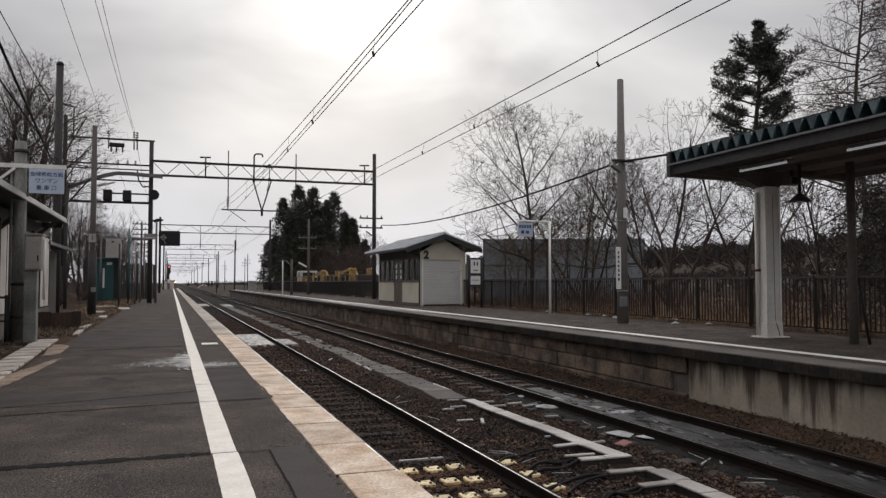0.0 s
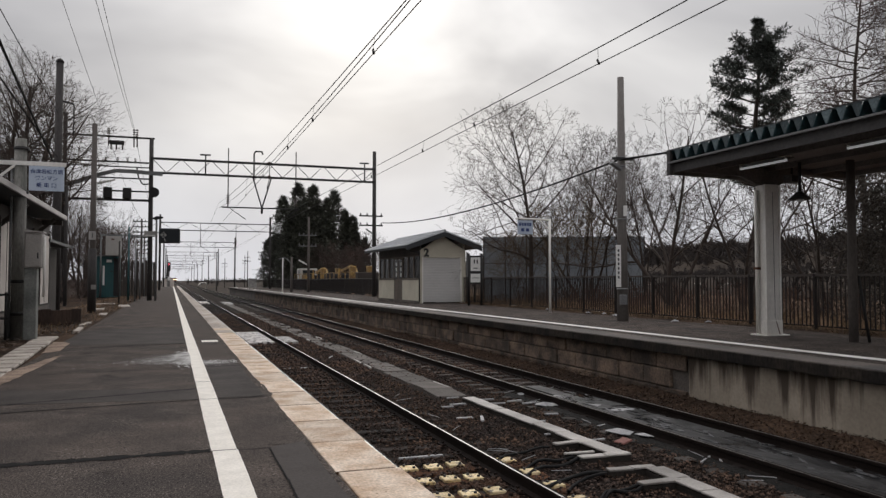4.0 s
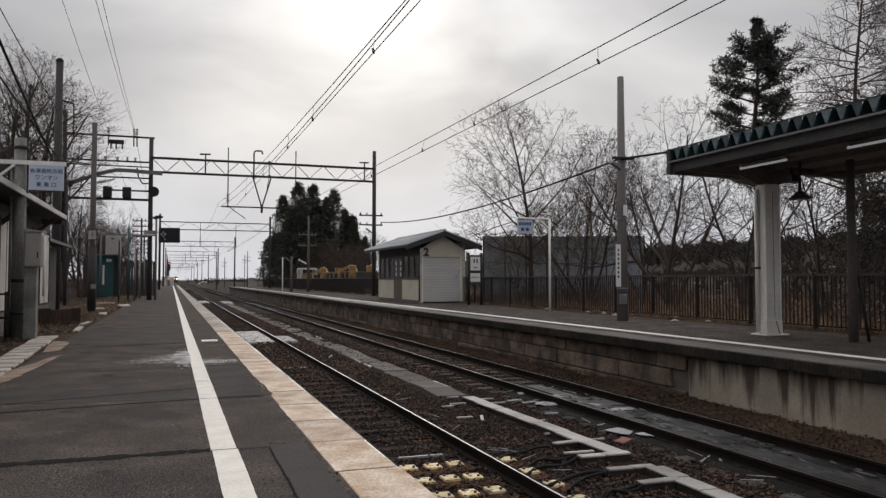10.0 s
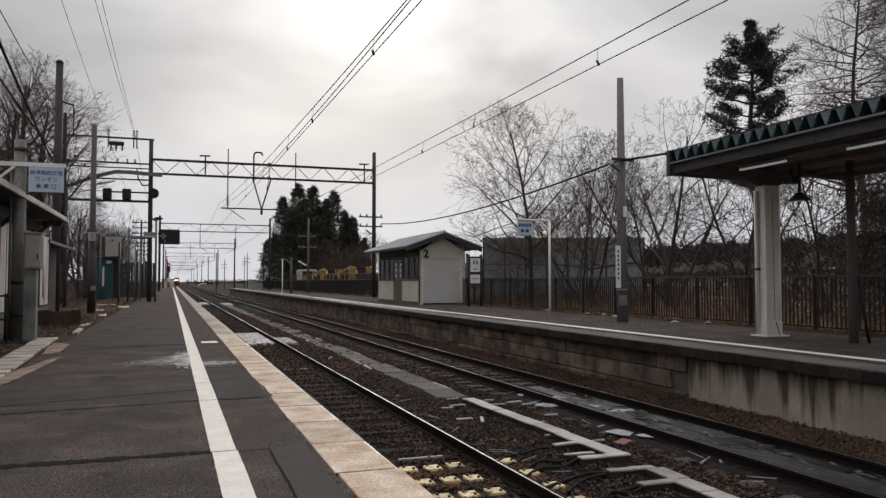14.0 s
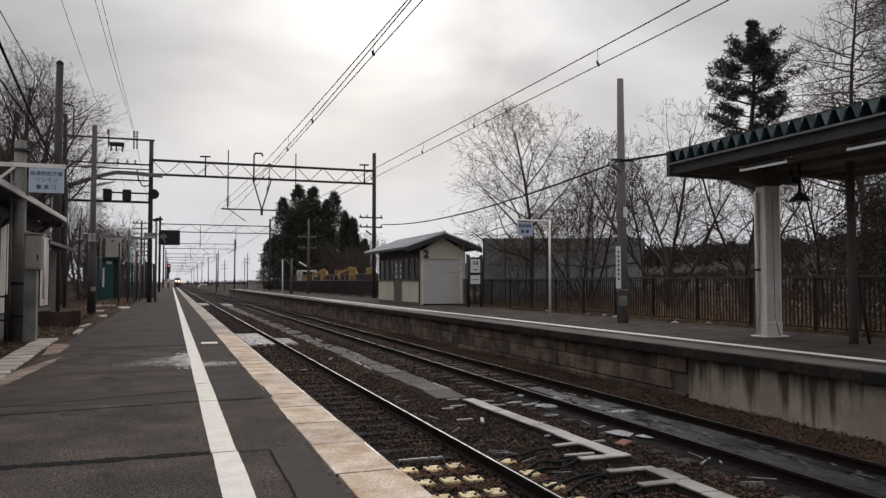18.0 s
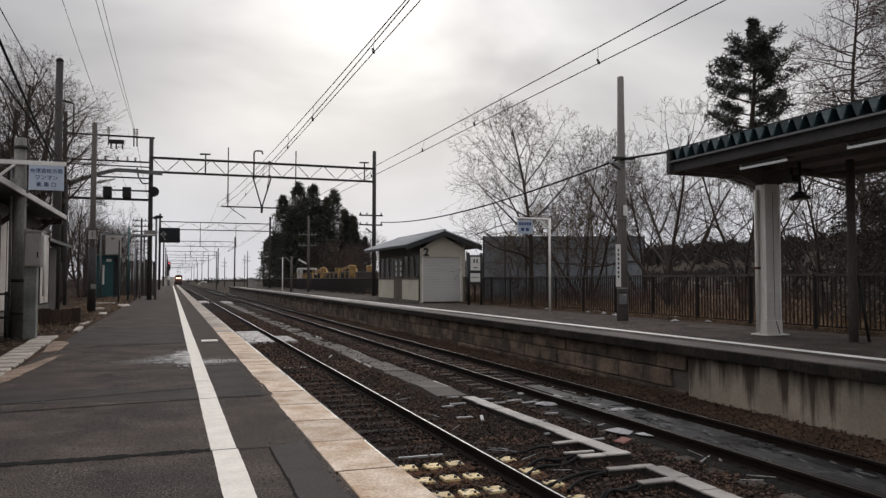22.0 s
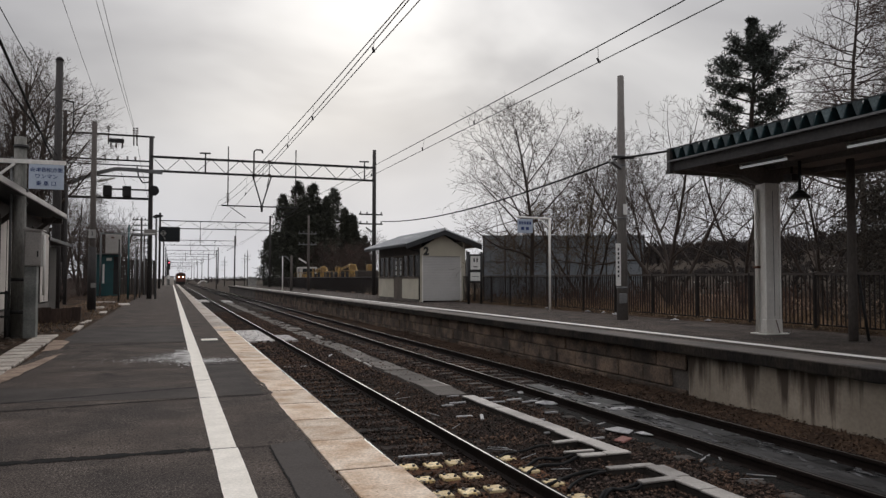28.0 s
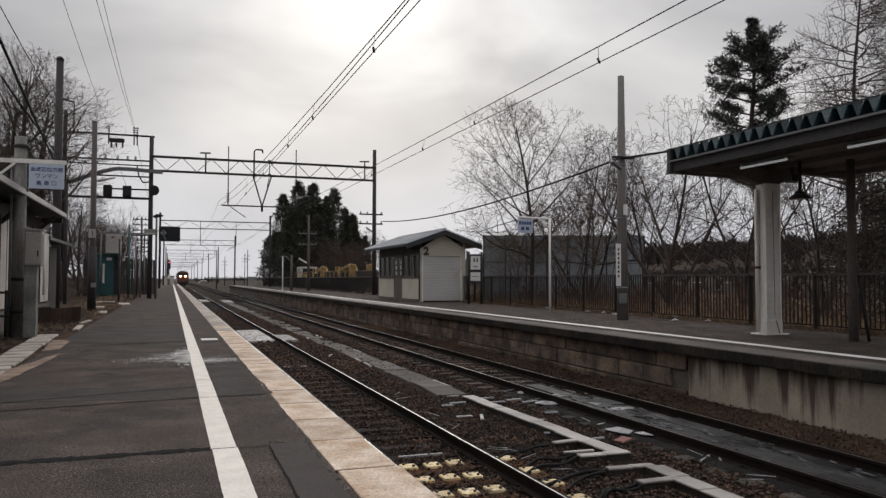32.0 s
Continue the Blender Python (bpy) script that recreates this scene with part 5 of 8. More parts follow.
def hut():
    x0, x1, y0, y1 = 0.0, 2.32, 0.0, 7.7
    h = thing("waiting_hut", 11.18, 34.4, P2, "small cream waiting hut with grey gable roof", "hut")
    W, zt = x1 - x0, 2.55
    # front wall with an opening for the shutter
    part("front_wall", box(B(), 0, 0.10, 0, 0.1, 0, zt), HUT_CREAM, h)
    part("front_wall", box(B(), 2.10, W, 0, 0.1, 0, zt), HUT_CREAM, h)
    part("front_wall", box(B(), 0.10, 2.10, 0, 0.1, 2.2, zt), HUT_CREAM, h)
    part("gable", prism(B(), ((0, zt), (W, zt), (W / 2 - 0.04, zt + 0.72)), 0.0, 0.1), HUT_CREAM, h)
    shut = part("shutter", box(B(), 0.12, 2.07, 0.05, 0.07, 0.06, 2.19), SHUTTER, h, "closed grey roller shutter")
    slat = mesh_of("slat", prism(B(), ((0.05, 0.0), (0.045, 0.02), (0.045, 0.057), (0.05, 0.074)), 0.13, 2.06, "x"), SHUTTER)
    for i in range(27):
        part("slat", slat, None, shut).location = (0, 0, 0.09 + i * 0.077)
    part("shutter_guide", box(B(), 0.09, 0.14, -0.012, 0.06, 0, 2.24), WHITE_STEEL, h)
    part("shutter_guide", box(B(), 2.05, 2.11, -0.012, 0.06, 0, 2.24), WHITE_STEEL, h)
    part("downpipe", rod(B(), (-0.06, -0.05, 0.1), (-0.06, -0.05, 2.5), 0.035, seg=8), STEEL_DARK, h)
    part("downpipe", rod(B(), (W + 0.05, -0.05, 0.1), (W + 0.05, -0.05, 2.5), 0.035, seg=8), STEEL_GREY, h)
    bm = rod(B(), (-0.72, -0.2, 2.66), (-0.72, -0.2, 2.60), 0.035, seg=8)
    for a, b in (((-0.72, -0.2, 2.60), (-0.55, -0.16, 2.50)), ((-0.55, -0.16, 2.50), (-0.12, -0.06, 2.44)), ((-0.12, -0.06, 2.44), (-0.06, -0.05, 2.36)), ((-0.06, -0.05, 2.36), (-0.06, -0.05, 2.2))):
        rod(bm, a, b, 0.035, seg=8)
    part("downpipe_elbow", bm, STEEL_DARK, h, "dark swan-neck pipe from the eave")
    part("back_wall", box(B(), 0, W, y1 - 0.1, y1, 0, zt), HUT_CREAM, h)
    part("side_wall", box(B(), W - 0.1, W - 0.002, 0.102, y1 - 0.102, 0, 2.95), HUT_CREAM, h)
    # wall to the tracks: low cream panels, dark windows above, two doors
    part("plinth", box(B(), -0.02, 0.11, 0.1, y1 - 0.1, 0, 0.12), CONCRETE_DARK, h)
    for a, b in ((0.12, 3.0), (4.6, 7.58)):
        part("low_panel", box(B(), 0.0, 0.08, a, b, 0.12, 1.12), HUT_CREAM, h, "cream painted low wall panel")
        part("sill", box(B(), -0.03, 0.09, a, b, 1.121, 1.17), HUT_FRAME, h)
        n = 3
        for i in range(n):
            ya, yb = a + (b - a) * i / n, a + (b - a) * (i + 1) / n
            win = part("window", box(B(), 0.04, 0.06, ya + 0.06, yb - 0.06, 1.22, 2.28), HUT_GLASS, h, "dark window pane")
            part("frame", box(B(), 0.0, 0.08, ya, ya + 0.06, 1.171, 2.33), HUT_FRAME, win)
            part("frame", box(B(), 0.0, 0.08, yb - 0.06, yb, 1.171, 2.33), HUT_FRAME, win)
            part("frame", box(B(), 0.0, 0.08, ya + 0.06, yb - 0.06, 1.171, 1.22), HUT_FRAME, win)
            part("frame", box(B(), 0.0, 0.08, ya + 0.06, yb - 0.06, 2.28, 2.33), HUT_FRAME, win)
    door = part("door", box(B(), 0.03, 0.07, 3.0, 4.6, 0.12, 2.33), HUT_FRAME, h, "brown glazed sliding door")
    for k in range(2):
        part("door_pane", box(B(), 0.02, 0.03, 3.12 + 0.85 * k, 3.72 + 0.85 * k, 1.2, 2.2), HUT_GLASS, door)
        for j in range(3):
            part("notice", box(B(), 0.012, 0.02, 3.2 + 0.85 * k, 3.4 + 0.85 * k, 1.3 + j * 0.28, 1.5 + j * 0.28), SIGN_PAPER, door)
    part("lintel", box(B(), 0.0, 0.09, 0.1, y1 - 0.1, 2.33, 2.98), DARK_WOOD, h)
    # roof, two pitches with ribs
    ridge, eave = 3.44, 2.76
    mid = W / 2 - 0.04
    for s in (-1, 1):
        bm = B()
        ex = mid + s * 1.93
        pts = ((mid, ridge), (ex, eave), (ex, eave + 0.05), (mid, ridge + 0.05))
        prism(bm, pts, -0.36, y1 + 0.15)
        roof = part("roof_pitch", bm, ROOF_GREY, h, "light grey ribbed sheet roof")
        for i in range(17):
            yy = -0.3 + i * 0.5
            part("rib", beam(B(), (mid, yy, ridge + 0.062), (ex, yy, eave + 0.062), 0.035, 0.03), ROOF_GREY, roof)
        part("fascia", prism(B(), ((mid, ridge - 0.24), (ex, eave - 0.24), (ex, eave - 0.004), (mid, ridge - 0.004)), -0.40, -0.34), FASCIA, h)
        part("eave_board", box(B(), min(ex, ex - s * 0.06), max(ex, ex - s * 0.06), -0.34, y1 + 0.15, eave - 0.11, eave - 0.004), FASCIA, h)
        part("soffit", prism(B(), ((mid, ridge - 0.1), (ex - s * 0.07, eave - 0.12), (ex - s * 0.07, eave - 0.08), (mid, ridge - 0.06)), -0.33, y1 + 0.1), FASCIA, h)
    part("ridge_cap", rod(B(), (mid, -0.36, ridge + 0.06), (mid, y1 + 0.15, ridge + 0.06), 0.06, seg=8), ROOF_GREY, h)
    num = part("platform_number", text_mesh("platform_number", "2", 0.52, SIGN_BLACK, 0.026), None, h, "black painted figure two")
    num.matrix_basis = pose(0.30, -0.008, 2.42, 90)


hut()


def notice_board():
    n = thing("notice_board", 12.62, 31.0, P2, "dark framed notice board with two white panels", "notice board")
    for x in (-0.30, 0.30):
        part("post", rod(B(), (x, 0, 0), (x, 0, 2.3), 0.06, seg=8), STEEL_DARK, n)
    part("frame", box(B(), -0.26, 0.26, -0.03, 0.03, 0.95, 2.2), STEEL_DARK, n)
    for z0, z1 in ((1.52, 2.12), (1.02, 1.40)):
        pan = part("panel", box(B(), -0.23, 0.23, -0.045, -0.031, z0, z1), SIGN_PAPER, n, "white panel")
        if z1 > 2:
            for x in (-0.09, 0.05):
                part("bar", box(B(), x, x + 0.06, -0.052, -0.0455, 1.85, 2.02), SIGN_BLACK, pan)
            part("bar", box(B(), -0.1, 0.1, -0.052, -0.0455, 1.62, 1.67), STEEL_GREY, pan)
        else:
            part("bar", box(B(), -0.16, 0.16, -0.052, -0.0455, 1.20, 1.23), STEEL_GREY, pan)


notice_board()


# ---- platform fence ----
def fence():
    f = thing("platform_fence", 13.4, 0, P2, "dark brown steel picket fence along the platform", "fence")
    bar = mesh_of("picket", box(B(), -0.011, 0.011, -0.011, 0.011, 0.12, 1.2), FENCE_PAINT)
    post = mesh_of("post", bevelled(box(B(), -0.035, 0.035, -0.035, 0.035, 0, 1.26), 0.006), FENCE_PAINT)
    part("top_rail", box(B(), -0.03, 0.03, -4, 120, 1.2, 1.25), RAIL_CAP, f, "brown top rail with its highlight painted in")
    part("bottom_rail", box(B(), -0.02, 0.02, -4, 120, 0.09, 0.12), FENCE_PAINT, f)
    y = 5.0
    for i in range(300):
        part("picket", bar, None, f).location = (0, y + i * 0.118, 0)
    for i in range(62):
        part("post", post, None, f).location = (0, -3 + i * 2.0, 0)
    bm = B()
    for i in range(640):
        box(bm, -0.011, 0.011, 40.5 + i * 0.124 - 0.011, 40.5 + i * 0.124 + 0.011, 0.12, 1.2)
    for i in range(74):
        box(bm, -0.011, 0.011, -3.9 + i * 0.12 - 0.011, -3.9 + i * 0.12 + 0.011, 0.12, 1.2)
    tagged(part("picket_run", bm, FENCE_PAINT, f), kind="stuff")


fence()


# ---- poles and signs on the far platform ----
def sign_bars(board, face_y, x0, x1, z0, z1, mat):
    """Unreadable lettering as plain bars in two rows."""
    w, h = x1 - x0, z1 - z0
    for i in range(5):
        a = x0 + w * (0.08 + 0.172 * i)
        part("bar", box(B(), a, a + w * 0.12, face_y - 0.006, face_y, z0 + h * 0.6, z0 + h * 0.82), mat, board)
    for i in range(2):
        a = x0 + w * (0.22 + 0.32 * i)
        part("bar", box(B(), a, a + w * 0.2, face_y - 0.006, face_y, z0 + h * 0.2, z0 + h * 0.42), mat, board)


def far_platform_poles():
    s = thing("boarding_sign", 12.42, 23.6, P2, "white post with a hanging pale blue boarding sign", "sign", "boarding signs")
    part("post", rod(B(), (0, 0, 0), (0, 0, 3.25), 0.04, seg=10), WHITE_STEEL, s)
    part("arm", rod(B(), (0, 0, 3.22), (-1.25, 0, 3.24), 0.032, seg=8), WHITE_STEEL, s)
    part("brace", rod(B(), (0, 0, 2.85), (-0.4, 0, 3.22), 0.025, seg=8), WHITE_STEEL, s)
    b = part("board", box(B(), -1.23, -0.66, -0.015, 0.015, 2.70, 3.18), SIGN_WHITE, s, "pale blue sign board")
    sign_bars(b, -0.0155, -1.23, -0.66, 2.70, 3.18, SIGN_BLUE)
    p = thing("lighting_pole", 11.58, 17.8, P2, "grey concrete lighting pole with bands and a sign strip", "pole")
    part("shaft", rod(B(), (0, 0, 0), (0, 0, 6.7), 0.155, 0.085, 14), POLE_GREY, p)
    for z in (4.2, 4.45, 2.75, 0.85):
        part("band", rod(B(), (0, 0, z), (0, 0, z + 0.05), 0.165 - 0.010 * z, 0.165 - 0.010 * z, 14), STEEL_GREY, p)
    part("cross_arm", beam(B(), (-0.36, -0.14, 4.42), (0.3, -0.14, 4.42), 0.09, 0.07), STEEL_DARK, p)
    part("lamp_head", beam(B(), (-0.42, -0.16, 4.3), (-0.12, -0.16, 4.12), 0.16, 0.07), STEEL_GREY, p, "small grey lamp head")
    part("plate", box(B(), -0.05, 0.06, -0.175, -0.15, 2.86, 3.14), SIGN_PAPER, p)
    part("junction_box", bevelled(box(B(), -0.19, 0.0, -0.24, -0.13, 0.45, 0.72), 0.01), STEEL_GREY, p, "grey junction box")
    strip = part("name_strip", box(B(), -0.30, -0.15, -0.17, -0.15, 0.93, 2.07), SIGN_PAPER, p, "white vertical name strip")
    for i in range(7):
        part("bar", box(B(), -0.25, -0.205, -0.176, -0.1705, 1.16 + i * 0.12, 1.23 + i * 0.12), SIGN_BLACK, strip)


far_platform_poles()


# ---- things on the near platform ----
def left_side():
    p = thing("sign_pole", -3.12, 18.6, 0, "weathered grey pole with white sign arm and straps", "pole")
    part("shaft", rod(B(), (0, 0, -0.1), (-0.02, 0, 4.35), 0.15, 0.12, 12), POLE_GREEN, p)
    for z in (3.15, 4.1, 1.2, 0.5):
        part("strap", rod(B(), (0, 0, z), (0, 0, z + 0.07), 0.155, 0.15, 12), STEEL_DARK, p)
    part("sign_arm", beam(B(), (-1.2, -0.14, 3.80), (0.9, -0.14, 3.80), 0.05, 0.09), WHITE_STEEL, p)
    part("brace", beam(B(), (-0.55, -0.14, 3.35), (-0.1, -0.14, 3.75), 0.04, 0.05), WHITE_STEEL, p)
    part("conduit", rod(B(), (-0.17, -0.05, 0), (-0.17, -0.05, 3.9), 0.03, seg=6), STEEL_GREY, p)
    b = tagged(new("boarding_sign"), "pale blue hanging boarding sign with blue lettering", "sign", "boarding signs")
    b.matrix_basis = pose(-2.60, 18.45, 3.48)
    part("board", box(B(), -0.345, 0.345, -0.015, 0.015, -0.27, 0.27), SIGN_WHITE, b)
    for x in (-0.25, 0.25):
        part("hanger", box(B(), x - 0.012, x + 0.012, -0.01, 0.01, 0.27, 0.33), STEEL_GREY, b)
    for words, size, z in (("\u4f1a\u6d25\u82e5\u677e\u65b9\u9762", 0.108, 0.145), ("\u30ef\u30f3\u30de\u30f3", 0.115, 0.0), ("\u4e57 \u8eca \u53e3", 0.115, -0.155)):
        t = part("lettering", text_mesh("lettering", words, size, SIGN_BLUE), None, b, "dark blue lettering")
        t.matrix_basis = pose(0.0, -0.018, z, 90)
    # equipment cabinet on a pedestal
    c = thing("equipment_cabinet", -2.78, 18.1, 0, "tall grey steel equipment cabinet on a pedestal", "cabinet")
    part("pedestal", bevelled(box(B(), -0.14, 0.10, -0.14, 0.14, 0, 1.52), 0.01), PEDESTAL, c, "darker grey-green pedestal")
    part("body", bevelled(box(B(), -0.14, 0.19, -0.18, 0.20, 1.521, 2.27), 0.015), CABINET_PALE, c)
    d = part("door", bevelled(box(B(), -0.12, 0.16, -0.195, -0.181, 1.56, 2.22), 0.005), CABINET_PALE, c)
    part("handle", box(B(), 0.11, 0.135, -0.215, -0.1955, 1.72, 1.84), STEEL_DARK, d)
    part("roof", prism(B(), ((-0.17, 2.27), (0.22, 2.27), (0.22, 2.29), (-0.17, 2.32)), -0.21, 0.23), CABINET_PALE, c)
    part("pipe", rod(B(), (0.22, 0.0, 0.9), (0.22, 0.0, 2.2), 0.028, seg=6), WHITE_STEEL, c)
    # meter boxes and conduits low beside the pole
    for x, y, z, w, h in ((-3.75, 18.9, 0.0, 0.35, 0.55), (-3.5, 17.9, 0.85, 0.22, 0.3)):
        m = thing("meter_box", x, y, z, "small grey meter box beside the platform pole", "meter box", "meter boxes")
        part("case", bevelled(box(B(), -w / 2, w / 2, -0.12, 0.12, 0, h), 0.01), STEEL_GREY, m)
        part("lid", box(B(), -w / 2 + 0.03, w / 2 - 0.03, -0.13, -0.121, 0.04, h - 0.04), PALE_BOARD, m)
        if z > 0.5:
            part("post", rod(B(), (0, 0, -0.85), (0, 0, 0), 0.03, seg=6), STEEL_GREY, m)
    fr = thing("pipe_rail", -3.6, 18.3, 0, "low rusty pipe rail beside the platform pole", "rail")
    for z in (0.45, 0.95):
        part("rail", rod(B(), (-0.9, 0, z), (0.35, 0, z), 0.025, seg=6), STEEL_DARK, fr)
    for x in (-0.85, 0.3):
        part("post", rod(B(), (x, 0, 0), (x, 0, 1.0), 0.03, seg=6), STEEL_DARK, fr)
    # station building with overhanging roof
    s = thing("station_building", -5.6, 16.5, 0, "dark timber station building with a wide flat eave", "building")
    part("base", box(B(), -3.0, 1.98, -9.0, 10.2, -0.1, 0.5), CONCRETE_DARK, s)
    part("wall", box(B(), -3.0, 1.95, -9.0, 10.15, 0.501, 3.0), DARK_WOOD, s)
    for y, w, mat, lab in ((9.0, 1.7, DOOR_PALE, "pale sheet door"), (6.3, 1.4, CABINET, "grey panel door"), (3.4, 1.5, DOOR_PALE, ""), (1.2, 1.5, CABINET, "")):
        d = part("door", box(B(), 1.951, 2.0, y - w / 2, y + w / 2, 0.56, 2.62), mat, s, lab)
        part("frame", box(B(), 1.951, 2.02, y - w / 2 - 0.08, y - w / 2, 0.56, 2.70), DARK_WOOD, d)
        part("frame", box(B(), 1.951, 2.02, y + w / 2, y + w / 2 + 0.08, 0.56, 2.70), DARK_WOOD, d)
        part("seam", box(B(), 2.0, 2.008, y - 0.015, y + 0.015, 0.6, 2.6), DARK_WOOD, d)
    part("roof", prism(B(), ((-3.3, 3.5), (2.56, 3.06), (2.56, 3.16), (-3.3, 3.66)), -9.6, 8.9), FASCIA, s)
    part("fascia", box(B(), 2.562, 2.60, -9.6, 8.9, 3.07, 3.19), CABINET_PALE, s, "pale eave board")
    part("soffit_rail", box(B(), 1.96, 2.5, 8.6, 8.8, 2.9, 3.05), DARK_WOOD, s)
    for i in range(4):
        part("eave_bracket", beam(B(), (1.96, -6 + i * 4.4, 2.5), (2.5, -6 + i * 4.4, 2.98), 0.08, 0.1), DARK_WOOD, s)
    tr = thing("station_annex", -4.6, 29.0, 0, "low dark annex shed with a small pent roof", "shed")
    part("wall", box(B(), -2.2, 0.55, -2.5, 2.5, -0.1, 2.4), DARK_WOOD, tr)
    part("roof", prism(B(), ((-2.4, 2.75), (1.05, 2.45), (1.05, 2.55), (-2.4, 2.88)), -2.8, 2.8), FASCIA, tr)
    ed = thing("plank_edging", -3.2, 24.4, 0, "low brown plank edging beside the station building", "edging")
    rnd = random.Random(12)
    for i in range(5):
        bd = part("plank", bevelled(box(B(), -0.57 + i * 0.26, -0.312 + i * 0.26, -0.02, 0.02, -0.1, 0.42 + rnd.uniform(-0.03, 0.03)), 0.006), BROWN_PLANK, ed)
        bd.matrix_basis = pose(0, 0.01 * i, 0, 0, 0, rnd.uniform(-1, 1))
    # poles
    for x, y, r, top, mat, lab in ((-4.42, 34.2, 0.18, 10.2, POLE_DARK, "tall dark tarred timber pole"), (-6.15, 50.4, 0.15, 11.4, POLE_DARK, "tall dark timber pole of the feeder portal"), (-2.93, 32.6, 0.125, 7.45, POLE_CONCRETE, "slim grey pole with a platform number plate"),
                                    (-2.45, 49.5, 0.06, 4.5, TEAL, "thin green painted steel pole"), (-2.05, 49.0, 0.05, 3.6, STEEL_GREY, "thin grey steel post"), (-5.0, 42.0, 0.09, 6.0, POLE_DARK, "plain dark weathered wooden post")):
        q = thing("pole", x, y, 0, lab, "pole", "platform poles")
        part("shaft", rod(B(), (0, 0, -0.1), (0, 0, top), r, r * 0.75, 10), mat, q)
        if top > 9.9 and y < 40:
            part("cap", rod(B(), (0, 0, top), (0, 0, top + 0.12), r * 0.95, r * 0.5, 10), mat, q)
            bm = rod(B(), (0.1, 0, 8.6), (0.55, 0, 8.5), 0.035, seg=6)
            rod(bm, (0.55, 0, 8.5), (0.55, 0, 7.2), 0.025, seg=6)
            part("bracket", bm, STEEL_DARK, q)
        if mat is POLE_CONCRETE:
            n1 = part("number_plate", box(B(), -0.13, 0.13, -0.2, -0.17, 2.84, 3.17), CABINET, q, "white plate")
            part("platform_number", text_mesh("platform_number", "1", 0.27, SIGN_BLACK), None, n1).matrix_basis = pose(0, -0.206, 3.0, 90)
            part("plate", box(B(), -0.02, 0.16, -0.19, -0.16, 0.9, 1.08), CABINET, q)
            part("sleeve", rod(B(), (0, 0, 0), (0, 0, 2.5), 0.16, 0.16, 12), POLE_DARK, q)
    # feeder portal between the tall pole and the gantry mast
    po = thing("feeder_portal", -3.7, 50.4, 0, "dark steel cross bars with insulators between two masts", "gantry")
    for z, xa, xb, h in ((10.1, -2.5, 2.6, 0.10), (8.55, -2.5, 2.5, 0.09), (8.25, -2.5, 2.5, 0.06), (7.55, -1.0, 2.5, 0.08), (6.75, -0.2, 2.5, 0.09), (6.2, -2.3, 2.5, 0.14)):
        part("cross_bar", beam(B(), (xa, 0, z), (xb, 0, z), 0.10, h), STEEL_DARK, po)
    bm = B()
    pts = [(-2.4, -0.3, 6.9), (-0.6, -0.3, 7.65), (0.4, -0.3, 7.95), (1.3, -0.3, 7.95), (3.1, -0.3, 7.85)]
    for a, b2 in zip(pts, pts[1:]):
        beam(bm, a, b2, 0.16, 0.22)
    part("bent_arm", bm, STEEL_GREY, po, "grey bent steel arm")
    for x in (-0.05, 1.4, 1.58):
        bm = B()
        for k in range(4):
            rod(bm, (x, 0, 10.12 + k * 0.14), (x, 0, 10.2 + k * 0.14), 0.09, 0.05, 8)
        rod(bm, (x, 0, 9.5), (x, 0, 10.15), 0.04, seg=6)
        part("insulator", bm, PORCELAIN, po)
    for x in (-1.0, -0.2, 0.5, 1.05, 1.5):
        bm = B()
        for k in range(3):
            rod(bm, (x, 0, 8.60 + k * 0.08), (x, 0, 8.65 + k * 0.08), 0.08, 0.05, 8)
        part("insulator", bm, PORCELAIN, po)
    part("switch", bevelled(box(B(), 0.0, 0.85, -0.15, 0.15, 9.62, 9.85), 0.03), STEEL_DARK, po)
    for x in (0.1, 0.4, 0.75):
        part("switch_leg", rod(B(), (x, 0, 9.3), (x, 0, 9.65), 0.05, seg=6), PORCELAIN, po)
    for x in (-0.05, 1.05):
        part("transformer", bevelled(box(B(), x - 0.25, x + 0.25, -0.2, 0.2, 6.28, 6.95), 0.04), STEEL_DARK, po, "dark transformer box")
    for x, z in ((-1.0, 7.0), (-0.5, 7.1)):
        part("lamp_head", beam(B(), (x, -0.5, z), (x + 0.9, -0.5, z + 0.28), 0.2, 0.08), WHITE_STEEL, po, "pale slanting lamp head")
    part("horn", rod(B(), (2.6, -0.35, 6.7), (2.6, -0.05, 6.75), 0.32, 0.2, 16), STEEL_DARK, po, "round dark bell")
    bm = B()
    pts = [(1.6, 0, 8.2), (1.7, 0, 7.6), (1.95, 0, 7.2), (2.3, 0, 7.25), (2.42, 0, 7.6)]
    for a, b2 in zip(pts, pts[1:]):
        rod(bm, a, b2, 0.04, seg=6)
    part("loop_cable", bm, CABLE, po)
    # driver's monitor on a post
    mo = thing("platform_monitor", -0.92, 50.0, 0, "dark rectangular monitor on a thin post with lamp", "monitor")
    part("post", rod(B(), (0, 0.35, -0.05), (0, 0.35, 5.0), 0.07, 0.06, 10), STEEL_GREY, mo)
    part("screen_case", bevelled(box(B(), 0.14, 1.40, -0.12, 0.18, 2.3 + 1.25, 4.48), 0.08, 2), STEEL_DARK, mo)
    sc = part("screen", box(B(), 0.22, 1.32, -0.13, -0.121, 3.63, 4.40), GLASS_DARK, mo, "dark glossy screen")
    dm = part("stop_mark", prism(B(), ((0.42, 3.86), (0.62, 4.06), (0.42, 4.26), (0.22, 4.06)), -0.136, -0.1305), CABINET, sc, "pale diamond stop mark with a figure two")
    part("stop_number", text_mesh("stop_number", "2", 0.30, SIGN_BLACK, 0.012), None, dm).matrix_basis = pose(0.42, -0.142, 4.06, 90)
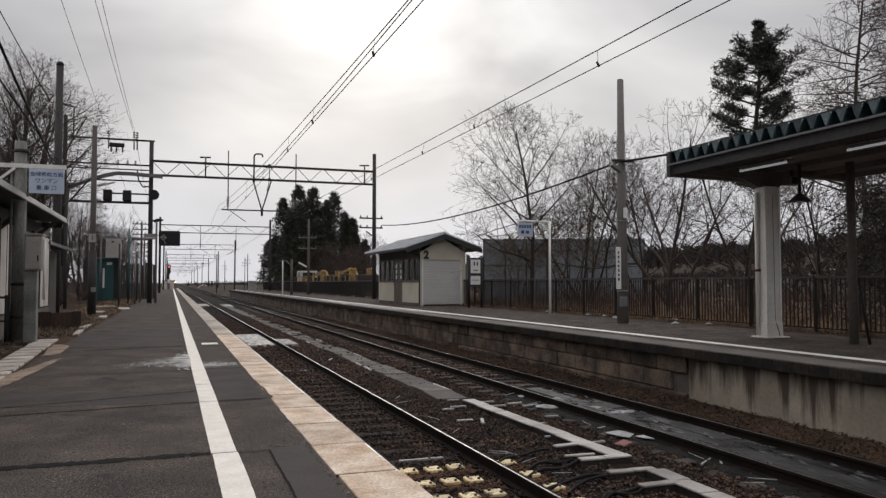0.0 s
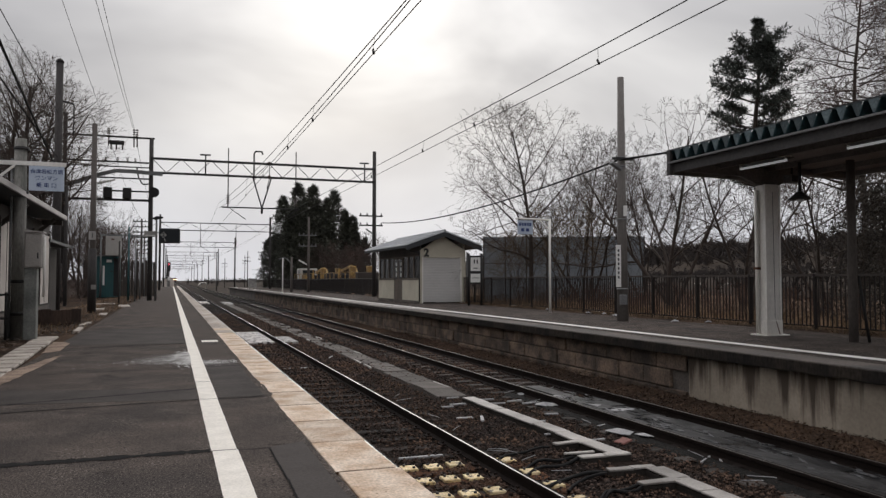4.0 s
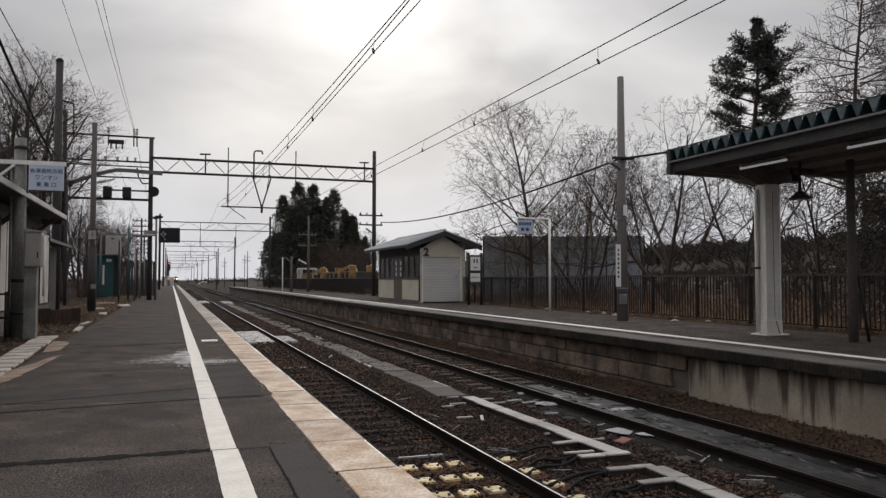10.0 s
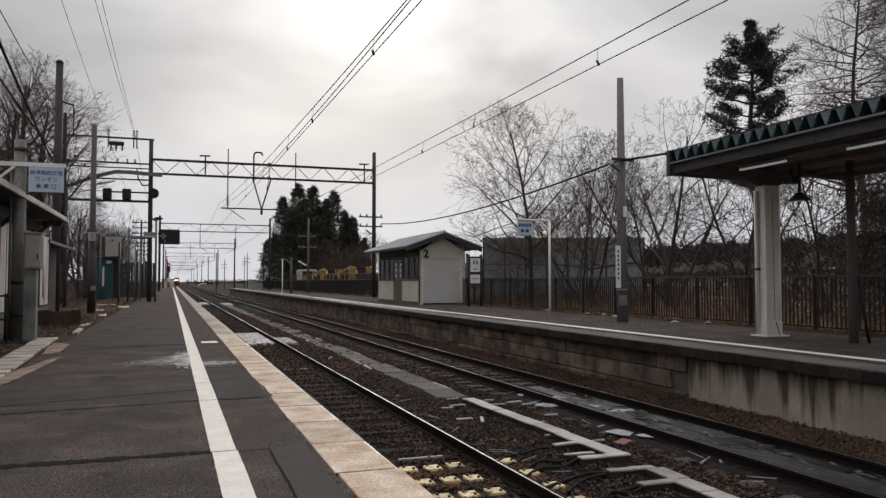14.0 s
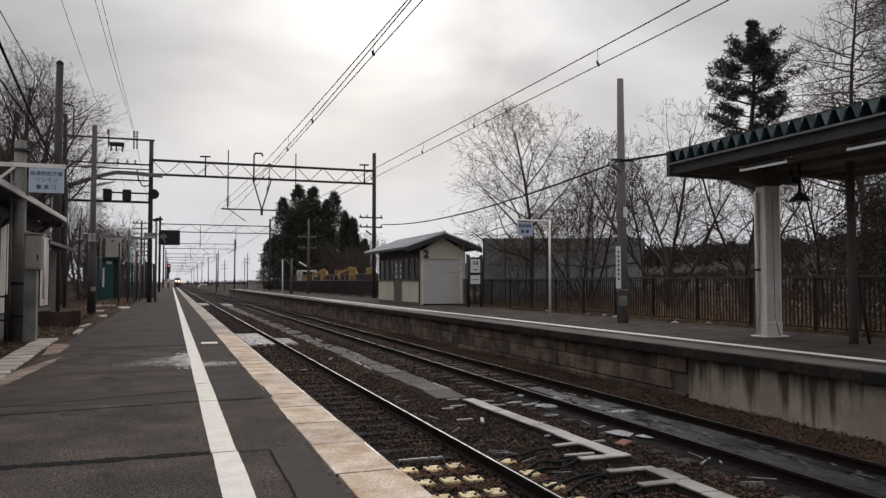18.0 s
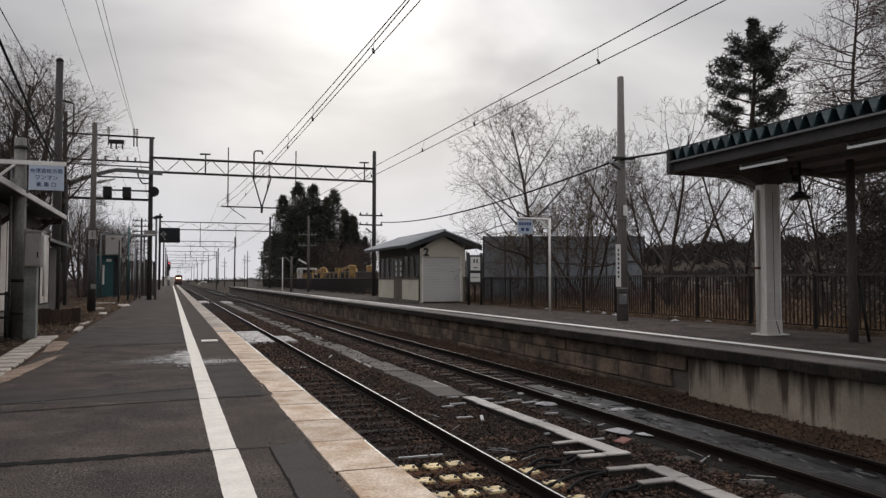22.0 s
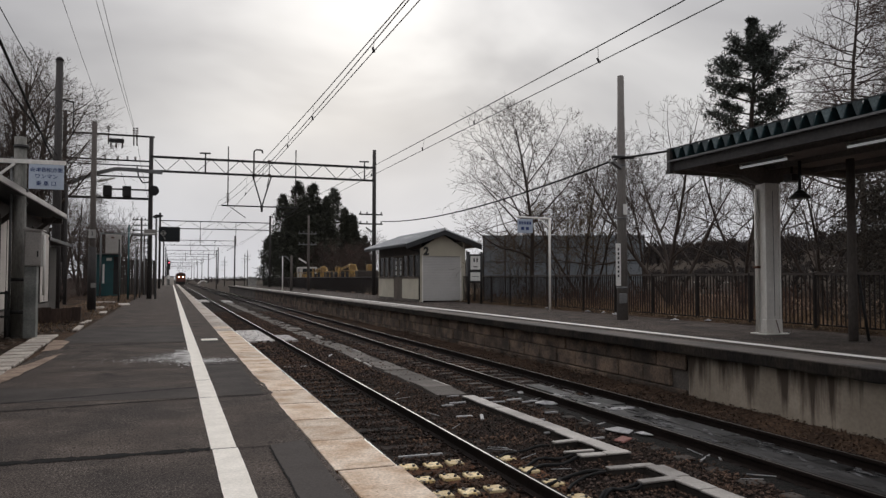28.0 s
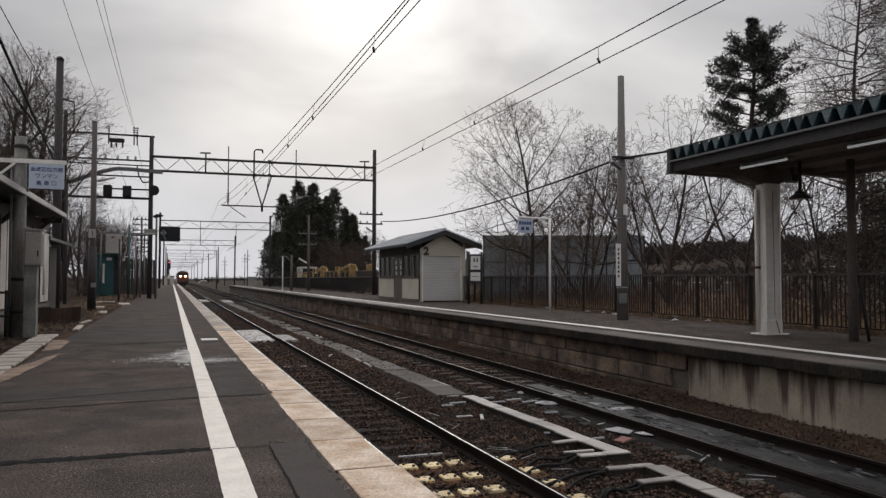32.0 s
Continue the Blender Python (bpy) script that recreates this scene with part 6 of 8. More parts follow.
    part("mark_post", beam(B(), (0.46, -0.133, 3.84), (0.55, -0.133, 3.66), 0.004, 0.05), CABINET, sc)
    part("arm", beam(B(), (0, 0.3, 4.2), (0.2, 0.05, 4.2), 0.06, 0.06), STEEL_DARK, mo)
    part("lamp_head", prism(B(), ((-0.1, 5.0), (0.35, 5.12), (0.4, 5.2), (0.0, 5.25), (-0.25, 5.1)), 0.2, 0.5), STEEL_DARK, mo, "dark lamp head")
    sg = part("plate", box(B(), -0.72, 0.05, 0.2, 0.24, 3.95, 4.3), CABINET, mo, "grey plate")
    part("bar", box(B(), -0.62, -0.05, 0.192, 0.199, 4.02, 4.06), SIGN_PAPER, sg)
    # equipment hung behind, teal hut
    tk = thing("teal_hut", -4.35, 60.0, 0, "small teal steel equipment hut", "hut")
    part("body", bevelled(box(B(), -0.8, 0.75, 0, 1.6, 0.0, 3.0), 0.02), TEAL, tk)
    part("roof", box(B(), -0.9, 0.85, -0.1, 1.7, 3.0, 3.1), STEEL_GREY, tk)
    part("door", box(B(), 0.38, 0.72, -0.02, -0.001, 0.1, 2.85), STEEL_DARK, tk, "dark open doorway panel")
    part("plate", box(B(), -0.1, 0.25, -0.02, -0.001, 2.55, 2.75), SIGN_PAPER, tk)
    part("plate", box(B(), -0.35, -0.22, -0.02, -0.001, 0.9, 2.3), SIGN_PAPER, tk)
    gb = thing("hung_equipment_box", -4.0, 59.5, 0, "grey equipment box hung on a steel portal", "equipment box")
    for x in (-0.8, 2.9):
        part("post", rod(B(), (x, 0, -0.1), (x, 0, 4.6), 0.07, 0.06, 8), STEEL_GREY, gb)
    part("beam", beam(B(), (-0.85, 0, 4.5), (3.0, 0, 4.5), 0.1, 0.12), STEEL_GREY, gb)
    bx = part("box", bevelled(box(B(), -0.48, 0.55, -0.25, 0.2, 3.05, 4.43), 0.02), PALE_BOARD, gb)
    part("label", box(B(), -0.1, 0.1, -0.262, -0.2505, 4.15, 4.25), RED_LOCO, bx)
    for x, y, h in ((-2.7, 45.0, 3.4), (-2.25, 56, 3.4), (-1.95, 62, 3.2), (-2.4, 66, 3.0), (-5.8, 47, 2.2), (-6.6, 52, 2.3), (-2.1, 70, 3.2), (-1.9, 52.5, 3.0)):
        q = thing("fence_post", x, y, 0, "thin weathered post at the platform edge", "post", "edge posts")
        part("shaft", rod(B(), (0, 0, -0.1), (0, 0, h), 0.05, 0.045, 7), POLE_DARK if x < -2.2 else STEEL_GREY, q)
    # old board fence behind the platform
    bf = thing("board_fence", -3.4, 64, 0, "weathered brown board fence behind the platform", "fence")
    for i in range(26):
        rnd = random.Random(i)
        part("board", box(B(), -3.0 + i * 0.2 + 0.01, -2.8 + i * 0.2 - 0.01, 0, 0.03, 0, 2.75 + rnd.uniform(-0.15, 0.1)), DARK_WOOD, bf)
    # scraps of pale gravel and kerb at the platform's back edge
    for x, y, w, d, r in ((-2.15, 40, 0.5, 2.5, 4), (-2.35, 30.5, 0.25, 1.6, 2), (-2.3, 24.0, 0.12, 1.5, -3), (-3.4, 44, 1.2, 1.0, 10), (-2.2, 21.2, 0.14, 1.8, 2), (-3.0, 36, 0.5, 1.0, 0)):
        ob = tagged(part("broken_slab", bevelled(box(B(), -w / 2, w / 2, -d / 2, d / 2, -0.03, 0.03), 0.01), PALE_GROUND), "broken pale slab lying in the soil", "slab", "broken slabs")
        ob.matrix_basis = pose(x, y, 0.0, 0, 0, r)
    # old cables slung past the tall pole
    for a, b2, r in (((-1.47, -6.0, 6.05), (-4.42, 34.0, 5.75), 0.03), ((-3.4, -6.0, 8.25), (-4.42, 34.0, 8.05), 0.013), ((-2.8, -6.0, 6.0), (-4.42, 34.0, 6.25), 0.024)):
        wire("slung_cable", sag(a, b2, 0.15), r, CABLE, "black cable slung from pole to pole", "cable", "station cables")
    # dead leaves
    rng = np.random.default_rng(8)
    n = 2600
    cx = -2.1 - np.abs(rng.normal(0, 1.0, n))
    cy = 8 + 50 * rng.random(n)
    a = rng.uniform(0, 6.28, n)
    s = rng.uniform(0.02, 0.05, n)
    vs, fs = [], []
    for i in range(n):
        if (-3.6 < cx[i] or cy[i] > 27) and not (cx[i] > -2.7 and cy[i] < 19.4):
            k = len(vs)
            for q in range(4):
                vs.append((cx[i] + s[i] * math.cos(a[i] + q * 1.571) * (1.4 if q % 2 else 0.8), cy[i] + s[i] * 1.5 * math.sin(a[i] + q * 1.571), 0.015 + (0.02 if q == 1 else 0) + 0.01 * (cx[i] < -2.4)))
            fs.append((k, k + 1, k + 2, k + 3))
    tagged(new("dead_leaves", raw_mesh("dead_leaves", vs, fs, material("dead_leaf", (0.095, 0.060, 0.038), 0.9, var=0.3, big=3, fine=30, bump=0, island=0.5))), "scattered dead brown leaves on the soil", "leaves", kind="stuff")


left_side()


# ---- further off along the line ----
def far_things():
    for x, y, top, arms in ((11.9, 70, 7.1, True), (10.35, 70, 3.4, False), (13.5, 120, 7.2, True), (19.3, 210, 9.0, True), (15.3, 240, 8.0, True), (23, 260, 9.5, True), (9.4, 175, 7.5, False)):
        q = thing("telegraph_pole", x, y, 0, "grey timber telegraph pole with cross arms" if arms else "plain grey concrete post", "pole", "telegraph poles")
        base = ground_z(x, y) if y > 122 else P2
        part("shaft", rod(B(), (0, 0, base - 0.1), (0, 0, top), 0.13, 0.09, 9), POLE_CONCRETE if y < 80 else POLE_DARK, q)
        if arms:
            for z in (top - 1.7, top - 2.7):
                bm = beam(B(), (-0.95, 0, z), (0.75, 0, z), 0.08, 0.09)
                for dx in (-0.85, -0.45, 0.3, 0.65):
                    rod(bm, (dx, 0, z + 0.05), (dx, 0, z + 0.22), 0.045, 0.03, 6)
                part("cross_arm", bm, STEEL_GREY if y < 80 else STEEL_DARK, q)
            part("lamp_head", beam(B(), (-0.9, -0.1, top - 4.0), (-0.2, -0.1, top - 4.4), 0.25, 0.12), WHITE_STEEL, q)
    for x, y, top in ((-3.35, 95, 8.4), (-3.9, 122, 8.0)):
        q = thing("telegraph_pole", x, y, 0, "dark timber telegraph pole crowded with cross arms", "pole", "telegraph poles")
        part("shaft", rod(B(), (0, 0, -1.0), (0, 0, top), 0.14, 0.1, 9), POLE_DARK, q)
        for k in range(5):
            z = top - 0.3 - k * 0.62
            bm = beam(B(), (-1.0, 0, z), (0.9, 0, z), 0.09, 0.1)
            for dx in (-0.9, -0.5, 0.4, 0.8):
                rod(bm, (dx, 0, z + 0.05), (dx, 0, z + 0.26), 0.06, 0.04, 6)
            part("cross_arm", bm, STEEL_DARK, q)
    gate = thing("crossing_gate", 9.2, 250, ground_z(9.2, 250), "white bent pipe gate beside the distant track", "gate")
    bm = B()
    pts = [(-1.35, 0, 0.75), (-0.6, 0, 1.45), (0.1, 0, 1.7), (1.35, 0, 1.5)]
    for a, b in zip(pts, pts[1:]):
        rod(bm, a, b, 0.12, seg=6)
    part("bar", bm, WHITE_STEEL, gate)
    for x, h in ((-0.6, 1.45), (1.2, 1.5)):
        part("post", rod(B(), (x, 0, -0.2), (x, 0, h), 0.08, seg=6), STEEL_GREY, gate)
    lp = thing("platform_lamp", 9.55, 70, P2, "thin white platform lamp post with a bent arm", "street lamp")
    part("post", rod(B(), (0, 0, 0), (0, 0, 3.15), 0.055, 0.05, 8), WHITE_STEEL, lp)
    bm = B()
    pts = [(-0.35, 0, 3.0), (0, 0, 3.15), (0.35, 0, 3.1), (0.8, 0, 2.55), (1.0, 0, 2.3)]
    for a, b in zip(pts, pts[1:]):
        rod(bm, a, b, 0.045, seg=6)
    part("arm", bm, STEEL_GREY, lp)
    # colour light signal with a red aspect
    sg = thing("railway_signal", -0.42, 150, 0, "colour light signal on a mast showing red", "signal")
    part("mast", rod(B(), (0, 0, -0.1), (0, 0, 4.2), 0.09, 0.08, 8), STEEL_GREY, sg)
    hd = part("head", bevelled(box(B(), -0.25, 0.25, -0.12, 0.12, 2.9, 4.6), 0.08), STEEL_DARK, sg)
    for z, mat in ((4.2, RED_LAMP), (3.75, RUBBER), (3.3, RUBBER)):
        part("lamp", rod(B(), (0, -0.14, z), (0, -0.121, z), 0.10, seg=12), mat, hd)
    part("plate", box(B(), -0.25, 0.25, -0.1, -0.05, 1.2, 1.9), SIGN_PAPER, sg)
    bd = thing("buffer_cabin", -0.55, 158, 0, "pale concrete relay cabin at the platform end", "cabin")
    part("body", bevelled(box(B(), -1.15, 1.05, -1, 1, -0.2, 1.55), 0.03), DOOR_PALE, bd)
    part("roof", box(B(), -1.25, 1.15, -1.15, 1.15, 1.55, 1.7), STEEL_GREY, bd)
    part("door", box(B(), -0.3, 0.3, -1.02, -1.001, 0.0, 1.4), CABINET, bd)
    tm = thing("relay_cabinet", 24.5, 250, ground_z(24.5, 250), "distant grey roadside shed", "shed")
    part("body", box(B(), -1.2, 1.2, -1.2, 1.2, -0.2, 2.6), CABINET, tm)
    part("roof", box(B(), -1.35, 1.35, -1.35, 1.35, 2.6, 2.8), STEEL_GREY, tm)
    # yellow track machines on the siding behind the fence
    for k, (y, kind) in enumerate(((62, "a"), (68.5, "b"), (75, "a"), (81.5, "b"), (88, "c"))):
        m = thing("track_machine", 15.0, y, -0.3, "yellow railway track maintenance machine on a siding", "rail vehicle", "track machines")
        part("frame", bevelled(box(B(), -1.2, 1.2, -2.9, 2.9, 0.85, 1.15), 0.03), STEEL_DARK, m)
        for wy in (-1.9, 1.9):
            for s in (-0.6, 0.6):
                part("wheel", rod(B(), (s - 0.06, wy, 0.42), (s + 0.06, wy, 0.42), 0.42, seg=16), STEEL_DARK, m)
        part("deck", box(B(), -1.25, 1.25, -2.9, 2.9, 1.151, 1.40), STEEL_DARK, m)
        for yy in (-2.7, -0.9, 0.9, 2.7):
            part("handrail_post", box(B(), -1.24, -1.19, yy - 0.03, yy + 0.03, 1.4, 2.25), YELLOW_MACHINE, m)
        part("handrail", box(B(), -1.24, -1.19, -2.7, 2.7, 2.2, 2.26), YELLOW_MACHINE, m)
        if kind == "a":
            part("engine_hood", bevelled(box(B(), -0.9, 0.9, -2.4, -1.0, 1.401, 2.2), 0.06), DARK_WOOD, m, "dark engine hood")
            part("work_head", bevelled(box(B(), -1.0, -0.5, -0.2, 0.5, 1.401, 2.75), 0.05), YELLOW_MACHINE, m)
            part("work_head", bevelled(box(B(), 0.5, 1.0, -0.2, 0.5, 1.401, 2.75), 0.05), YELLOW_MACHINE, m)
            part("boom", beam(B(), (0, 0.9, 1.5), (0, 2.6, 2.6), 0.22, 0.28), YELLOW_MACHINE, m)
            part("hose_rack", box(B(), -0.8, 0.8, 1.2, 1.5, 1.401, 2.0), STEEL_DARK, m)
        elif kind == "b":
            part("crane_post", rod(B(), (0.3, -1.2, 1.4), (0.3, -1.2, 2.9), 0.18, seg=10), YELLOW_MACHINE, m)
            part("crane_arm", beam(B(), (0.3, -1.2, 2.8), (0.0, 1.8, 2.4), 0.2, 0.24), YELLOW_MACHINE, m)
            part("winch", bevelled(box(B(), -0.7, 0.7, 1.2, 2.3, 1.401, 2.1), 0.05), STEEL_DARK, m)
            part("stanchion", box(B(), -1.1, -1.0, -2.4, -2.25, 1.401, 2.6), YELLOW_MACHINE, m)
        else:
            cab = part("cab", bevelled(box(B(), -1.1, 0.9, -0.6, 1.9, 1.401, 2.9), 0.08), PALE_BOARD, m, "pale driver's cab")
            part("window", box(B(), -1.112, -1.1, -0.3, 0.7, 2.1, 2.7), GLASS_DARK, cab)
            part("window", box(B(), -0.8, 0.6, -0.612, -0.6, 2.1, 2.7), GLASS_DARK, cab)
            part("engine_hood", bevelled(box(B(), -0.9, 0.9, -2.6, -0.7, 1.401, 2.1), 0.05), YELLOW_MACHINE, m)
    # sheet barrier behind the trees
    br = thing("sheet_barrier", 22.2, 40.0, 0, "tall slate grey sheet steel barrier on posts", "barrier")
    for i in range(8):
        part("panel", box(B(), -5.4 + i * 1.35 + 0.02, -4.05 + i * 1.35 - 0.02, 0, 0.05, 0, 3.75 + 0.03 * i), BARRIER, br)
    for i in range(9):
        part("post", box(B(), -5.43 + i * 1.35, -5.37 + i * 1.35, -0.05, 0.0, -0.2, 3.76 + 0.03 * i), STEEL_DARK, br)
    for z in (1.3, 2.2, 3.1):
        part("rail", box(B(), -5.4, 5.4, -0.03, -0.002, z, z + 0.03), STEEL_DARK, br)


far_things()


# ---- trees ----
class Limbs:
    """Gathers tapered limbs; thick ones and thin ones apart."""

    def __init__(self):
        self.v, self.f = ([], []), ([], [])

    def tube(self, thick, pts, radii, seg):
        v, f = self.v[thick], self.f[thick]
        base = len(v)
        for i, (p, r) in enumerate(zip(pts, radii)):
            d = (pts[min(i + 1, len(pts) - 1)] - pts[max(i - 1, 0)]).normalized()
            u = d.orthogonal().normalized()
            w = d.cross(u)
            for k in range(seg):
                a = 2 * math.pi * k / seg
                v.append(tuple(p + r * (math.cos(a) * u + math.sin(a) * w)))
        for i in range(len(pts) - 1):
            for k in range(seg):
                a, b = base + i * seg + k, base + i * seg + (k + 1) % seg
                f.append((a, b, b + seg, a + seg))


STEPS, WANDER, TROPISM = (7, 6, 4, 3, 2), (0.06, 0.095, 0.105, 0.10, 0.10), (0.03, 0.06, 0.04, 0.02, 0.0)


def grow(limbs, rnd, p, d, length, r, level, deepest, up, spread, kids, first=0.28):
    """A limb that wanders and turns to the light, with side shoots that open wider near its foot."""
    n, wander = STEPS[level], WANDER[level]
    pts, radii, dirs = [p.copy()], [r], [d.copy()]
    for i in range(n):
        d = (d + Vector((rnd.gauss(0, wander), rnd.gauss(0, wander), rnd.gauss(0, wander) + up * TROPISM[level]))).normalized()
        p = p + d * length / n
        pts.append(p.copy())
        dirs.append(d.copy())
        radii.append(max(0.004, r * (1 - 0.75 * (i + 1) / n)))
    limbs.tube(1 if level < 2 else 0, pts, radii, 6 if level == 0 else 5 if level == 1 else 3)
    if level == deepest:
        return
    count = kids[level]
    low = first if level == 0 else 0.16
    turn = rnd.uniform(0, 6.283)
    for k in range(count):
        t = min(0.98, low + (1 - low) * (k + 0.5 + rnd.uniform(-0.4, 0.4)) / count)
        i = min(int(t * n), n - 1)
        q, along = pts[i].lerp(pts[i + 1], t * n - i), dirs[i + 1]
        u = along.orthogonal().normalized()
        turn += 2.4 + rnd.uniform(-0.5, 0.5)
        side = u * math.cos(turn) + along.cross(u) * math.sin(turn)
        ang = spread * (1.3 - 0.6 * t) * rnd.uniform(0.85, 1.15)
        nd = (along * math.cos(ang) + side * math.sin(ang)).normalized()
        ln = length * ((0.50 * (1 - t) ** 0.7 + 0.16) if level == 0 else (0.62 * (1 - t) + 0.24)) * rnd.uniform(0.75, 1.2)
        rr = max(0.0085, (radii[i] + (radii[i + 1] - radii[i]) * (t * n - i)) * rnd.uniform(0.42, 0.65))
        grow(limbs, rnd, q, nd, ln, rr, level + 1, deepest, up, spread, kids)


def bare_tree(name, seed, height, stems, spread, kids, label, r=0.13, deepest=4, up=1.0, twig=None, first=0.28):
    rnd = random.Random(seed)
    limbs = Limbs()
    for s in range(stems):
        lean = Vector((rnd.gauss(0, 0.04), rnd.gauss(0, 0.04), 1)).normalized()
        if stems > 1:
            a, open_by = 6.283 * (s + rnd.uniform(-0.25, 0.25)) / stems, rnd.uniform(0.15, 0.55)
            lean = Vector((open_by * math.cos(a), open_by * math.sin(a), 1)).normalized()
        grow(limbs, rnd, Vector((rnd.gauss(0, 0.1), rnd.gauss(0, 0.1), -0.2)), lean, height * rnd.uniform(0.72, 0.9), r / math.sqrt(stems) * 1.2, 0, deepest, up, spread, kids, first)
    t = thing(name, 0, 0, 0, label, "tree", "bare trees")
    part("trunk", raw_mesh("trunk", limbs.v[1], limbs.f[1], BARK, True), None, t)
    part("crown", raw_mesh("crown", limbs.v[0], limbs.f[0], twig or TWIG), None, t, "fine bare twigs")
    return t


def larch(seed, height, label):
    rnd = random.Random(seed)
    limbs = Limbs()
    trunk = [Vector((0.1 * math.sin(i * 0.7), 0.1 * math.cos(i * 0.9), height * i / 12)) for i in range(13)]
    limbs.tube(1, trunk, [0.13 * (1 - 0.9 * i / 12) for i in range(13)], 7)
    for i in range(76):
        t = 0.30 + 0.68 * i / 76
        z = height * t
        a = rnd.uniform(0, 6.283)
        ln = (1 - t) * height * 0.36 + 0.5
        d = Vector((math.cos(a), math.sin(a), rnd.uniform(-0.15, 0.40)))
        grow(limbs, rnd, Vector((0, 0, z)), d.normalized(), ln * rnd.uniform(0.7, 1.15), 0.048 * (1 - t) + 0.014, 1, 3, 0.15, 0.85, (0, 10, 4))
    t = thing("larch", 0, 0, 0, label, "tree", "bare trees")
    part("trunk", raw_mesh("trunk", limbs.v[1], limbs.f[1], BARK, True), None, t)
    part("crown", raw_mesh("crown", limbs.v[0], limbs.f[0], TWIG_RED), None, t, "drooping leafless twigs")
    return t


def needles(rng, centres, per, size, radius, flat=0.6):
    """Small pointed leaf tufts round the centres."""
    n = len(centres) * per
    c = np.repeat(np.asarray(centres), per, 0)
    off = rng.normal(0, 1, (n, 3)) * np.asarray(radius).reshape(-1, 1).repeat(per, 0) * 0.5
    off[:, 2] *= flat
    p = c + off
    d = off / (np.linalg.norm(off, axis=1, keepdims=True) + 1e-6) + rng.normal(0, 0.5, (n, 3))
    d[:, 2] += 0.15
    d /= np.linalg.norm(d, axis=1, keepdims=True)
    s = np.cross(d, rng.normal(0, 1, (n, 3)))
    s /= np.linalg.norm(s, axis=1, keepdims=True) + 1e-6
    ln = size * rng.uniform(0.6, 1.5, (n, 1))
    v = np.stack((p - s * ln * 0.22, p + d * ln * 0.45 + s * ln * 0.25, p + d * ln, p + s * ln * 0.2), 1).reshape(-1, 3)
    f = np.arange(n * 4).reshape(-1, 4)
    return v.tolist(), f.tolist()


def cedar(seed, height, width, label, per=18, size=0.38, spread=1.0, mat=None):
    rng = np.random.default_rng(seed)
    cs, rs = [], []
    # several leaders side by side give the ragged outline
    tops = [(0.0, 0.0, 1.0, 1.0)] + [(rng.normal(0, 0.5) * width, rng.normal(0, 0.5) * width, rng.uniform(0.55, 0.93), rng.uniform(0.55, 0.85)) for _ in range(5)]
    for lx, ly, hh, ww in tops:
        for i in range(int(390 * hh)):
            t = rng.random() ** 0.75
            z = height * hh * (0.05 + 0.94 * t)
            prof = width * ww * ((1 - t) ** 0.6) * rng.uniform(0.55, 1.25) + 0.05
            a = rng.uniform(0, 6.283)
            r = prof * math.sqrt(rng.uniform(0.2, 1.0))
            cs.append((lx + r * math.cos(a), ly + r * math.sin(a), z))
            rs.append(rng.uniform(0.5, 1.0) * (0.24 + 0.55 * (1 - t)) * spread)
    v, f = needles(rng, cs, per, size, rs, 1.15)
    t = thing("cedar", 0, 0, 0, label, "tree", "cedars")
    part("trunk", rod(B(), (0, 0, -0.3), (0, 0, height * 0.9), 0.28, 0.05, 9), BARK, t)
    part("crown", raw_mesh("crown", v, f, mat or CEDAR), None, t, "dense dark crown")
    return t


def pine(seed, height, label):
    rng = np.random.default_rng(seed)
    rnd = random.Random(seed)
    limbs = Limbs()
    trunk = [Vector((0.12 * math.sin(i * 0.6), 0.1 * math.cos(i), height * i / 12)) for i in range(13)]
    limbs.tube(1, trunk, [0.19 * (1 - 0.88 * i / 12) for i in range(13)], 8)
    cs, rs = [], []
    # thin leader on top, then long upturned arms that carry their needles at the ends
    whorls = ((0.12, 0.16), (0.3, 0.2), (0.5, 0.26), (0.72, 0.34), (0.95, 0.45), (1.3, 1.45), (1.6, 1.1), (1.95, 1.7), (2.35, 1.75), (2.8, 1.95), (3.2, 2.0), (3.7, 1.9), (4.2, 2.1), (4.9, 2.1), (5.6, 2.0), (6.4, 1.9))
    for w, (down, reach) in enumerate(whorls):
        t = 1 - down / height
        count = 2 if down < 1.2 else 5
        for k in range(count):
            a = 6.283 * k / count + w * 1.3 + rnd.uniform(-0.4, 0.4)
            ln = reach * rnd.uniform(0.5, 1.0)
            d = Vector((math.cos(a), math.sin(a), rnd.uniform(0.05, 0.3))).normalized()
            pts = [Vector((0, 0, height * t))]
            for j in range(6):
                d = (d + Vector((rnd.gauss(0, 0.1), rnd.gauss(0, 0.1), 0.07))).normalized()
                pts.append(pts[-1] + d * ln / 6)
            limbs.tube(1, pts, [0.045 * (1 - t) + 0.02 - 0.003 * j for j in range(7)], 5)
            across = Vector((-d.y, d.x, 0)).normalized()
            for j in range(3, 7):
                for q in range(1 if down < 1.2 else 2):
                    c = pts[j] + (across * rnd.gauss(0, 0.16) * ln / 1.5 + Vector((0, 0, rnd.uniform(-0.02, 0.16)))) * (0.25 if down < 1.2 else 1.0)
                    cs.append(tuple(c))
                    rs.append(rnd.uniform(0.15, 0.26) * (1.0 if down > 1.2 else 0.30))
    cs.append((0, 0, height))
    rs.append(0.1)
    v, f = needles(rng, cs, 58, 0.13, rs, 0.62)
    t = thing("pine", 0, 0, 0, label, "tree", "conifers")
    part("trunk", raw_mesh("trunk", limbs.v[1], limbs.f[1], BARK, True), None, t)
    part("crown", raw_mesh("crown", v, f, PINE), None, t, "dark green needle clumps with gaps")
    return t


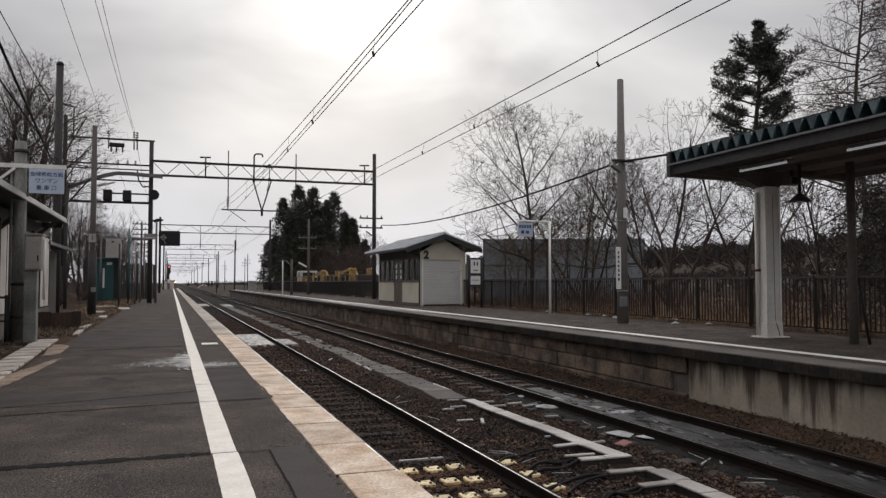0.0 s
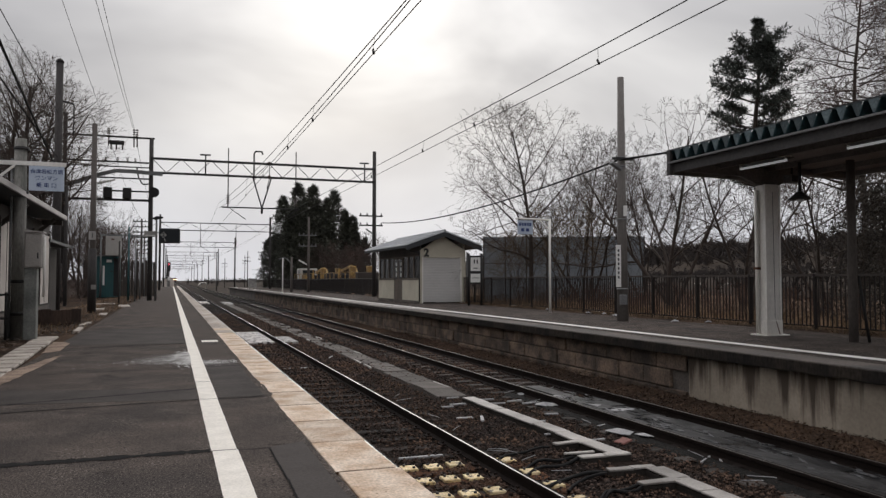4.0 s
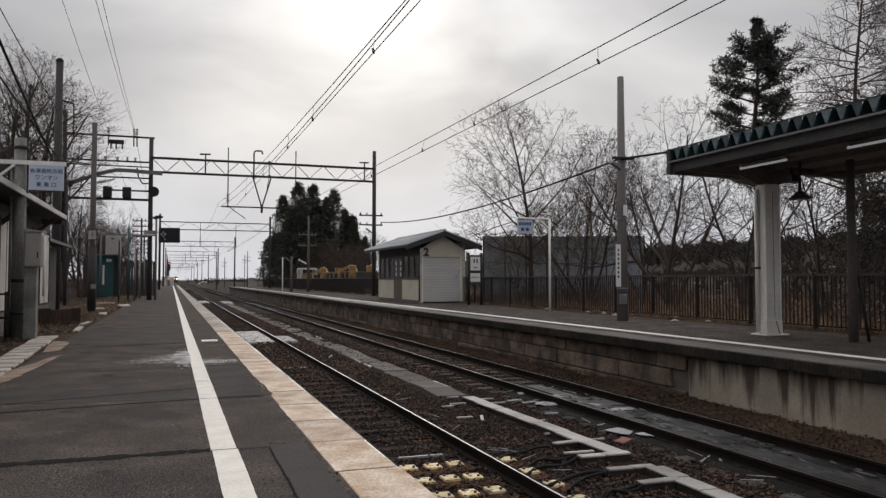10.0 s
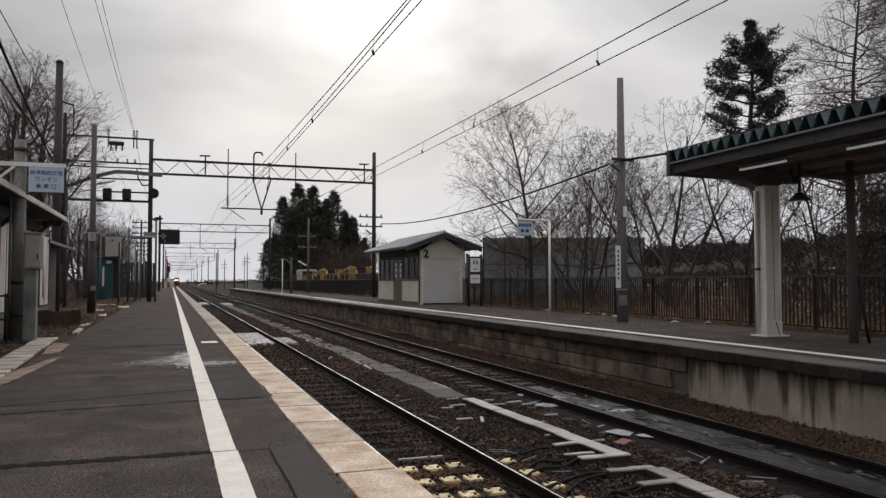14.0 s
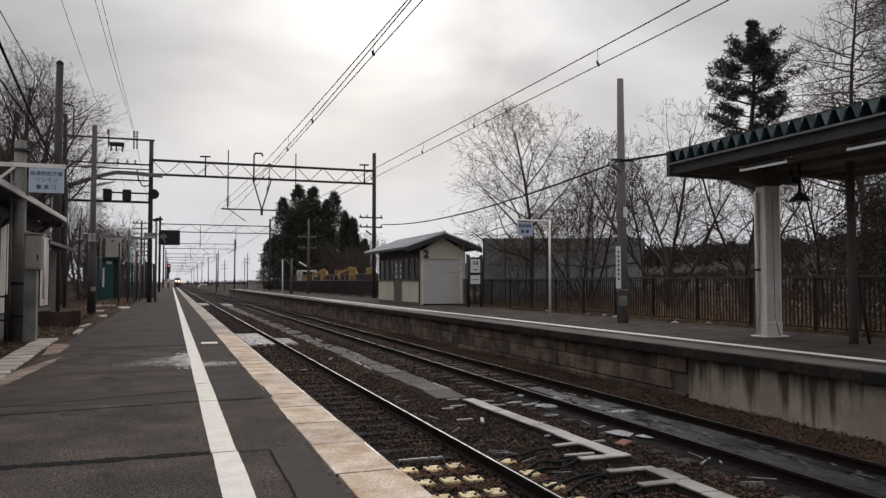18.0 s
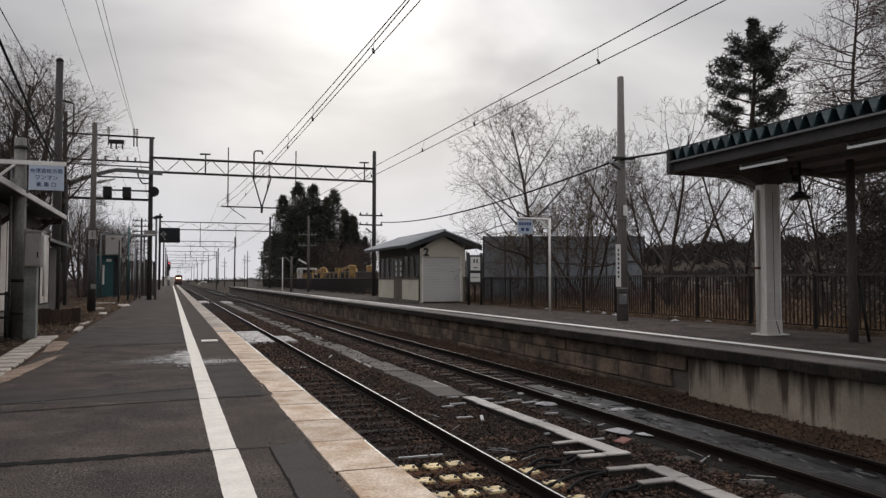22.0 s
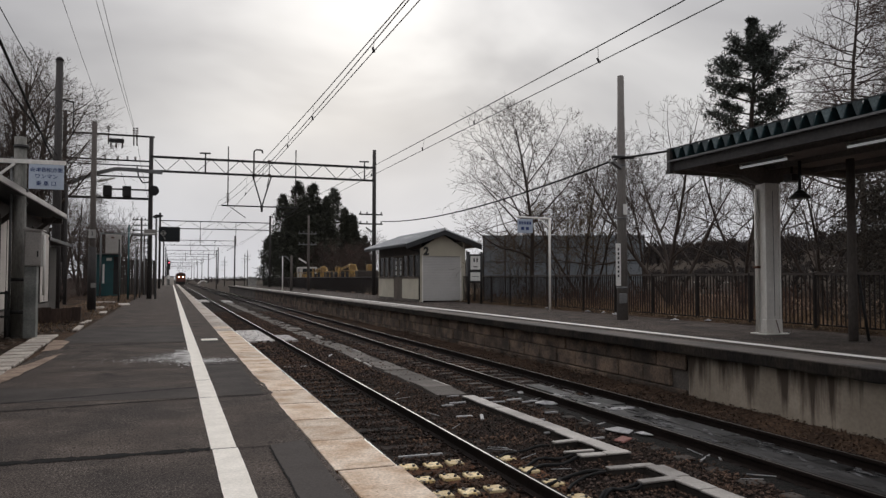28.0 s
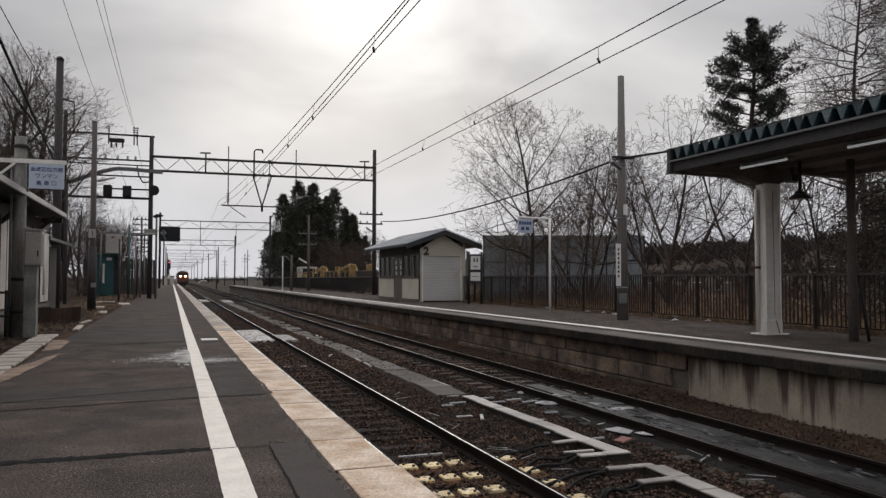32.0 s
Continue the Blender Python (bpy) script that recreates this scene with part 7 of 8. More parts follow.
def scaled(x, y, rz, s, sz=None):
    return pose(x, y, ground_z(x, y) + (0.02 if x > 0 else 0), 0, 0, rz) @ Matrix.Diagonal((s, s, sz or s, 1))


SWAYING = {"larch": [], "right": [], "left": []}


def plant():
    # bare broadleaf trees behind the far platform
    kinds = [bare_tree("bare_tree", 11, 11.4, 1, 0.92, (17, 8, 5, 3), "leafless grey-brown tree with a straight leader and wide low boughs", 0.12, first=0.2),
             bare_tree("bare_tree", 23, 8.8, 5, 0.78, (8, 6, 4, 3), "leafless multi-stemmed tree with dense twigs", 0.13),
             bare_tree("bare_tree", 37, 8.8, 4, 0.85, (7, 5, 4, 3), "leafless spreading tree with stout forked limbs", 0.19),
             bare_tree("bare_tree", 41, 5.6, 7, 0.8, (6, 5, 4, 3), "leafless tan thicket tree with many stems", 0.075, twig=TWIG_TAN)]
    kinds.append(bare_tree("bare_tree", 53, 13.0, 1, 0.85, (15, 8, 5, 3), "tall upright leafless tree behind the station", 0.20, first=0.42))
    kinds.append(bare_tree("bare_tree", 59, 12.0, 2, 0.8, (10, 7, 5, 3), "tall leafless tree with two stems behind the station", 0.18, first=0.40))
    kinds.append(bare_tree("bare_tree", 67, 6.2, 7, 0.8, (6, 5, 4, 3), "leafless dark purple-brown thicket tree", 0.08, twig=TWIG_RED))
    kinds.append(bare_tree("bare_tree", 71, 9.5, 3, 0.7, (9, 6, 4), "slim leafless tree with several bare stems", 0.20, deepest=3, first=0.3))
    spots = [(0, 16.5, 33.4, 75, 0.95), (1, 19.5, 33.0, 0, 1.0), (2, 19.4, 26.2, 60, 0.93), (3, 18.2, 32.4, 140, 1.0), (2, 20.9, 23.8, 310, 0.85), (3, 16.6, 34.6, 200, 0.75), (1, 21.8, 31.5, 200, 0.85),
             (1, 22.0, 15.5, 70, 0.7), (2, 24.0, 14.0, 120, 0.9), (3, 20.5, 12.5, 44, 0.8), (3, 23, 9, 80, 0.9), (2, 19.5, 9.5, 280, 0.8)]
    used = set()
    for k, x, y, rz, s in spots:
        m = scaled(x, y, rz, s)
        if k in used:
            tree = copy_thing(kinds[k], m)
        else:
            used.add(k)
            tree = kinds[k]
            tree.matrix_basis = m
        if len(SWAYING["right"]) < 4:
            SWAYING["right"].append(tree)
    # beside the near platform
    left = [(4, -7.5, 48, 120, 0.95), (4, -7.9, 41, 210, 1.03), (5, -8.6, 52, 30, 0.8), (5, -10.2, 40, 95, 1), (4, -9.4, 46, 200, 1), (5, -11.4, 46, 10, 1.1), (4, -8, 50, 80, 0.75), (7, -10.6, 56, 150, 1.1), (7, -9, 60, 210, 0.88), (7, -7.8, 64, 120, 0.77), (7, -6.2, 66, 220, 0.69), (7, -6.6, 76, 10, 0.77), (7, -5, 80, 160, 0.69), (7, -5.6, 90, 90, 0.71), (1, -7.5, 98, 40, 1), (2, -7.6, 115, 40, 1), (7, -6.4, 61, 33, 0.79), (7, -4.9, 75, 280, 0.66), (2, -6.8, 70, 10, 0.9), (7, -5.8, 84, 200, 0.77)]
    for k, x, y, rz, s in left:
        if k in used:
            tree = copy_thing(kinds[k], scaled(x, y, rz, s))
        else:
            used.add(k)
            tree = kinds[k]
            tree.matrix_basis = scaled(x, y, rz, s)
        if len(SWAYING["left"]) < 3:
            SWAYING["left"].append(tree)
    # dark cedars by the siding
    a = cedar(5, 14.5, 3.6, "tall dense dark cedar")
    b = cedar(8, 13.6, 3.4, "tall dense dark cedar")
    a.matrix_basis = scaled(16.3, 104, 0, 1.0)
    b.matrix_basis = scaled(18.6, 106, 50, 1.06)
    for src, x, y, rz, s in ((a, 22.0, 108, 120, 0.98), (b, 24.6, 110, 200, 0.72), (b, 16.4, 112, 300, 0.78), (a, 21, 114, 30, 0.85)):
        copy_thing(src, scaled(x, y, rz, s))
    kinds[6].matrix_basis = scaled(19.5, 88, 30, 1.0)
    copy_thing(kinds[6], scaled(17.5, 92, 130, 0.95))
    copy_thing(kinds[6], scaled(22.5, 90, 230, 1.0))
    copy_thing(kinds[1], scaled(28, 110, 230, 1.0))
    SWAYING["pine"] = pine(3, 11.2, "dark green pine with open layered branches")
    SWAYING["pine"].matrix_basis = scaled(20.45, 22.5, 0, 0.98)
    copy_thing(kinds[2], scaled(19.6, 18.6, 130, 0.72))
    young = cedar(12, 6.0, 1.7, "brown winter conifer behind the fence", 16, 0.10, 0.6, YOUNG)
    young.matrix_basis = scaled(17.6, 14.0, 0, 1.0)
    copy_thing(young, scaled(20.2, 13.4, 80, 0.85))
    lt = larch(4, 13.0, "tall leafless larch with drooping twigs")
    lt.matrix_basis = scaled(22.3, 19.6, 0, 1.0)
    SWAYING["larch"] += [lt, copy_thing(lt, scaled(25.5, 20.0, 130, 1.0))]
    copy_thing(lt, scaled(27.5, 16.5, 200, 1.05))
    for x, y, rz, sc in ((-10.4, 42, 140, 1.1), (-9.6, 54, 250, 0.8), (-6.9, 78, 10, 0.75)):
        copy_thing(lt, scaled(x, y, rz, sc))


plant()


def thicket(name, n, xr, yr, h, label, seed, mat):
    """A tangle of leafless shrub stems; nobody could count them."""
    rnd = random.Random(seed)
    limbs = Limbs()
    for i in range(n):
        x, y = rnd.uniform(*xr), rnd.uniform(*yr)
        d = Vector((rnd.gauss(0, 0.4), rnd.gauss(0, 0.4), 1)).normalized()
        d = (d + Vector((rnd.gauss(0, 0.35), rnd.gauss(0, 0.35), 0))).normalized()
        grow(limbs, rnd, Vector((x, y, ground_z(x, y) - 0.1)), d, h * rnd.uniform(0.5, 1.1), rnd.uniform(0.008, 0.018), 2, 4, 0.6, 0.6, (0, 0, 5, 3))
    tagged(new(name, raw_mesh(name, limbs.v[0], limbs.f[0], mat)), label, "shrubs", kind="stuff")


thicket("shrub_thicket", 520, (14.6, 26), (5, 38), 1.1, "tangled leafless brown shrubs behind the fence", 2, TWIG_RUST)
thicket("shrub_thicket", 130, (-9, -4.6), (34, 80), 2.0, "tangled leafless shrubs behind the station", 6, TWIG_RED)


def dry_grass():
    """Dead grass blades behind the fence and along the back of the near platform."""
    rng = np.random.default_rng(23)
    n = 15000
    x = np.where(rng.random(n) < 0.82, rng.uniform(13.55, 19.0, n), rng.uniform(-4.2, -2.2, n))
    y = np.where(x > 0, 4 + 46 * rng.random(n), 20 + 50 * rng.random(n))
    h = np.where(x > 0, rng.uniform(0.12, 0.5, n), rng.uniform(0.04, 0.16, n))
    z = np.array([ground_z(a, b) for a, b in zip(x, y)])
    a = rng.uniform(0, 6.283, n)
    w = rng.uniform(0.008, 0.018, n)
    lx, ly = rng.normal(0, 0.45, n) * h, rng.normal(0, 0.45, n) * h
    v = np.stack((np.stack((x - w * np.cos(a), y - w * np.sin(a), z), -1), np.stack((x + w * np.cos(a), y + w * np.sin(a), z), -1), np.stack((x + lx, y + ly, z + h), -1)), 1).reshape(-1, 3)
    straw = material("dead_straw", (0.28, 0.19, 0.118), 0.9, var=0.3, big=2, fine=20, bump=0, island=0.5, spec=0.1)
    tagged(new("dead_grass", raw_mesh("dead_grass", v.tolist(), np.arange(n * 3).reshape(-1, 3).tolist(), straw)), "dead straw-coloured grass behind the fence", "grass", kind="stuff")


dry_grass()


def far_woods():
    """Bare trees and conifers on the far hillside, bushes and old snow on the field before them."""
    rng = np.random.default_rng(17)
    v, f = [], []

    def sliver(a, b, w):
        k = len(v)
        side = np.cross(b - a, (a[0], a[1], 0.0))
        side = side / (np.linalg.norm(side) + 1e-6) * w
        v.extend((tuple(a - side), tuple(a + side), tuple(b)))
        f.append((k, k + 1, k + 2))

    for n, xa, xb, ya, yb, high in ((12, 9.5, 30, 470, 590, 4.6), (8, -14, -4, 330, 560, 3.6), (900, 28, 70, 0, 90, 1.1), (1500, 40, 170, 0, 200, 1.6), (2700, 165, 480, -60, 620, 12.5)):
        for i in range(n):
            x, y = rng.uniform(xa, xb), rng.uniform(ya, yb)
            base = np.array((x, y, ground_z(x, y) - 0.3))
            h = high * rng.uniform(0.55, 1.15) * (0.6 + 0.4 * smooth01(140, 380, y) if high > 5 else 1)
            if rng.random() < 0.04 and high > 5:  # a conifer in tiers
                for t in np.linspace(0.08, 0.8, 6):
                    for k in range(3):
                        c = base + (rng.normal(0, 0.25), rng.normal(0, 0.25), h * t)
                        sliver(c, c + (rng.normal(0, 0.3), rng.normal(0, 0.3), h * 0.26), h * 0.2 * (1.05 - t))
            else:
                sliver(base, base + (rng.normal(0, 0.3), rng.normal(0, 0.3), h), h * 0.022)
                for k in range(17):
                    c = base + (0, 0, h * rng.uniform(0.05, 0.6))
                    out = rng.normal(0, 0.24, 2) * h
                    sliver(c, c + (out[0], out[1], h * rng.uniform(0.15, 0.45)), h * 0.035)
    tagged(new("far_woods", raw_mesh("far_woods", v, f, WOODS)), "dark leafless woods on the distant hillside", "woods", kind="stuff")
    # old snow left in hollows of the field
    v, f = [], []
    for i in range(70):
        r, az = rng.uniform(45, 190), radians(rng.uniform(30, 52))
        x, y = r * math.sin(az), r * math.cos(az)
        k = len(v)
        for q in range(7):
            a = 6.283 * q / 7
            px, py = x + r * 0.006 * rng.uniform(0.4, 1.3) * math.cos(a), y + r * 0.006 * rng.uniform(0.4, 1.3) * math.sin(a)
            v.append((px, py, ground_z(px, py) + 0.10 + 0.001 * r))
        f.append(tuple(range(k, k + 7)))
    snow = material("old_snow", (0.62, 0.61, 0.60), 0.8, var=0.2, big=1, fine=8, bump=0.2, col2=(0.4, 0.38, 0.36))
    tagged(new("old_snow", raw_mesh("old_snow", v, f, snow)), "grey remnants of old snow on the field", "snow", kind="stuff")
    cs, rs = [], []
    for i in range(500):
        x = rng.uniform(-420, 300)
        y = rng.uniform(620, 900)
        if -15 < x < 20:
            continue
        cs.append((x, y, ground_z(x, y) + rng.uniform(0.2, 2.5)))
        rs.append(rng.uniform(2.0, 4.0))
    v, f = needles(rng, cs, 24, 1.8, rs, 0.5)
    tagged(new("far_hedges", raw_mesh("far_hedges", v, f, WOODS)), "low dark hedges on the horizon", "woods", kind="stuff")


far_woods()


# ---- the train ----
def train():
    t = thing("locomotive", T1, 830, RAIL, "red electric locomotive with two bright headlamps coming along the track", "train")
    part("body", prism(B(), ((-1.4, 1.05), (1.4, 1.05), (1.4, 3.35), (1.15, 3.75), (-1.15, 3.75), (-1.4, 3.35)), 0.25, 14.0), RED_LOCO, t)
    fr = part("front", prism(B(), ((-1.38, 1.1), (1.38, 1.1), (1.38, 3.3), (1.1, 3.7), (-1.1, 3.7), (-1.38, 3.3)), 0.0, 0.249), RED_LOCO, t)
    for x in (-1.2, 0.08):
        part("windscreen", box(B(), x, x + 1.12, -0.02, -0.001, 2.82, 3.42), GLASS_DARK, fr)
    for x in (-0.62, 0.62):
        part("headlamp", rod(B(), (x, -0.10, 2.52), (x, -0.004, 2.52), 0.21, seg=14), HEADLAMP, fr, "bright warm headlamp")
        part("marker_lamp", rod(B(), (x * 1.6, -0.05, 1.4), (x * 1.6, -0.004, 1.4), 0.09, seg=10), RUBBER, fr)
    part("buffer_beam", bevelled(box(B(), -1.35, 1.35, -0.2, 0.3, 0.65, 1.04), 0.03), STEEL_DARK, t)
    part("snow_plough", prism(B(), ((-1.25, 0.12), (1.25, 0.12), (1.25, 0.6), (-1.25, 0.6)), -0.15, 0.1), STEEL_DARK, t)
    part("coupler", bevelled(box(B(), -0.15, 0.15, -0.55, -0.15, 0.75, 1.0), 0.03), STEEL_DARK, t)
    for y in (2.0, 4.6, 9.6, 12.2):
        for s in (-0.53, 0.53):
            part("wheel", rod(B(), (s - 0.07, y, 0.56), (s + 0.07, y, 0.56), 0.56, seg=20), STEEL_DARK, t)
    part("underframe", box(B(), -1.1, 1.1, 0.8, 13.6, 0.45, 1.04), STEEL_DARK, t)
    pan = B()
    for a, b in (((-0.6, 4.0, 3.65), (-0.5, 5.4, 4.5)), ((0.6, 4.0, 3.65), (0.5, 5.4, 4.5)), ((-0.5, 5.4, 4.5), (-0.7, 4.2, 5.33)), ((0.5, 5.4, 4.5), (0.7, 4.2, 5.33)), ((-0.8, 4.2, 5.34), (0.8, 4.2, 5.34))):
        rod(pan, a, b, 0.03, seg=6)
    part("pantograph", pan, STEEL_DARK, t)
    for k in range(2):
        part("roof_box", bevelled(box(B(), -0.6, 0.6, 6.5 + 3 * k, 8.5 + 3 * k, 3.751, 4.05), 0.05), STEEL_GREY, t)
    for k in range(3):
        y0 = 15.0 + k * 20.4
        w = part("coach", bevelled(box(B(), -1.4, 1.4, y0, y0 + 19.6, 0.9, 3.6), 0.12), CABINET, t, "grey coach behind the locomotive")
        part("underframe", box(B(), -1.1, 1.1, y0 + 0.6, y0 + 19.0, 0.3, 0.899), STEEL_DARK, w)
        for i in range(8):
            part("window", box(B(), -1.412, -1.4, y0 + 1.5 + i * 2.2, y0 + 2.9 + i * 2.2, 1.9, 2.7), GLASS_DARK, w)
    return t


TRAIN = train()


# lean of the trees in the wind, in degrees to the right
PINE_SWAY = ((0, 1.10), (0.5, 1.49), (1, 1.10), (1.5, 1.10), (2, 1.67), (2.5, 1.28), (3, 0.52), (3.5, 0.72), (5.5, 1.10), (6, 1.67), (6.5, -0.25), (7, 0.14), (7.5, 0.91), (8, 0.52), (8.5, 0.33), (9, -1.60), (9.5, -1.41), (10, 0.72), (10.5, 0.52), (11, -0.44), (11.5, 0.33), (12, 0.91), (12.5, -0.06), (13, -0.83), (13.5, 0.33), (14, -0.44), (14.5, -0.44), (16.5, 0.91), (17, 0.72), (17.5, -0.06), (18, -0.06), (18.5, -0.06), (19, -0.25), (19.5, 0.33), (20, -0.44), (20.5, -0.06), (21, 0.14), (21.5, -0.06), (22, -0.06), (22.5, -0.25), (23, -0.25), (23.5, -0.06), (24, -0.64), (24.5, -0.64), (25, -0.25), (25.5, -0.64), (27.5, -0.25), (28, -0.25), (28.5, -0.44), (29, -0.25), (29.5, -0.06), (30, 0.33), (30.5, 0.33), (31, -0.06), (31.5, 0.14), (32, -0.25))
LARCH_SWAY = ((0, 0.56), (1, 0.35), (2, 0.35), (3, 0.15), (6, 0.15), (7, -0.47), (8, 0.70), (9, -0.27), (10, 0.35), (11, 0.15), (12, 0.15), (13, -0.27), (14, -0.05), (17, 0.15), (18, -0.47), (19, -0.05), (20, -0.05), (21, -0.05), (22, -0.27), (23, 0.15), (24, -0.47), (25, -0.47), (28, -0.27), (29, -0.27), (30, -0.47), (31, -0.05), (32, -0.05))
TREE_SWAY = ((0, 0.90), (1, 0.76), (2, 0.23), (3, -0.56), (6, -0.30), (7, -0.83), (8, -0.03), (9, -0.30), (10, -0.90), (11, -0.03), (12, -0.30), (13, 0.50), (14, -0.90), (17, -0.30), (18, 0.50), (19, -0.03), (20, -0.03), (21, -0.56), (22, -0.30), (23, 0.50), (24, -0.03), (25, 0.90), (28, 0.76), (29, 0.76), (30, 0.76), (31, 0.50), (32, 0.90))
LEFT_SWAY = ((0, -0.29), (1, 0.53), (2, -0.49), (3, 0.12), (6, 0.32), (7, -0.89), (8, 0.32), (9, -0.08), (10, 0.32), (11, 0.12), (12, 0.93), (13, -0.49), (14, -1.00), (17, 0.93), (18, 0.12), (19, 0.73), (20, 0.73), (21, -0.08), (22, 0.12), (23, 0.32), (24, -0.08), (25, -0.29), (28, -0.69), (29, 0.93), (30, -0.49), (31, -0.29), (32, -0.89))


def sway(tree, lean, share=1.0):
    """The tree rocks about its foot."""
    at, q = tree.matrix_basis.translation.copy(), tree.matrix_basis.to_quaternion().to_matrix().to_4x4()
    axis = Vector((at.x, at.y, 0)).normalized()
    walk(tree, [(t, Matrix.Translation(at) @ Matrix.Rotation(radians(a * share), 4, axis) @ q) for t, a in lean])


def motions():
    """The train comes on along the near track and slows; the wind rocks the trees."""
    walk(TRAIN, [(t, pose(T1, y, RAIL)) for t, y in ((0, 800), (6, 650), (14, 450), (19, 372), (22, 330), (25, 290), (28, 255), (32, 212))])
    sway(SWAYING["pine"], PINE_SWAY)
    for tree in SWAYING["larch"]:
        sway(tree, LARCH_SWAY)
    for tree, share in zip(SWAYING["right"], (1.0, 0.5, 0.6, 0.4)):
        sway(tree, TREE_SWAY, share)
    for tree, share in zip(SWAYING["left"], (1.0, 0.8, 0.6)):
        sway(tree, LEFT_SWAY, share)


# ---- coping stones of the near platform ----
JOINT = material("brown_joint_dirt", (0.10, 0.062, 0.038), 0.95, var=0.4, big=6, fine=40, bump=0.4, rand=0.4, spec=0.05)


def coping():
    c = tagged(new("platform_coping"), "pale buff coping stones stained by rust", "kerb", kind="structure")
    rnd = random.Random(31)
    kinds = []
    for k in range(5):
        bm = bevelled(box(B(), 0.0, 0.416 + 0.004 * (k % 3), 0.012, 0.918, -0.13, 0.006), 0.005)
        for v in bm.verts:
            v.co += Vector((rnd.uniform(-0.004, 0.004), rnd.uniform(-0.003, 0.003), rnd.uniform(-0.002, 0.002)))
        bm_copy = bm.copy()
        kinds.append(mesh_of("coping_stone", bm, COPING))
        kinds.append(mesh_of("coping_stone", bm_copy, COPING_GREY))
    for i in range(110):
        grey = rnd.random() < smooth01(13, 34, i * 0.93)
        ob = part("coping_stone", kinds[2 * rnd.randrange(5) + grey], None, c)
        ob.matrix_basis = pose(1.024 + rnd.uniform(-0.010, 0.004) + (0.014 if i < 11 else 0.0), -1.56 + i * 0.93, rnd.uniform(-0.003, 0.003), rnd.uniform(-0.12, 0.12), rnd.uniform(-0.3, 0.3), rnd.uniform(-0.25, 0.25))
    seam = mesh_of("joint", box(B(), 0.0, 0.40, -0.010, 0.010, -0.05, 0.0), JOINT)
    for i in range(48):
        part("joint", seam, None, c).matrix_basis = pose(1.03, -1.56 + i * 0.93, 0.0045 + rnd.uniform(-0.004, 0.001), 0, 0, rnd.uniform(-0.3, 0.3))
    bm = B()
    for i in range(84):
        box(bm, 1.024, 1.43, 100.75 + i * 0.93, 101.67 + i * 0.93, -0.13, 0.004)
    tagged(part("coping_run", bm, COPING_GREY, c), kind="stuff")
    bm = B()
    for i in range(13):
        box(bm, 1.024, 1.43, -13.65 + i * 0.93, -12.73 + i * 0.93, -0.13, 0.004)
    tagged(part("coping_run", bm, COPING, c), kind="stuff")
    # ragged asphalt overlapping the stones' back edge
    bm = B()
    prev = None
    for i in range(240):
        y = 3.0 + i * 0.12
        x = 1.022 + 0.012 * noise.noise((y * 1.3, 0, 0)) + 0.012 * noise.noise((y * 5, 2, 0)) + (0.03 + 0.05 * noise.noise((y * 7, 4, 0))) * smooth01(8.2, 8.6, y) * (1 - smooth01(9.2, 10.2, y))
        cur = (bm.verts.new((0.94, y, 0.0005)), bm.verts.new((x, y, 0.011)))
        if prev:
            bm.faces.new((prev[0], prev[1], cur[1], cur[0]))
        prev = cur
    part("asphalt_lip", bm, ASPHALT, c, "ragged asphalt edge over the stones")


coping()


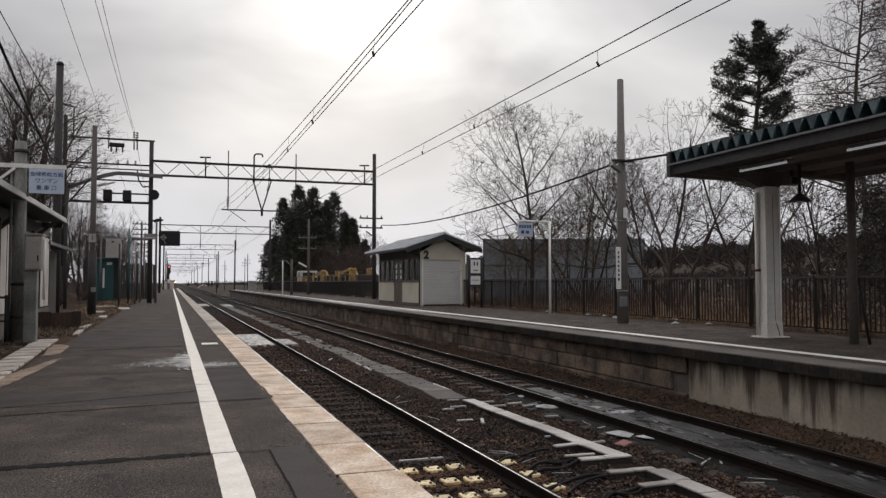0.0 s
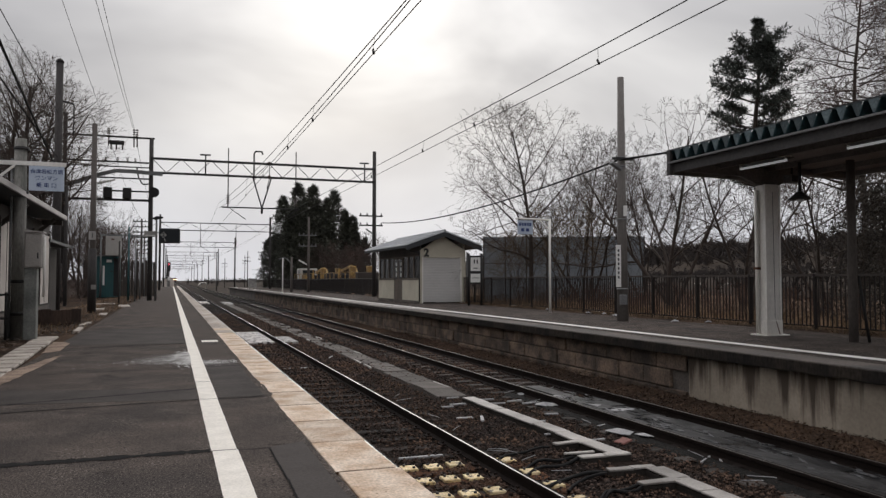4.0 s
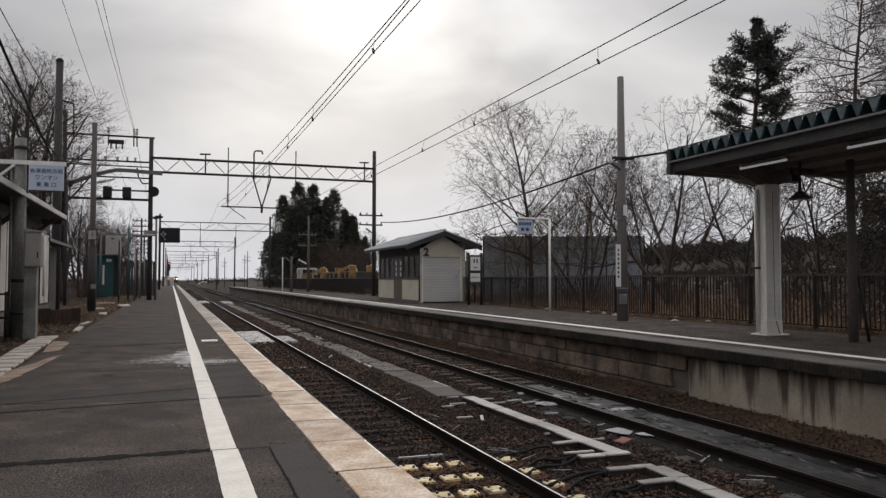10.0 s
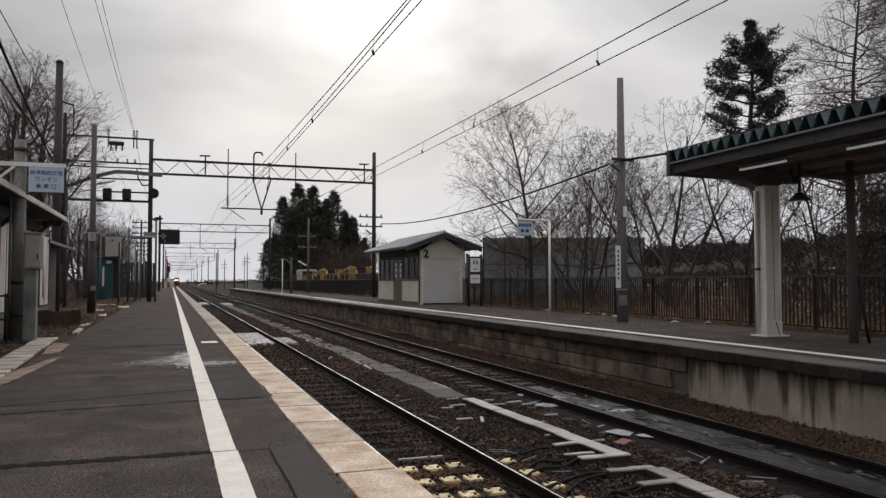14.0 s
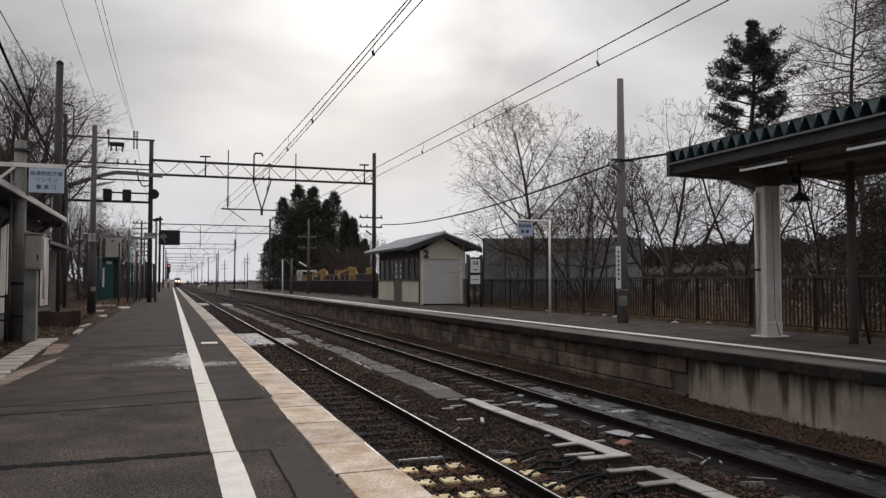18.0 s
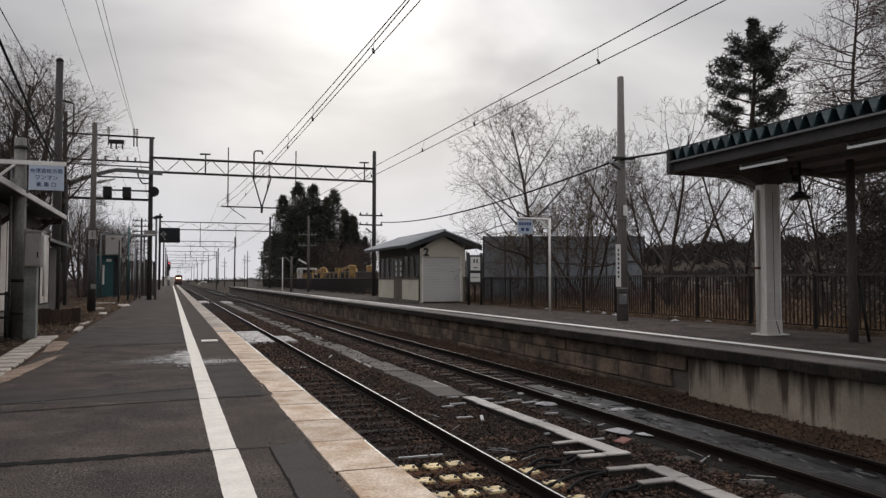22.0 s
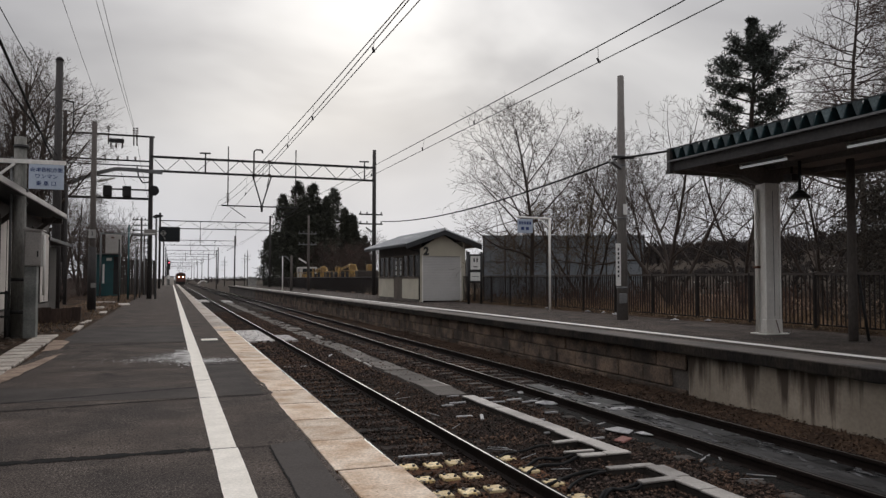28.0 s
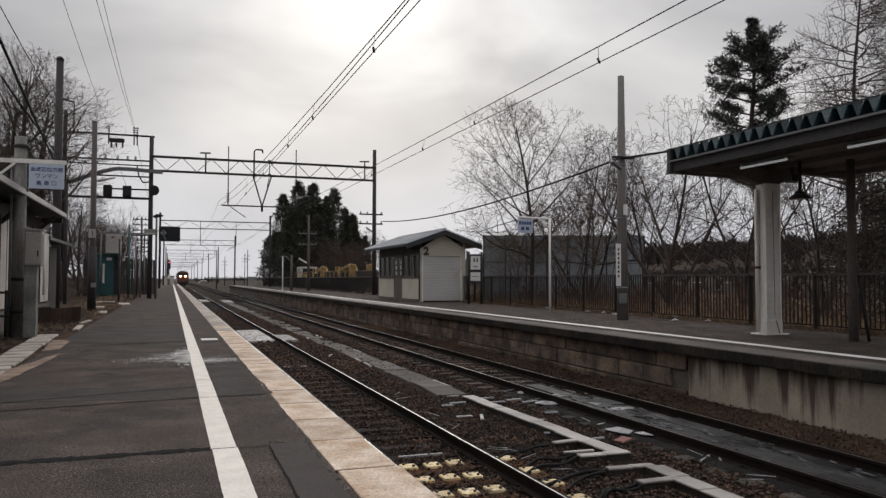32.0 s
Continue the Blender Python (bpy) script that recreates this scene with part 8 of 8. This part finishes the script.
# ---- masonry of the far platform's wall ----
def masonry():
    rnd = random.Random(44)
    blocks = []
    for k in range(4):
        bm = bevelled(box(B(), 0.0, 0.06, 0.014, 0.846, 0.010, 0.320), 0.016)
        for v in bm.verts:
            v.co += Vector((rnd.uniform(-0.004, 0.004), rnd.uniform(-0.004, 0.004), rnd.uniform(-0.003, 0.003)))
        blocks.append(mesh_of("wall_block", bm, BLOCK))
    for row in range(3):
        for i in range(84):
            ob = part("wall_block", blocks[rnd.randrange(4)], None, FAR_DECK)
            ob.matrix_basis = pose(8.468 + rnd.uniform(-0.02, 0.012), 11.05 + (0.43 if row % 2 else 0) + i * 0.86, -1.0 + row * 0.33 - 0.005)
    # soil and litter heaped at the wall's foot
    for x0, seed, lab in ((7.85, 3, "brown soil and litter along the platform wall"),):
        bm = B()
        prev = None
        for i in range(260):
            y = 1.0 + i * 0.18
            h = 0.10 + 0.10 * noise.noise((y * 0.8, seed, 0)) + 0.05 * noise.noise((y * 4, seed, 1))
            h *= 1.0 if y < 14 else 0.7
            row = [(x0 - 0.1, BED - 0.02), (x0 + 0.15, BED + 0.02 + 0.03 * noise.noise((y * 3, 5, 2))), (x0 + 0.38, BED + 0.5 * h + 0.03), (8.52, BED + h + 0.06)]
            cur = [bm.verts.new((x + 0.02 * noise.noise((y * 5, x, 0)), y, z)) for x, z in row]
            if prev:
                for a in range(3):
                    bm.faces.new((prev[a], prev[a + 1], cur[a + 1], cur[a]))
            prev = cur
        tagged(part("soil_bank", bm, SOIL), lab, "soil", kind="structure")
    rng = np.random.default_rng(19)
    n = 9000
    y = 2 + 26 * rng.random(n) ** 1.4
    u = rng.random(n)
    x = 7.8 + 0.68 * u
    z = BED + 0.03 + 0.13 * u ** 1.5 + 0.03 * rng.random(n)
    a, r = rng.uniform(0, 6.283, n), rng.uniform(0.010, 0.026, n)
    q = np.arange(4)[None] * 1.5708 + a[:, None]
    k = np.where(np.arange(4) % 2 == 0, 0.6, 1.3)[None]
    v = np.stack((x[:, None] + r[:, None] * k * np.cos(q), y[:, None] + r[:, None] * k * np.sin(q), z[:, None] + rng.uniform(-0.02, 0.02, (n, 4))), -1).reshape(-1, 3)
    leaf = material("dark_wet_leaf", (0.068, 0.041, 0.027), 0.9, var=0.3, big=3, fine=30, bump=0, island=0.7, spec=0.3)
    tagged(new("leaf_litter", raw_mesh("leaf_litter", v.tolist(), np.arange(n * 4).reshape(-1, 4).tolist(), leaf)), "dark wet leaves along the platform wall", "leaves", kind="stuff")


masonry()


motions()
